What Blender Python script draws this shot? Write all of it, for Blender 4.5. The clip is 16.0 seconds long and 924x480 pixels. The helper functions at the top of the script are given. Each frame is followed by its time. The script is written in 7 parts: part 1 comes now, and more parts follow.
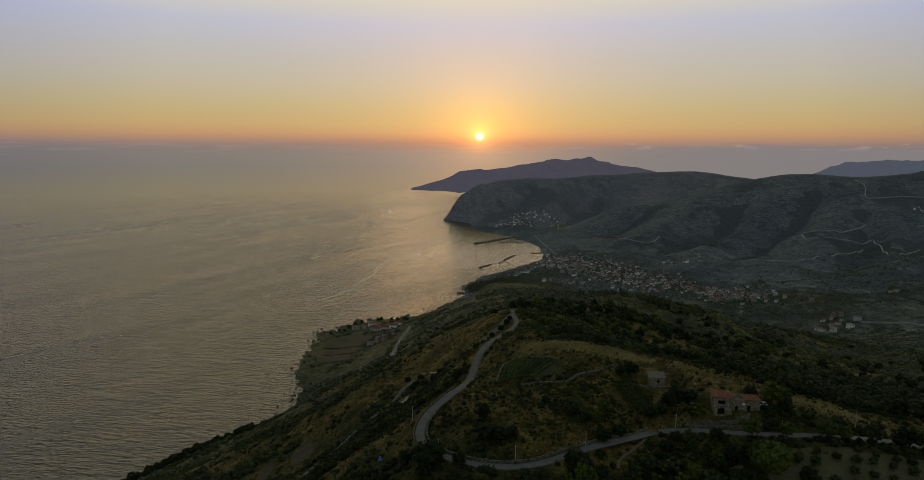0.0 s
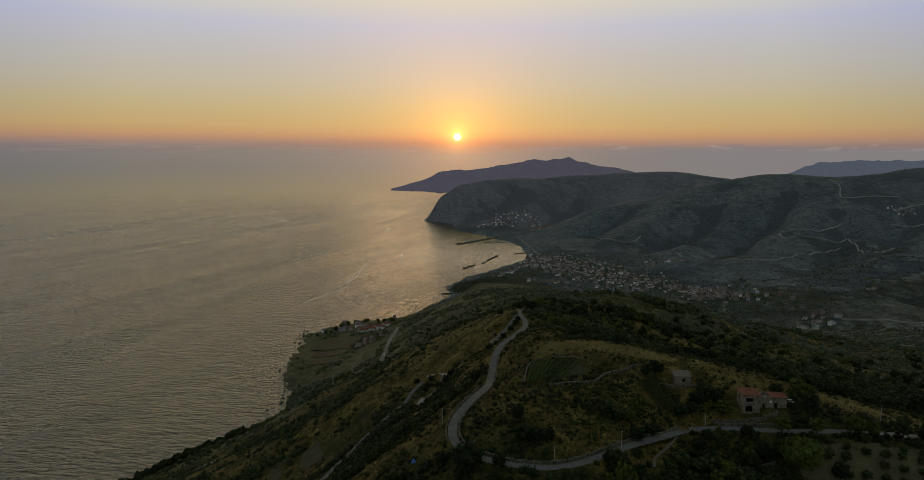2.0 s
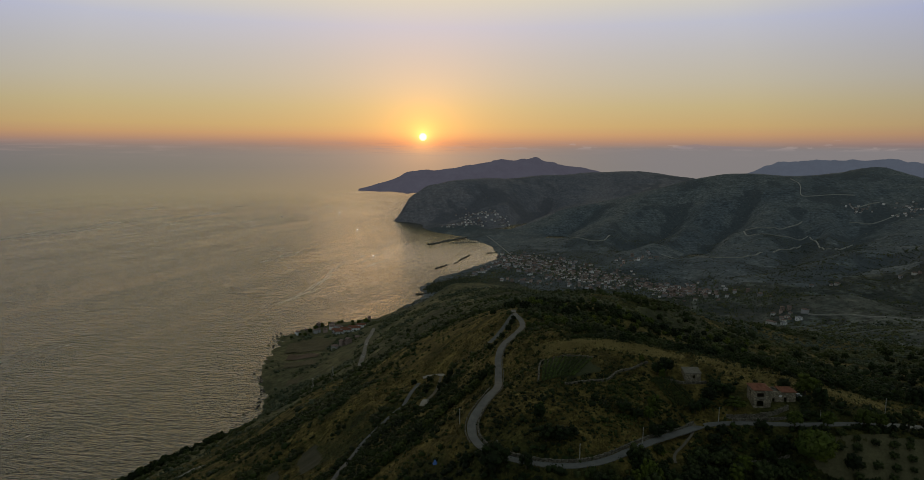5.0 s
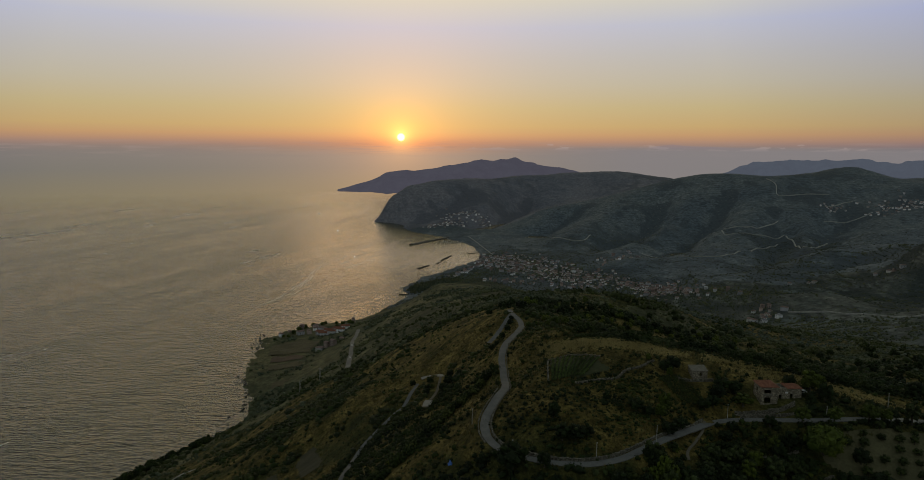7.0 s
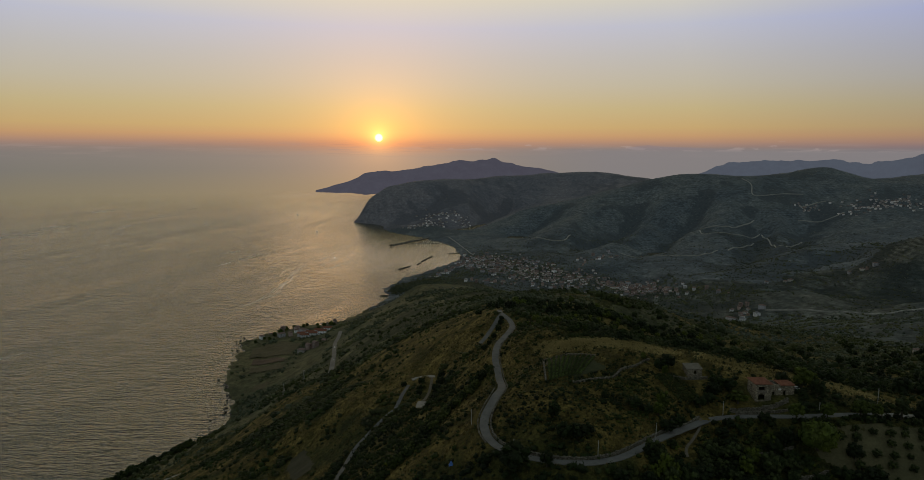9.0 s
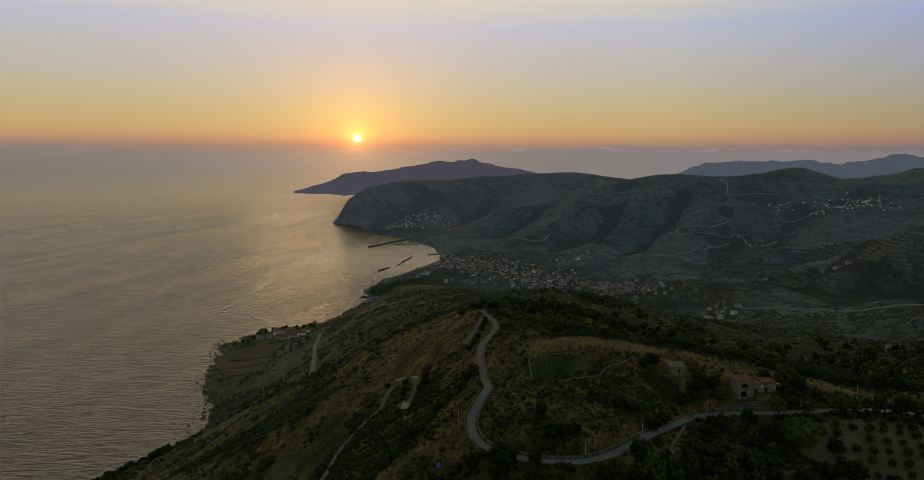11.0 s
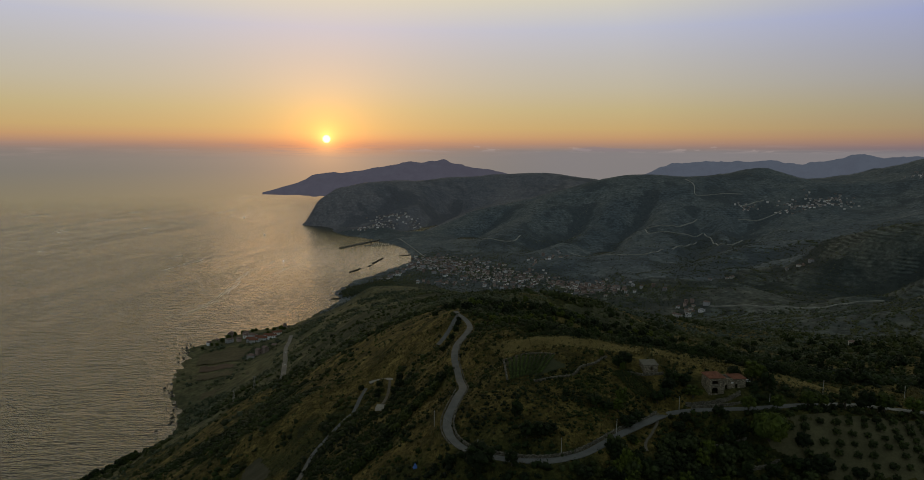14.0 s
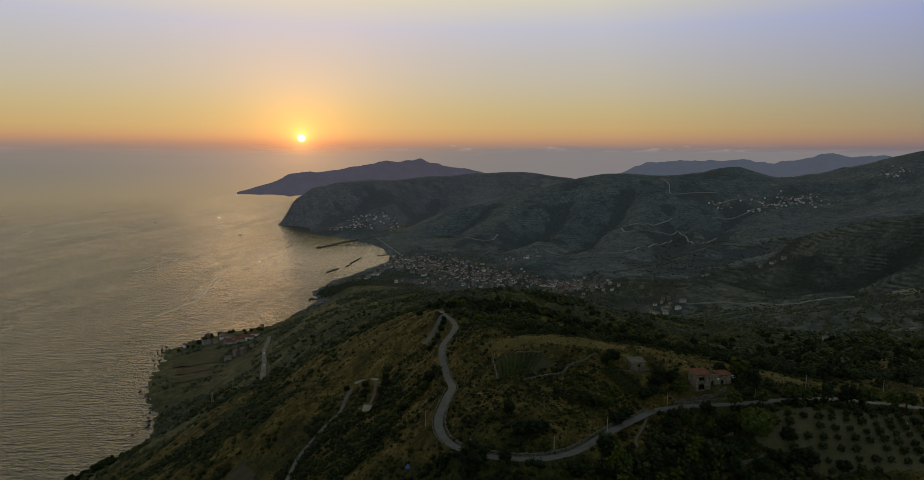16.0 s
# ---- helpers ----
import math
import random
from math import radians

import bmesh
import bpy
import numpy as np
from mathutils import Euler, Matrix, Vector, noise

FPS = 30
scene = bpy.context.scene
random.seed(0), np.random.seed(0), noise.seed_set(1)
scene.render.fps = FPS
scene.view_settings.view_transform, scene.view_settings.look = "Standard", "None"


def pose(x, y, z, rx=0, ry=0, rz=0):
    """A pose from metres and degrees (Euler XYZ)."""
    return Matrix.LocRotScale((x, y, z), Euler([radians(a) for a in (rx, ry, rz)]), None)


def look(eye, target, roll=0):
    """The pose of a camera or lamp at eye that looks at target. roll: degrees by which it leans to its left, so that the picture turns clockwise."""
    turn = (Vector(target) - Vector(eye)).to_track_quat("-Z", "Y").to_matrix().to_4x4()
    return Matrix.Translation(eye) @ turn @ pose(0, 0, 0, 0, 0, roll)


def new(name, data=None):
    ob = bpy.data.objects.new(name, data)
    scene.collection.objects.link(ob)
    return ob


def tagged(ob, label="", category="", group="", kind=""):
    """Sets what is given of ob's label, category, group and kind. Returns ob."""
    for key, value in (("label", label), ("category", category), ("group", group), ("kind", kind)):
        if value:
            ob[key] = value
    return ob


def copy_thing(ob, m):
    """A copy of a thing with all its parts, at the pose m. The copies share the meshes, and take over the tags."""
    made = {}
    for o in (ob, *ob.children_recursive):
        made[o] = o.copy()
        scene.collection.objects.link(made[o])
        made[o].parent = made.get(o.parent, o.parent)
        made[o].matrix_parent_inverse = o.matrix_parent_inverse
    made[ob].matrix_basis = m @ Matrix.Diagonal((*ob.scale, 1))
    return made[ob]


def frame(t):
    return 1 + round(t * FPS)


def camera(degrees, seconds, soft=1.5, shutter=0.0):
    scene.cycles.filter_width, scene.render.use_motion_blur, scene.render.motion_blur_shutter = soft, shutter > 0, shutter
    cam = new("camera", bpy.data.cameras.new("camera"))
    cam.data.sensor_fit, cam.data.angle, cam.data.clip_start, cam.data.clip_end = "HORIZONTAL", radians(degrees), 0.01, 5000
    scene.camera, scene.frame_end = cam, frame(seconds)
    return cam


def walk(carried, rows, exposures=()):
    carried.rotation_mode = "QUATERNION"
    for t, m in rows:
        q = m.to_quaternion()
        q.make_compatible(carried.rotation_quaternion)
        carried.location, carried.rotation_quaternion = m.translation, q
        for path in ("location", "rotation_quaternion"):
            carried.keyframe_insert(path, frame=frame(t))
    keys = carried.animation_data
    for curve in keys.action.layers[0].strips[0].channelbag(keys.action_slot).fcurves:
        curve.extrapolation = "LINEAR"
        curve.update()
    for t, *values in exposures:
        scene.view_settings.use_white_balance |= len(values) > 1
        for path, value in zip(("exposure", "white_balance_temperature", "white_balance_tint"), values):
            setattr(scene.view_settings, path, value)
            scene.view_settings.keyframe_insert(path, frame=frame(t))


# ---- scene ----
cam = camera(69.8, 16.0, soft=0.7)
PATH = [
    (0, (-1.043, -0.308, 300.271), (-1.0410, 1.6719, 299.9911), 0.3),
    (0.5, (-4.465, -0.132, 300.266), (-4.4414, 1.8480, 299.9862), 0.3),
    (1, (-8.474, 0.004, 300.267), (-8.4356, 1.9844, 299.9877), 0.3),
    (1.5, (-12.216, 0.120, 300.273), (-12.1632, 2.0998, 299.9943), 0.3),
    (2, (-15.404, 0.229, 300.283), (-15.3359, 2.2085, 300.0048), 0.3),
    (2.5, (-18.068, 0.342, 300.296), (-17.9830, 2.3208, 300.0179), 0.3),
    (3, (-20.378, 0.465, 300.311), (-20.2758, 2.4434, 300.0326), 0.3),
    (3.5, (-22.531, 0.603, 300.326), (-22.4125, 2.5803, 300.0481), 0.3),
    (4, (-24.689, 0.757, 300.341), (-24.5527, 2.7327, 300.0633), 0.3),
    (6.5, (-36.477, 1.694, 300.394), (-36.2601, 3.6632, 300.1168), 0.3),
    (7, (-38.592, 1.889, 300.397), (-38.3582, 3.8564, 300.1203), 0.3),
    (7.5, (-40.435, 2.077, 300.397), (-40.1854, 4.0416, 300.1211), 0.3),
    (8, (-41.970, 2.252, 300.395), (-41.7041, 4.2147, 300.1192), 0.3),
    (8.5, (-43.193, 2.411, 300.390), (-42.9112, 4.3722, 300.1149), 0.3),
    (9, (-44.133, 2.553, 300.383), (-43.8351, 4.5117, 300.1084), 0.3),
    (11.5, (-46.420, 2.973, 300.333), (-46.0452, 4.9190, 300.0617), 0.3),
    (12, (-46.661, 3.013, 300.325), (-46.2726, 4.9558, 300.0547), 0.3),
    (12.5, (-46.846, 3.048, 300.321), (-46.4434, 4.9879, 300.0507), 0.3),
    (13, (-46.969, 3.085, 300.321), (-46.5521, 5.0223, 300.0508), 0.3),
    (13.5, (-47.049, 3.133, 300.326), (-46.6176, 5.0669, 300.0565), 0.3),
    (14, (-47.150, 3.200, 300.339), (-46.7040, 5.1306, 300.0691), 0.3),
    (14.5, (-47.399, 3.296, 300.360), (-46.9378, 5.2230, 300.0902), 0.3),
    (15, (-47.986, 3.432, 300.392), (-47.5080, 5.3546, 300.1215), 0.3),
    (15.5, (-49.134, 3.618, 300.436), (-48.6375, 5.5362, 300.1648), 0.3),
    (16, (-51.021, 3.866, 300.494), (-50.5067, 5.7793, 300.2221), 0.3),
]
walk(cam, [(t, look(eye, target, roll)) for t, eye, target, roll in PATH])

# ---- world, sun ----
SUN_DIR = Vector((0.0266, 0.9995, 0.0148)).normalized()
world = bpy.data.worlds.new("sunset_sky")
scene.world = world
world.use_nodes = True
wt = world.node_tree
wt.nodes.clear()


def wnode(kind, **sets):
    n = wt.nodes.new(kind)
    for k, v in sets.items():
        n.inputs[k].default_value = v
    return n


def wmath(op, a, b=None, clamp=False):
    n = wt.nodes.new("ShaderNodeMath")
    n.operation, n.use_clamp = op, clamp
    for i, v in enumerate((a, b)):
        if v is None:
            continue
        if isinstance(v, (int, float)):
            n.inputs[i].default_value = v
        else:
            wt.links.new(v, n.inputs[i])
    return n.outputs[0]


def wramp(fac, stops, interp="LINEAR"):
    n = wt.nodes.new("ShaderNodeValToRGB")
    n.color_ramp.interpolation = interp
    el = n.color_ramp.elements
    while len(el) < len(stops):
        el.new(0.5)
    for e, (p, c) in zip(el, stops):
        e.position, e.color = p, (*srgb(*c), 1)
    wt.links.new(fac, n.inputs[0])
    return n.outputs[0]


def wmix(fac, a, b, blend="MIX"):
    n = wt.nodes.new("ShaderNodeMix")
    n.data_type, n.blend_type = "RGBA", blend
    for sock, v in ((n.inputs[0], fac), (n.inputs[6], a), (n.inputs[7], b)):
        if isinstance(v, (int, float)):
            sock.default_value = v
        elif isinstance(v, tuple):
            sock.default_value = (*v, 1)
        else:
            wt.links.new(v, sock)
    return n.outputs[2]


def srgb(r, g, b):
    """Linear colour from 0..255 display values."""
    return tuple((c / 255 / 12.92) if c < 10.3 else ((c / 255 + 0.055) / 1.055) ** 2.4 for c in (r, g, b))


wtc = wt.nodes.new("ShaderNodeTexCoord")
wsep = wt.nodes.new("ShaderNodeSeparateXYZ")
wt.links.new(wtc.outputs["Generated"], wsep.inputs[0])
wz = wsep.outputs["Z"]
# elevation as sine: -0.1 .. 0.4 spread over the ramp
elev = wmath("MULTIPLY", wmath("ADD", wz, 0.1), 2.0, clamp=True)
SEA_STOPS = [
    (0.00, (120, 108, 84)),
    (0.07, (127, 119, 98)),
    (0.100, (124, 118, 102)),
    (0.140, (119, 116, 109)),
    (0.185, (124, 119, 115)),
    (0.200, (133, 122, 117)),
    (0.211, (152, 128, 117)),
    (0.222, (172, 136, 112)),
    (0.238, (188, 148, 108)),
    (0.262, (192, 162, 112)),
    (0.315, (189, 172, 130)),
    (0.380, (186, 178, 158)),
    (0.460, (184, 182, 180)),
    (0.540, (184, 187, 202)),
    (0.64, (212, 207, 184)),
    (0.76, (234, 224, 176)),
    (0.86, (200, 186, 118)),
    (1.00, (72, 68, 38)),
]
base_sky = wramp(elev, SEA_STOPS)
# warm glow round the sun, wide across and narrow upward
wdot = wt.nodes.new("ShaderNodeVectorMath")
wdot.operation = "DOT_PRODUCT"
wt.links.new(wtc.outputs["Generated"], wdot.inputs[0])
wdot.inputs[1].default_value = SUN_DIR
sep_ang = wmath("ARCCOSINE", wmath("MINIMUM", wdot.outputs["Value"], 1.0))
glow_a = wmath("EXPONENT", wmath("MULTIPLY", sep_ang, -9.0))
glow_b = wmath("EXPONENT", wmath("MULTIPLY", sep_ang, -30.0))
disc = wmath("MULTIPLY", wmath("SUBTRACT", 0.0064, sep_ang), 420.0, clamp=True)
halo = wmath("EXPONENT", wmath("MULTIPLY", sep_ang, -105.0))
above = wmath("MULTIPLY", wmath("ADD", wz, 0.012), 36.0, clamp=True)
above_low = wmath("ADD", wmath("MULTIPLY", above, 0.55), 0.45)
sky = wmix(wmath("MULTIPLY", glow_a, above_low), base_sky, (0.40, 0.12, 0.0), "ADD")
glow_c = wmath("EXPONENT", wmath("MULTIPLY", sep_ang, -4.2))
sky = wmix(wmath("MULTIPLY", glow_c, above_low), sky, (0.17, 0.115, 0.04), "ADD")
sky = wmix(wmath("MULTIPLY", glow_b, above_low), sky, (0.60, 0.24, 0.0), "ADD")
# pink haze under the horizon, strongest below the sun
below = wmath("MULTIPLY", wmath("SUBTRACT", 0.008, wz), 60.0, clamp=True)
sky = wmix(wmath("MULTIPLY", below, wmath("EXPONENT", wmath("MULTIPLY", sep_ang, -5.0))), sky, (0.11, 0.070, 0.055), "ADD")
# redder close over the horizon near the sun
low_band = wmath("SUBTRACT", 1.0, wmath("MULTIPLY", wmath("ABSOLUTE", wmath("SUBTRACT", wz, 0.004)), 55.0), clamp=True)
sky = wmix(wmath("MULTIPLY", low_band, wmath("EXPONENT", wmath("MULTIPLY", sep_ang, -4.0))), sky, (1.06, 0.80, 0.70), "MULTIPLY")
# greyer and dimmer away from the sun
far_side = wmath("MULTIPLY", wmath("SUBTRACT", sep_ang, 0.46), 1.9, clamp=True)
sky = wmix(far_side, sky, (0.56, 0.63, 0.94), "MULTIPLY")
# thin streaks of cloud and haze along the horizon
cmap = wt.nodes.new("ShaderNodeMapping")
cmap.inputs["Scale"].default_value = (16.0, 16.0, 260.0)
wt.links.new(wtc.outputs["Generated"], cmap.inputs[0])
streak = wnode("ShaderNodeTexNoise", Scale=1.0, Detail=5.0, Roughness=0.6)
wt.links.new(cmap.outputs[0], streak.inputs["Vector"])
strip = wmath("SUBTRACT", 1.0, wmath("MULTIPLY", wmath("ABSOLUTE", wmath("ADD", wz, 0.002)), 60.0), clamp=True)
cloud = wmath("MULTIPLY", wmath("MULTIPLY", wmath("SUBTRACT", streak.outputs["Fac"], 0.5), 5.0, clamp=True), strip)
sky = wmix(wmath("MULTIPLY", cloud, 0.45), sky, (0.36, 0.27, 0.24))
dip = wmath("MULTIPLY", wmath("MULTIPLY", wmath("SUBTRACT", 0.46, streak.outputs["Fac"]), 5.0, clamp=True), strip)
sky = wmix(wmath("MULTIPLY", dip, 0.35), sky, (0.22, 0.185, 0.19))
# lavender-grey haze below the horizon over the land side
azim = wmath("ARCTAN2", wsep.outputs["X"], wsep.outputs["Y"])
land_haze = wmath("MULTIPLY", wmath("MULTIPLY", wmath("SUBTRACT", azim, 0.12), 4.0, clamp=True), wmath("MULTIPLY", wmath("SUBTRACT", 0.004, wz), 140.0, clamp=True))
sky = wmix(wmath("MULTIPLY", land_haze, 0.8), sky, (0.232, 0.212, 0.216))
# low cumulus tops and a far island in the haze along the horizon, beside the sun
puff_at = wt.nodes.new("ShaderNodeCombineXYZ")
wt.links.new(wmath("MULTIPLY", azim, 21.0), puff_at.inputs[0])
wt.links.new(wmath("MULTIPLY", wz, 120.0), puff_at.inputs[1])
puff = wnode("ShaderNodeTexNoise", Scale=1.0, Detail=5.0, Roughness=0.55)
wt.links.new(puff_at.outputs[0], puff.inputs["Vector"])
puff_top = wmath("MULTIPLY", wmath("SUBTRACT", puff.outputs["Fac"], 0.535), 0.065)
puff_in = wmath("MULTIPLY", wmath("MULTIPLY", wmath("SUBTRACT", puff_top, wz), 420.0, clamp=True), wmath("MULTIPLY", wmath("ADD", wz, 0.004), 220.0, clamp=True))
puff_side = wmath("MULTIPLY", wmath("MULTIPLY", wmath("SUBTRACT", azim, 0.04), 14.0, clamp=True), wmath("MULTIPLY", wmath("SUBTRACT", 0.85, azim), 4.0, clamp=True))
sky = wmix(wmath("MULTIPLY", wmath("MULTIPLY", puff_in, puff_side), 0.28), sky, (0.48, 0.385, 0.36))
peak = wmath("EXPONENT", wmath("MULTIPLY", wmath("ABSOLUTE", wmath("SUBTRACT", azim, 0.422)), -45.0))
shelf = wmath("MULTIPLY", wmath("MULTIPLY", wmath("SUBTRACT", azim, 0.38), 40.0, clamp=True), wmath("MULTIPLY", wmath("SUBTRACT", 0.56, azim), 12.0, clamp=True))
isle_top = wmath("ADD", wmath("MULTIPLY", peak, 0.0034), wmath("MULTIPLY", shelf, 0.0030))
isle = wmath("MULTIPLY", wmath("MULTIPLY", wmath("SUBTRACT", isle_top, wz), 900.0, clamp=True), wmath("MULTIPLY", wmath("ADD", wz, 0.003), 300.0, clamp=True))
sky = wmix(wmath("MULTIPLY", wmath("MULTIPLY", isle, shelf), 0.45), sky, (0.235, 0.20, 0.225))
# high sky, from the sun's low place
nish = wt.nodes.new("ShaderNodeTexSky")
nish.sky_type, nish.sun_disc = "NISHITA", False
nish.sun_elevation, nish.sun_rotation = math.asin(SUN_DIR.z), math.atan2(SUN_DIR.x, SUN_DIR.y)
nish.dust_density, nish.altitude = 3.0, 300
high = wmath("MULTIPLY", wmath("SUBTRACT", wz, 0.36), 1.6, clamp=True)
sky = wmix(high, sky, wmix(0.25, (0.095, 0.118, 0.098), nish.outputs[0]))
sky = wmix(wmath("MULTIPLY", halo, above_low), sky, (0.95, 0.62, 0.16), "ADD")
sky = wmix(disc, sky, (3.2, 2.6, 1.1))
# the sky away from the sunset is an even blue-grey
lean = wmath("SUBTRACT", wmath("MULTIPLY", wsep.outputs["Y"], 0.92), wmath("MULTIPLY", wsep.outputs["X"], 0.22))
front = wmath("MULTIPLY", wmath("ADD", lean, 0.27), 1.35, clamp=True)
sky = wmix(front, (0.208, 0.240, 0.232), sky)
bg = wt.nodes.new("ShaderNodeBackground")
bg.inputs["Strength"].default_value = 1.0
wt.links.new(sky, bg.inputs[0])
wout = wt.nodes.new("ShaderNodeOutputWorld")
wt.links.new(bg.outputs[0], wout.inputs[0])

sun_data = bpy.data.lights.new("sun", "SUN")
sun_data.energy, sun_data.angle, sun_data.color = 0.045, radians(20.0), (1.0, 0.64, 0.34)
sun = new("sun", sun_data)
sun.matrix_world = look((0, 0, 400), Vector((0, 0, 400)) - Vector((SUN_DIR.x, SUN_DIR.y, 0.13)))
scene.view_settings.exposure = 0.0


# ---- materials ----
def material(name, rough=0.9, metal=0.0, spec=0.3):
    m = bpy.data.materials.new(name)
    m.use_nodes = True
    b = m.node_tree.nodes["Principled BSDF"]
    b.inputs["Roughness"].default_value = rough
    b.inputs["Metallic"].default_value = metal
    b.inputs["Specular IOR Level"].default_value = spec
    return m, m.node_tree, b


def nnode(nt, kind, **sets):
    n = nt.nodes.new(kind)
    for k, v in sets.items():
        n.inputs[k].default_value = v
    return n


def noise_fac(nt, scale, detail=5.0, rough=0.6, stretch=None, coord="Object"):
    tc = nt.nodes.new("ShaderNodeTexCoord")
    out = tc.outputs[coord]
    if stretch:
        mp = nt.nodes.new("ShaderNodeMapping")
        mp.inputs["Scale"].default_value = stretch
        nt.links.new(out, mp.inputs[0])
        out = mp.outputs[0]
    n = nnode(nt, "ShaderNodeTexNoise", Scale=scale, Detail=detail, Roughness=rough)
    nt.links.new(out, n.inputs["Vector"])
    return n.outputs["Fac"]


def ramp(nt, fac, stops):
    n = nt.nodes.new("ShaderNodeValToRGB")
    el = n.color_ramp.elements
    while len(el) < len(stops):
        el.new(0.5)
    for e, (p, c) in zip(el, stops):
        e.position = p
        e.color = (*c, 1) if isinstance(c, tuple) else (c, c, c, 1)
    nt.links.new(fac, n.inputs[0])
    return n.outputs[0]


def mix(nt, fac, a, b, blend="MIX"):
    n = nt.nodes.new("ShaderNodeMix")
    n.data_type, n.blend_type = "RGBA", blend
    for sock, v in ((n.inputs[0], fac), (n.inputs[6], a), (n.inputs[7], b)):
        if isinstance(v, (int, float)):
            sock.default_value = v
        elif isinstance(v, tuple):
            sock.default_value = (*v, 1)
        else:
            nt.links.new(v, sock)
    return n.outputs[2]


def bump(nt, bsdf, fac, strength, dist):
    n = nnode(nt, "ShaderNodeBump", Strength=strength, Distance=dist)
    nt.links.new(fac, n.inputs["Height"])
    nt.links.new(n.outputs[0], bsdf.inputs["Normal"])


def two_tone(name, dark, light, scale, fine=None, rough=0.9, bump_d=0.0, vary=0.0, spec=0.3, island=False, metal=0.0):
    """A surface of two tones in patches with finer grain, and a shade of its own for each object."""
    m, nt, b = material(name, rough, metal, spec)
    col = ramp(nt, noise_fac(nt, scale), [(0.3, dark), (0.7, light)])
    if fine:
        f = noise_fac(nt, fine, 3.0)
        col = mix(nt, 0.55, col, ramp(nt, f, [(0.3, 0.55), (0.7, 1.25)]), "MULTIPLY")
        if bump_d:
            bump(nt, b, f, 0.7, bump_d)
    if vary:
        if island:
            r = nt.nodes.new("ShaderNodeNewGeometry").outputs["Random Per Island"]
        else:
            r = nt.nodes.new("ShaderNodeObjectInfo").outputs["Random"]
        col = mix(nt, 1.0, col, ramp(nt, r, [(0.0, 1 - vary), (1.0, 1 + vary)]), "MULTIPLY")
    nt.links.new(col, b.inputs["Base Color"])
    return m


def ground_material():
    """Dry grass, scrub and bare earth in patches at several sizes."""
    m, nt, b = material("hillside_scrub", 0.95, 0, 0.15)
    big = noise_fac(nt, 0.014, 6.0, 0.62)
    mid = noise_fac(nt, 0.10, 6.0, 0.65)
    fine = noise_fac(nt, 1.1, 4.0, 0.75)
    grass = ramp(nt, mid, [(0.33, (0.030, 0.031, 0.007)), (0.5, (0.108, 0.085, 0.024)), (0.68, (0.204, 0.156, 0.050))])
    scrub = ramp(nt, mid, [(0.38, (0.026, 0.031, 0.009)), (0.6, (0.068, 0.066, 0.019))])
    att = nt.nodes.new("ShaderNodeAttribute")
    att.attribute_name = "cover"
    both = nt.nodes.new("ShaderNodeMath")
    both.operation = "MULTIPLY_ADD"
    nt.links.new(att.outputs["Fac"], both.inputs[0])
    both.inputs[1].default_value = 0.6
    nt.links.new(big, both.inputs[2])
    col = mix(nt, ramp(nt, both.outputs[0], [(0.64, 0.0), (0.88, 1.0)]), scrub, grass)
    col = mix(nt, 0.85, col, ramp(nt, fine, [(0.32, 0.3), (0.68, 1.6)]), "MULTIPLY")
    tufts = noise_fac(nt, 0.34, 5.0, 0.7)
    col = mix(nt, 0.8, col, ramp(nt, tufts, [(0.36, 0.5), (0.5, 1.05), (0.64, 1.5)]), "MULTIPLY")
    nt.links.new(col, b.inputs["Base Color"])
    bump(nt, b, fine, 1.0, 0.6)
    return m


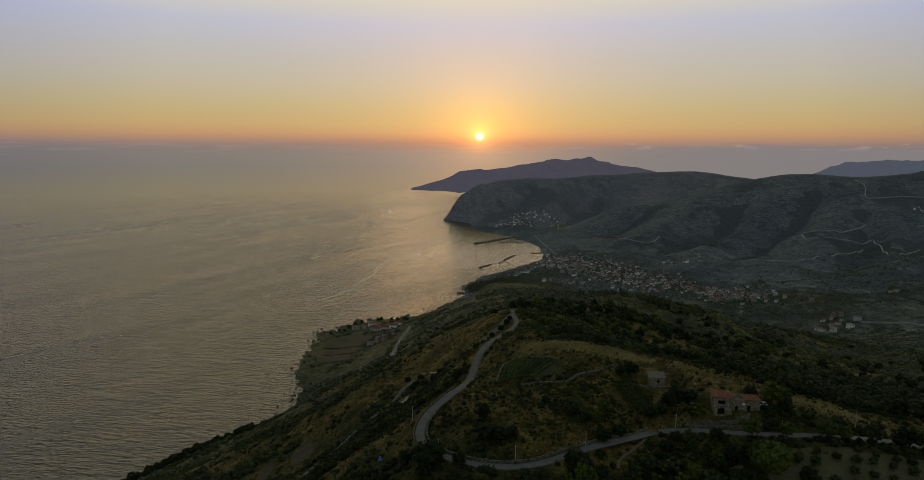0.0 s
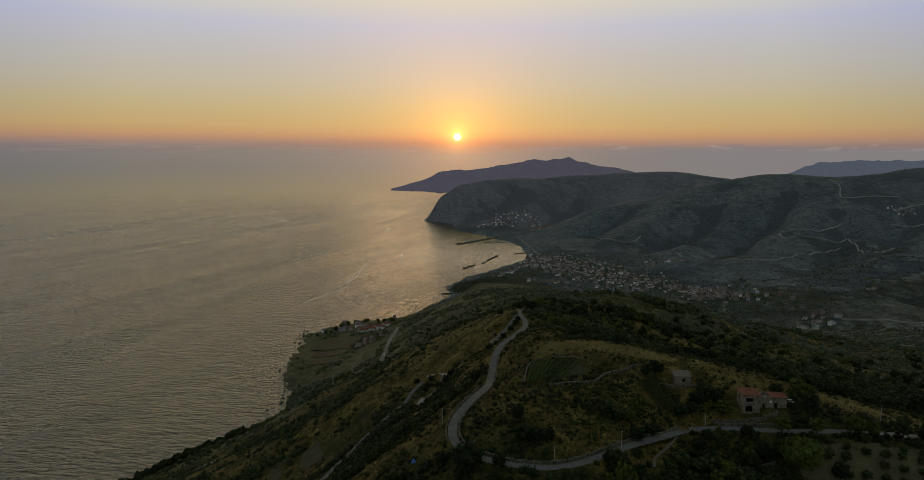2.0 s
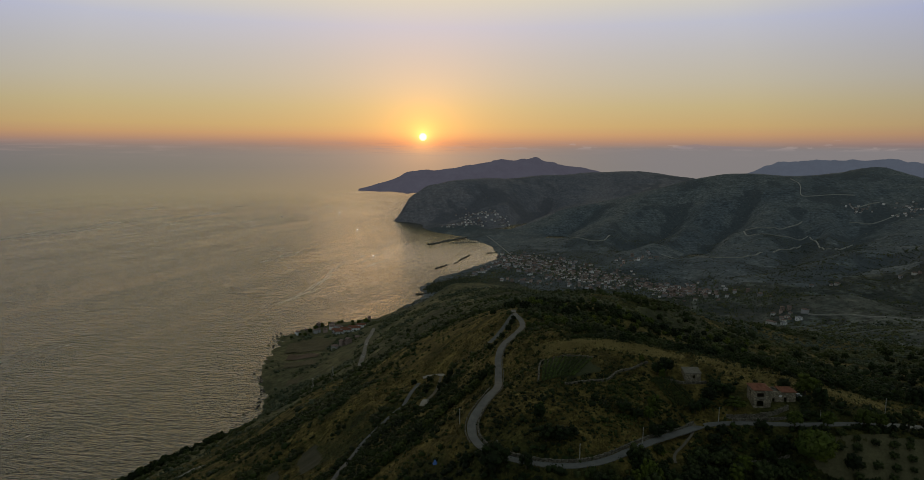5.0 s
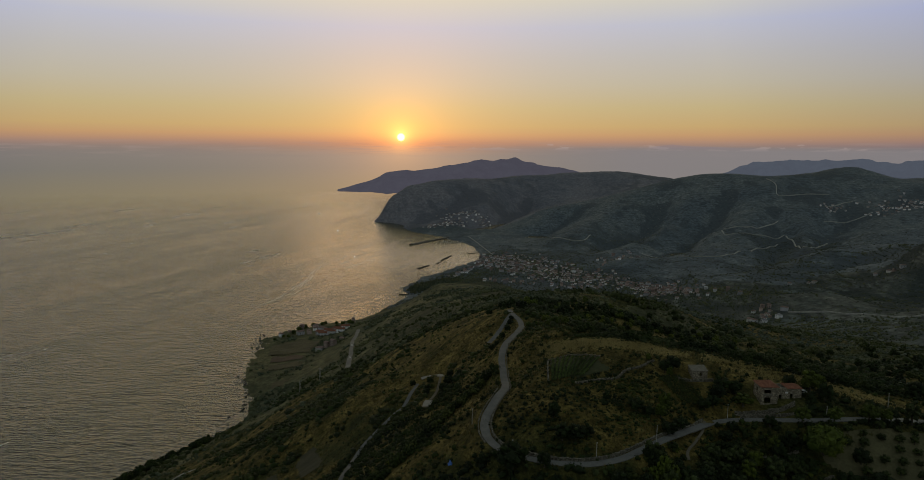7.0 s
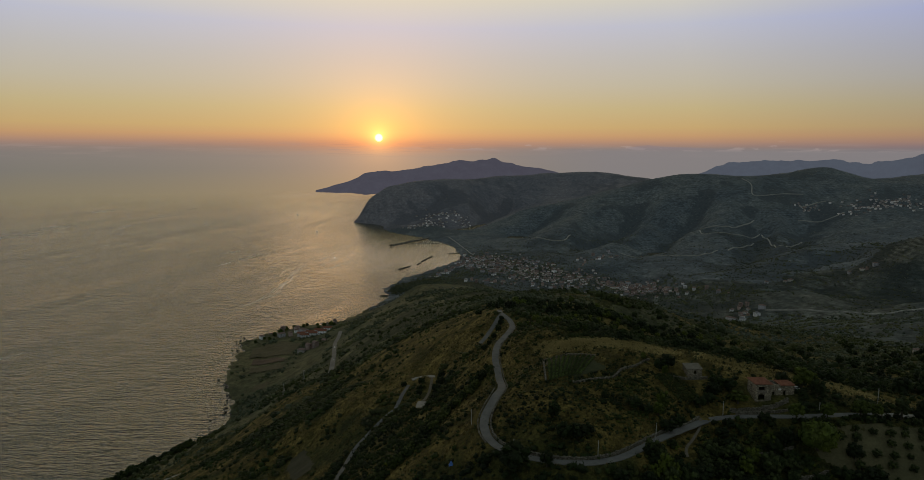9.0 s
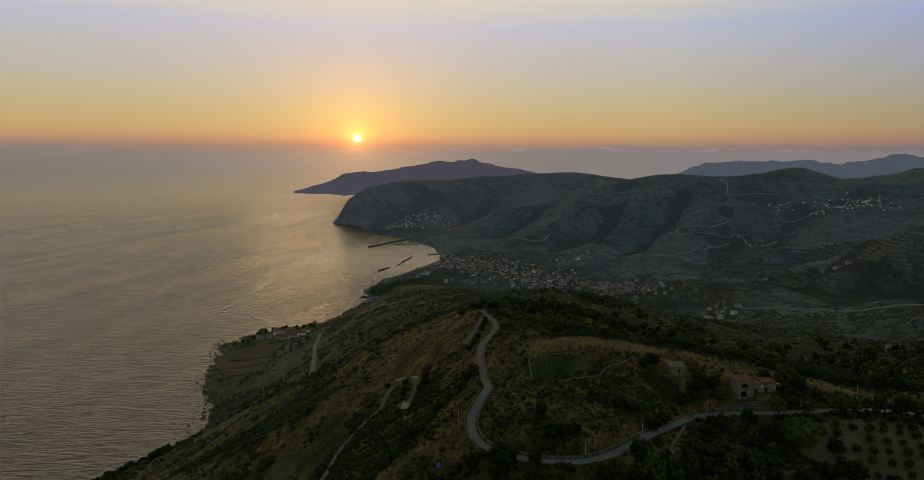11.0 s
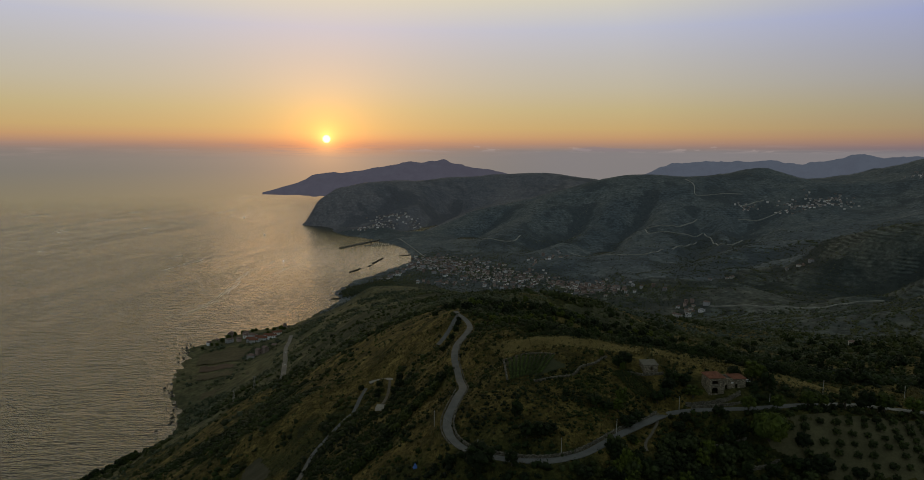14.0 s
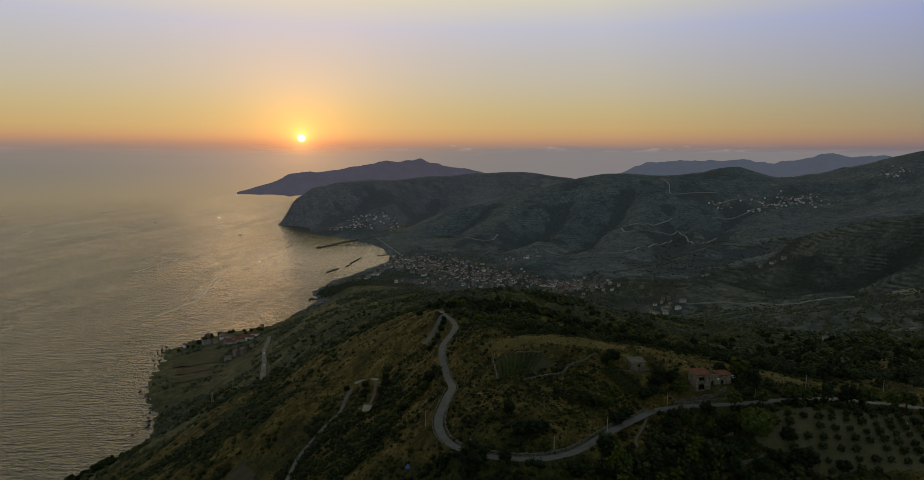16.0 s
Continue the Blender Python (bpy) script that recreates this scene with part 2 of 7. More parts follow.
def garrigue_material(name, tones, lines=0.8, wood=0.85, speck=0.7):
    """Garrigue and grass of the open hills; the far hills' tones have blue haze mixed in."""
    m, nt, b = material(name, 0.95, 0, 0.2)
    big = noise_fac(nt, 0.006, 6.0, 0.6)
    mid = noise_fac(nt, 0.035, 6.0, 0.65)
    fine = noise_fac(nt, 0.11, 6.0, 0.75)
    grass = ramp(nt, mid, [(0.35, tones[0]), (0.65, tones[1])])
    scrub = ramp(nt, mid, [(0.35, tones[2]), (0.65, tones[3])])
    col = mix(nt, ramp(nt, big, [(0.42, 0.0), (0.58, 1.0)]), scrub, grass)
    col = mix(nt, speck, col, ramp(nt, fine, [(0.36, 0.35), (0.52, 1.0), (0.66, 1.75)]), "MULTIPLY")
    # woods in the gullies; their darker tone also stands in for gully shade
    att = nt.nodes.new("ShaderNodeAttribute")
    att.attribute_name = "woods"
    edge = nnode(nt, "ShaderNodeMath")
    edge.operation = "MULTIPLY_ADD"
    nt.links.new(noise_fac(nt, 0.03, 5.0, 0.7), edge.inputs[0])
    edge.inputs[1].default_value = 0.7
    nt.links.new(att.outputs["Fac"], edge.inputs[2])
    leafy = mix(nt, ramp(nt, fine, [(0.3, 0.0), (0.7, 1.0)]), tuple(wood * v for v in tones[2]), tuple(1.15 * wood * v for v in tones[3]))
    woods = ramp(nt, edge.outputs[0], [(0.64, 0.0), (0.86, 0.92)])
    # terrace banks: thin darker lines that follow the contours
    tc = nt.nodes.new("ShaderNodeTexCoord")
    bank = nnode(nt, "ShaderNodeTexWave", Scale=0.055, Distortion=5.0, Detail=3.0)
    bank.inputs["Detail Scale"].default_value = 0.4
    bank.bands_direction = "Z"
    nt.links.new(tc.outputs["Object"], bank.inputs["Vector"])
    banks = ramp(nt, bank.outputs["Fac"], [(0.0, 0.4), (0.25, 1.0), (0.74, 1.0), (0.92, 1.6)])
    col = mix(nt, ramp(nt, noise_fac(nt, 0.009, 3.0), [(0.4, 0.0), (0.6, lines)]), col, mix(nt, 1.0, col, banks, "MULTIPLY"))
    nt.links.new(mix(nt, woods, col, leafy), b.inputs["Base Color"])
    bump(nt, b, fine, 0.6, 1.5)
    return m


def sea_material():
    """Rippled water in wave trains, with calmer and rougher lanes, smoothed in the bay to brighten it; far out it fades
    to clear over the backdrop's haze colour.
    """
    m, nt, b = material("sea_water", 0.16, 0, 0.5)
    b.inputs["Base Color"].default_value = (0.018, 0.018, 0.001, 1)
    b.inputs["IOR"].default_value = 2.15
    tc = nt.nodes.new("ShaderNodeTexCoord")

    def train(turn, stretch, scale, detail, distortion):
        mp = nt.nodes.new("ShaderNodeMapping")
        mp.vector_type = "TEXTURE"
        mp.inputs["Rotation"].default_value = (0, 0, radians(turn))
        mp.inputs["Scale"].default_value = (stretch, 1.0, 1.0)
        nt.links.new(tc.outputs["Object"], mp.inputs[0])
        n = nnode(nt, "ShaderNodeTexNoise", Scale=scale, Detail=detail, Roughness=0.55, Distortion=distortion)
        nt.links.new(mp.outputs[0], n.inputs["Vector"])
        return n.outputs["Fac"]

    swell = train(-13, 4.0, 0.23, 2.0, 0.3)
    chop = train(14, 3.0, 0.45, 3.0, 0.3)
    both = nnode(nt, "ShaderNodeMath")
    both.operation = "MULTIPLY_ADD"
    nt.links.new(chop, both.inputs[0])
    both.inputs[1].default_value = 0.55
    nt.links.new(swell, both.inputs[2])
    groups = nnode(nt, "ShaderNodeMath")
    groups.operation = "MULTIPLY_ADD"
    nt.links.new(train(-9, 3.2, 0.062, 3.0, 0.4), groups.inputs[0])
    groups.inputs[1].default_value = 1.0
    nt.links.new(both.outputs[0], groups.inputs[2])
    lanes = train(62, 7.0, 0.012, 5.0, 0.8)
    # water smoothed round this point to brighten the bay's reflection
    reach = nt.nodes.new("ShaderNodeVectorMath")
    reach.operation = "DISTANCE"
    nt.links.new(tc.outputs["Object"], reach.inputs[0])
    reach.inputs[1].default_value = (185.0, 1840.0, 0.0)
    bay_mask = nnode(nt, "ShaderNodeMapRange")
    for k, v in (("From Min", 600.0), ("From Max", 90.0)):
        bay_mask.inputs[k].default_value = v
    bay_mask.interpolation_type = "SMOOTHSTEP"
    nt.links.new(reach.outputs["Value"], bay_mask.inputs["Value"])
    rough = nnode(nt, "ShaderNodeMath")
    rough.operation = "MULTIPLY_ADD"
    nt.links.new(bay_mask.outputs["Result"], rough.inputs[0])
    rough.inputs[1].default_value = -0.10
    nt.links.new(ramp(nt, lanes, [(0.32, 0.15), (0.50, 0.21), (0.68, 0.28)]), rough.inputs[2])
    nt.links.new(rough.outputs[0], b.inputs["Roughness"])
    ripple = nnode(nt, "ShaderNodeBump", Distance=2.0)
    nt.links.new(groups.outputs[0], ripple.inputs["Height"])
    calm = nnode(nt, "ShaderNodeMath")
    calm.operation = "MULTIPLY_ADD"
    nt.links.new(bay_mask.outputs["Result"], calm.inputs[0])
    calm.inputs[1].default_value = -0.66
    calm.inputs[2].default_value = 1.0
    nt.links.new(calm.outputs[0], ripple.inputs["Strength"])
    nt.links.new(ripple.outputs[0], b.inputs["Normal"])
    # turns transparent with distance, so the background colour shows as haze
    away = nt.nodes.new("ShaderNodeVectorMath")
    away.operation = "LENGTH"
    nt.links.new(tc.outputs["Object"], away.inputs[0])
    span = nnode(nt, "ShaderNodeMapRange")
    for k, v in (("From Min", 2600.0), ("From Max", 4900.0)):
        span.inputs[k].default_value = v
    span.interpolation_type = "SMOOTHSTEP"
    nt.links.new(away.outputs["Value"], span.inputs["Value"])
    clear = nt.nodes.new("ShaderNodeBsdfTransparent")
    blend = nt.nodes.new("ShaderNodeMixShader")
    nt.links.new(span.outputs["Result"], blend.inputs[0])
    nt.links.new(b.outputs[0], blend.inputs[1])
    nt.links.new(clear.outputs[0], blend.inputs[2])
    nt.links.new(blend.outputs[0], nt.nodes["Material Output"].inputs["Surface"])
    return m


GROUND = ground_material()
# the paler, bluer tones of the far hills carry the haze of distance
HAZY_GARRIGUE = garrigue_material("hazy_garrigue_hills", ((0.110, 0.130, 0.144), (0.172, 0.192, 0.202), (0.084, 0.106, 0.126), (0.132, 0.154, 0.176)), 0.2, 0.68)
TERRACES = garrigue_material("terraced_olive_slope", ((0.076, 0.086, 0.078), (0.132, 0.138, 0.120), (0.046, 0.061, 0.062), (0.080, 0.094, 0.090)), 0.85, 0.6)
# headland scrub, with purple-grey haze put into its colours
HEADLAND = garrigue_material("hazy_headland_scrub", ((0.172, 0.170, 0.198), (0.228, 0.220, 0.240), (0.134, 0.140, 0.170), (0.184, 0.187, 0.218)), 0.12, 0.72, 0.4)
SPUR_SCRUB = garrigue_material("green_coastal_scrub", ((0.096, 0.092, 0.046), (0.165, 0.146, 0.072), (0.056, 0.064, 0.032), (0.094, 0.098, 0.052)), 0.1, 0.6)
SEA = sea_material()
ASPHALT = two_tone("worn_asphalt", (0.112, 0.113, 0.114), (0.180, 0.180, 0.176), 0.35, 4.0, 0.85, 0.01)


# ---- meshes ----
def mesh_object(name, verts, faces, mat, parent=None, smooth=False, label=""):
    """One mesh object from arrays; faces all of one length."""
    me = bpy.data.meshes.new(name)
    verts = np.asarray(verts, np.float32)
    faces = np.asarray(faces, np.int32)
    me.vertices.add(len(verts))
    me.vertices.foreach_set("co", verts.ravel())
    n = faces.shape[1]
    me.loops.add(faces.size)
    me.loops.foreach_set("vertex_index", faces.ravel())
    me.polygons.add(len(faces))
    me.polygons.foreach_set("loop_start", np.arange(0, faces.size, n, dtype=np.int32))
    me.polygons.foreach_set("loop_total", np.full(len(faces), n, np.int32))
    me.polygons.foreach_set("use_smooth", np.full(len(faces), smooth, bool))
    me.update(calc_edges=True)
    if mat:
        me.materials.append(mat)
    ob = new(name, me)
    if parent:
        ob.parent = parent
    if label:
        tagged(ob, label)
    return ob


# ---- heights of the land ----
# terrain begin
SHORE = [(-560, -250), (-500, 80), (-425, 300), (-355, 440), (-300, 560), (-235, 655), (-196, 715), (-195, 760), (-208, 832), (-224, 905), (-216, 975), (-219, 1036),
         (-183, 1090), (-147, 1121), (-96, 1132), (-47, 1199), (2, 1297), (17, 1340), (4, 1392), (24, 1442), (65, 1531), (110, 1584), (152, 1649), (205, 1730),
         (236, 1836), (236, 1991), (210, 2090), (171, 2200), (126, 2273), (37, 2472), (-32, 2667), (-52, 2780), (-30, 2900), (60, 3050), (220, 3260), (500, 3500), (900, 3700)]
NEAR_HILL = [(12, 147, 225.2), (-4, 150, 224.0), (28, 152, 225.0), (46, 168, 225.0), (11, 199, 231.5), (22, 225, 231), (44, 197, 233.5), (34, 182, 231.5), (18, 181, 232.5), (5, 164, 230),
             (34, 164, 228.5), (55, 187, 231.0), (69, 175, 228.5), (66, 191, 232), (84, 187, 229.5), (108, 181, 225.5), (5, 218, 222), (0, 293, 206), (-16, 303, 192.5), (29, 343, 215.5), (6.6, 249, 220.5), (4.8, 240, 220.3), (3, 218, 220.9), (21.5, 284, 219.9), (25.3, 305, 218.2), (24.2, 317, 218.8), (15, 250, 226), (19, 262, 225), (13.5, 236, 227.5)]
SADDLE = [(47, 376, 209), (112, 414, 195), (160, 468, 181), (213, 492, 164), (112, 436, 191.5), (75, 404, 200.5), (161, 443, 175), (229, 476, 157), (139, 433, 178), (12, 576, 148), (35, 763, 120), (0, 716, 115), (-48, 785, 79), (150, 766, 112), (60, 250, 226), (75, 330, 203)]
LEFT_SLOPE = [(-25, 165, 216.5), (-23, 253, 199), (-42, 258, 183), (-90, 308, 153.5), (-70, 301, 163), (-66, 314, 170), (-29, 237, 198.5), (-29, 291, 190), (-17.5, 277, 196), (-189, 500, 56), (-253, 575, 18),
              (-154, 516, 70), (-80, 180, 180), (-160, 250, 132), (-120, 660, 62), (-130, 800, 24), (-145, 930, 10), (-79, 933, 35), (-98, 1080, 9), (-170, 1000, 5), (-200, 860, 4), (-260, 330, 80), (-72, 440, 136), (-41, 440, 157), (-41, 370, 171), (-113, 530, 97), (-82, 600, 78), (-80, 775, 58), (-78, 715, 69), (-77, 660, 77), (-80, 850, 46), (-30, 640, 112), (-130, 440, 103)]
ORCHARD = [(81, 160, 225.5), (101, 158, 225), (82, 146, 216), (62, 151, 216.5), (44, 154, 220), (23, 142, 221.5), (105, 140, 217), (130, 160, 222), (150, 190, 219), (60, 130, 208), (0, 120, 213), (110, 110, 208), (0, 60, 196), (150, 60, 205), (-100, 60, 170)]
VALLEY = [(150, 260, 197), (250, 320, 178), (403, 583, 120), (438, 408, 155), (509, 543, 110), (220, 205, 205), (330, 250, 195), (524, 1050, 38), (511, 881, 55), (478, 1176, 24), (678, 1120, 58), (680, 986, 72), (661, 1224, 56),
          (300, 900, 55), (260, 1150, 28), (47, 1125, 66), (98, 1110, 70), (135, 1000, 84), (0, 1110, 36), (150, 1250, 30), (600, 700, 98)]
TOWN_FLAT = [(257, 1711, 8), (288, 1465, 9), (419, 1459, 13), (323, 1332, 11), (418, 1253, 17), (514, 1474, 45), (150, 1480, 10), (200, 1600, 8), (300, 1620, 9), (300, 1900, 10), (240, 2180, 12)]
HILL_WEST = [(-40, 2715, 51), (-27, 2775, 70), (0, 2795, 93), (33, 2810, 120), (55, 2825, 136), (100, 2830, 147), (0, 2700, 58), (60, 2700, 80), (173, 2941, 146), (365, 3024, 159), (602, 3140, 171), (889, 3175, 185), (1092, 3111, 189), (1250, 3159, 171), (1397, 3205, 147), (547, 2838, 73), (268, 2576, 70),
             (201, 2324, 19), (372, 2355, 27), (100, 2600, 38), (700, 2900, 90), (950, 2850, 100), (1200, 2800, 130)]
HILL_MID = [(349, 2204, 14), (565, 2373, 79), (789, 2418, 119), (1012, 2445, 172), (1215, 2464, 203), (1397, 2365, 200), (1516, 2232, 212), (775, 1773, 65), (556, 1955, 39), (818, 1473, 79), (439, 1826, 14),
            (566, 1582, 44), (632, 1502, 46), (860, 1332, 88), (1012, 2000, 107), (1261, 1976, 146), (700, 2100, 72)]
HILL_EAST = [(1710, 2307, 235), (1828, 2210, 196), (2087, 2247, 215), (2128, 2065, 259), (2160, 1881, 294), (1611, 1865, 145), (1734, 1747, 142), (1840, 1636, 204), (1400, 1500, 105), (1250, 1250, 110), (2300, 1500, 330), (1500, 2560, 140), (1680, 2640, 140), (1900, 2560, 150), (1340, 2680, 140), (1130, 2720, 130)]
SPUR_EAST = [(904, 1145, 109), (984, 1079, 151), (1040, 1025, 171), (1095, 965, 187), (741, 944, 76), (737, 813, 84), (755, 728, 108), (709, 631, 132), (941, 830, 147), (710, 1028, 52), (1300, 700, 230), (1000, 500, 220), (700, 300, 215), (500, 0, 240), (200, -250, 230)]
FAR_LAND = [(1500, 3300, 120), (1900, 3000, 130), (2400, 2700, 190), (3000, 2200, 260), (3000, 1000, 320), (2500, 0, 320), (1000, -1500, 300), (-200, -800, 120), (3500, 3000, 150), (1500, 4000, 60), (2500, 4000, 100)]
DEEP = [(-900, -300), (-800, 500), (-600, 900), (-450, 1300), (-250, 1500), (-120, 1700), (0, 2000), (-100, 2350), (-350, 2700), (-350, 3300), (200, 3700), (-2000, 2000), (-3000, 4500), (0, 4800), (-3500, -1000), (800, 4400), (-1500, 3600), (-900, 3000), (-800, 3900), (-1200, 1500), (-2500, 3200), (-1500, 4600), (-600, 4600), (-1800, 600)]


# wooded gullies that part the far hills into spurs: depth, half width, plan line from the head down
GULLIES = [
    (44, 85, [(1150, 2170), (1088, 2087), (966, 1968), (816, 1797), (692, 1641)]),
    (34, 75, [(940, 2220), (864, 2134), (722, 1933), (643, 1874), (528, 1748)]),
    (38, 80, [(1200, 1990), (1155, 1891), (1012, 1643), (858, 1436), (785, 1353)]),
    (14, 70, [(1100, 1205), (995, 1225), (919, 1240), (822, 1246), (756, 1292)]),
    (26, 70, [(700, 2360), (623, 2293), (498, 2188), (388, 2117)]),
    (32, 80, [(1450, 1930), (1383, 1869), (1244, 1758), (1003, 1479)]),
    (28, 75, [(370, 2790), (300, 2711), (196, 2648), (98, 2589)]),
    (34, 80, [(616, 2922), (427, 2563), (339, 2413)]),
    (26, 65, [(1040, 900), (930, 905), (830, 900), (745, 905)]),
    (24, 65, [(1000, 730), (900, 760), (800, 800)]),
]


def gully_near(x, y):
    """How deep the gullies cut at a place, and how near their beds it is, 0 to 1."""
    cut, near = np.zeros(np.shape(x)), np.zeros(np.shape(x))
    for depth, half, pts in GULLIES:
        p = np.array(pts, float)
        leg = np.hypot(*np.diff(p, axis=0).T)
        total, run = leg.sum(), 0.0
        lo, hi = p.min(0) - 3 * half, p.max(0) + 3 * half
        k = (x > lo[0]) & (x < hi[0]) & (y > lo[1]) & (y < hi[1])
        if not k.any():
            continue
        xx, yy = x[k], y[k]
        best, where = np.full(xx.shape, 1e9), np.zeros(xx.shape)
        for (ax, ay), (bx, by), n in zip(p, p[1:], leg):
            u = np.clip(((xx - ax) * (bx - ax) + (yy - ay) * (by - ay)) / (n * n), 0, 1)
            d = np.hypot(xx - ax - u * (bx - ax), yy - ay - u * (by - ay))
            where = np.where(d < best, (run + u * n) / total, where)
            best = np.minimum(best, d)
            run += n
        best = best * (1 + 0.35 * vnoise(xx / 60, yy / 60, 27))
        w = np.exp(-((best / half) ** 1.4)) * smooth01(-0.15, 0.3, where) * (1 - 0.6 * smooth01(0.7, 1.0, where))
        cut[k] = np.maximum(cut[k], 1.5 * depth * w)
        near[k] = np.maximum(near[k], np.exp(-((best / (0.30 * half)) ** 2)))
    return cut, near


def hash01(ix, iy, seed):
    h = (ix * 374761393 + iy * 668265263 + seed * 1442695041) & 0x7FFFFFFF
    h = ((h ^ (h >> 13)) * 1274126177) & 0x7FFFFFFF
    return ((h ^ (h >> 16)) & 0xFFFF) / 65535.0


def vnoise(x, y, seed=0):
    """Smooth value noise, -1 to 1."""
    fx, fy = np.floor(x), np.floor(y)
    ix, iy = fx.astype(np.int64), fy.astype(np.int64)
    u, v = x - fx, y - fy
    u, v = u * u * u * (u * (u * 6 - 15) + 10), v * v * v * (v * (v * 6 - 15) + 10)
    a, b = hash01(ix, iy, seed), hash01(ix + 1, iy, seed)
    c, d = hash01(ix, iy + 1, seed), hash01(ix + 1, iy + 1, seed)
    return 2 * (a + (b - a) * u + (c - a) * v + (a - b - c + d) * u * v) - 1


def fbm(x, y, size, octaves=4, seed=0):
    total, amp = 0.0, 1.0
    for k in range(octaves):
        total = total + amp * vnoise(x / size + 17.3 * k, y / size - 9.1 * k, seed + k)
        amp, size = amp * 0.5, size / 2.03
    return total


def make_land():
    pts = [(x, y, 0.8) for x, y in SHORE] + [(x, y, -35.0) for x, y in DEEP]
    for part_of_land in (NEAR_HILL, SADDLE, LEFT_SLOPE, ORCHARD, VALLEY, TOWN_FLAT, HILL_WEST, HILL_MID, HILL_EAST, SPUR_EAST, FAR_LAND):
        pts += part_of_land
    pts = np.array(pts, float)
    c, z, s = pts[:, :2] / 1000.0, pts[:, 2], len(pts)

    def kern(r2):
        return 0.5 * r2 * np.log(r2 + 1e-12)

    a = np.zeros((s + 3, s + 3))
    a[:s, :s] = kern(((c[:, None] - c[None]) ** 2).sum(-1)) + 2e-6 * np.eye(s)
    a[:s, s], a[:s, s + 1 :] = 1, c
    a[s, :s], a[s + 1 :, :s] = 1, c.T
    w = np.linalg.solve(a, np.r_[z, 0, 0, 0])

    def base(x, y):
        x, y = np.asarray(x, float) / 1000, np.asarray(y, float) / 1000
        out = w[s] + w[s + 1] * x + w[s + 2] * y
        for k in range(s):
            out = out + w[k] * kern((x - c[k, 0]) ** 2 + (y - c[k, 1]) ** 2)
        return out

    return base


land_base = make_land()


def smooth01(a, b, v):
    u = np.clip((v - a) / (b - a), 0, 1)
    return u * u * (3 - 2 * u)


CRESTS = [[(565, 2373), (789, 2418), (1012, 2445), (1215, 2464), (1397, 2365), (1516, 2232), (1710, 2307), (1828, 2210)], [(1828, 2210), (2087, 2247), (2128, 2065), (2160, 1881)],
          [(33, 2810), (100, 2830), (173, 2941), (365, 3024), (602, 3140), (889, 3175), (1092, 3111), (1250, 3159)]]


def crest_distance(x, y):
    """How far a place is in plan from the crest lines of the far hills."""
    best = np.full(np.shape(x), 1e4)
    for pts in CRESTS:
        for (ax, ay), (bx, by) in zip(pts, pts[1:]):
            u = np.clip(((x - ax) * (bx - ax) + (y - ay) * (by - ay)) / ((bx - ax) ** 2 + (by - ay) ** 2), 0, 1)
            best = np.minimum(best, np.hypot(x - ax - u * (bx - ax), y - ay - u * (by - ay)))
    return best


def raw_height(x, y):
    x, y = np.asarray(x, float), np.asarray(y, float)
    z = land_base(x, y)
    r = np.hypot(x + 25, y)
    inland = smooth01(3, 40, z)
    far = smooth01(600, 1500, r)
    gully = 1 - 2 * np.abs(vnoise(x / 230 + 0.3 * vnoise(x / 90, y / 90, 9), y / 230, 5))
    broad = 1 - 2 * np.abs(vnoise(x / 420 + 0.25 * vnoise(x / 150, y / 150, 14), y / 420, 15))
    across, down = 0.88 * x - 0.47 * y, 0.47 * x + 0.88 * y
    spurs = 1 - 2 * np.abs(vnoise(across / 210 + 0.35 * vnoise(x / 170, y / 170, 18), down / 800, 17))
    far = far * (1 - 0.85 * np.exp(-((crest_distance(x, y) / 130) ** 2)))
    z = z + far * inland * (6 * (gully - 1) + 5 * (broad - 1) + 13 * (spurs - 1) + 4 * fbm(x, y, 130, 4, 21) + 9)
    z = z - inland * gully_near(x, y)[0]
    z = z + inland * (1 - 0.5 * far) * 0.9 * fbm(x, y, 22, 3, 3) * smooth01(90, 400, r)
    z = z + 0.25 * fbm(x, y, 6, 2, 8) * inland * (r < 700)
    terraced = smooth01(560, 640, x) * (1 - smooth01(980, 1080, x)) * smooth01(600, 720, y) * (1 - smooth01(1250, 1400, y)) * smooth01(-0.4, 0.2, fbm(x, y, 200, 2, 33))
    step = z / 6.0
    flat = 6.0 * (np.floor(step) + smooth01(0.6, 1.0, step - np.floor(step)))
    z = z + terraced * 0.85 * (flat - z)
    rocky = 1 - smooth01(1, 9, np.abs(z))
    return z + rocky * 1.6 * fbm(x, y, 9, 3, 31)


# terrain end


# ---- roads ----
MAIN_ROAD = [(185, 150), (160, 154), (140.2, 157.7), (127.5, 160.5), (116.1, 162.4), (107.2, 162.6), (93.5, 162.2), (83.2, 162.5), (76, 164), (68.3, 166.6), (57.9, 168.9), (50.5, 168.2), (42.4, 163.8),
             (35, 158.7), (24.5, 152), (16.2, 148), (9.2, 147.2), (2.2, 149), (-4.3, 153), (-9, 158.4), (-11.3, 164.2), (-11.9, 170), (-10.8, 178), (-8, 185.5), (-4.2, 194), (-0.3, 203.5),
             (3.0, 224.5), (5.6, 243), (10.5, 261), (19.3, 280), (23.5, 292), (25.3, 305), (24.4, 316), (25, 325), (27, 338)]
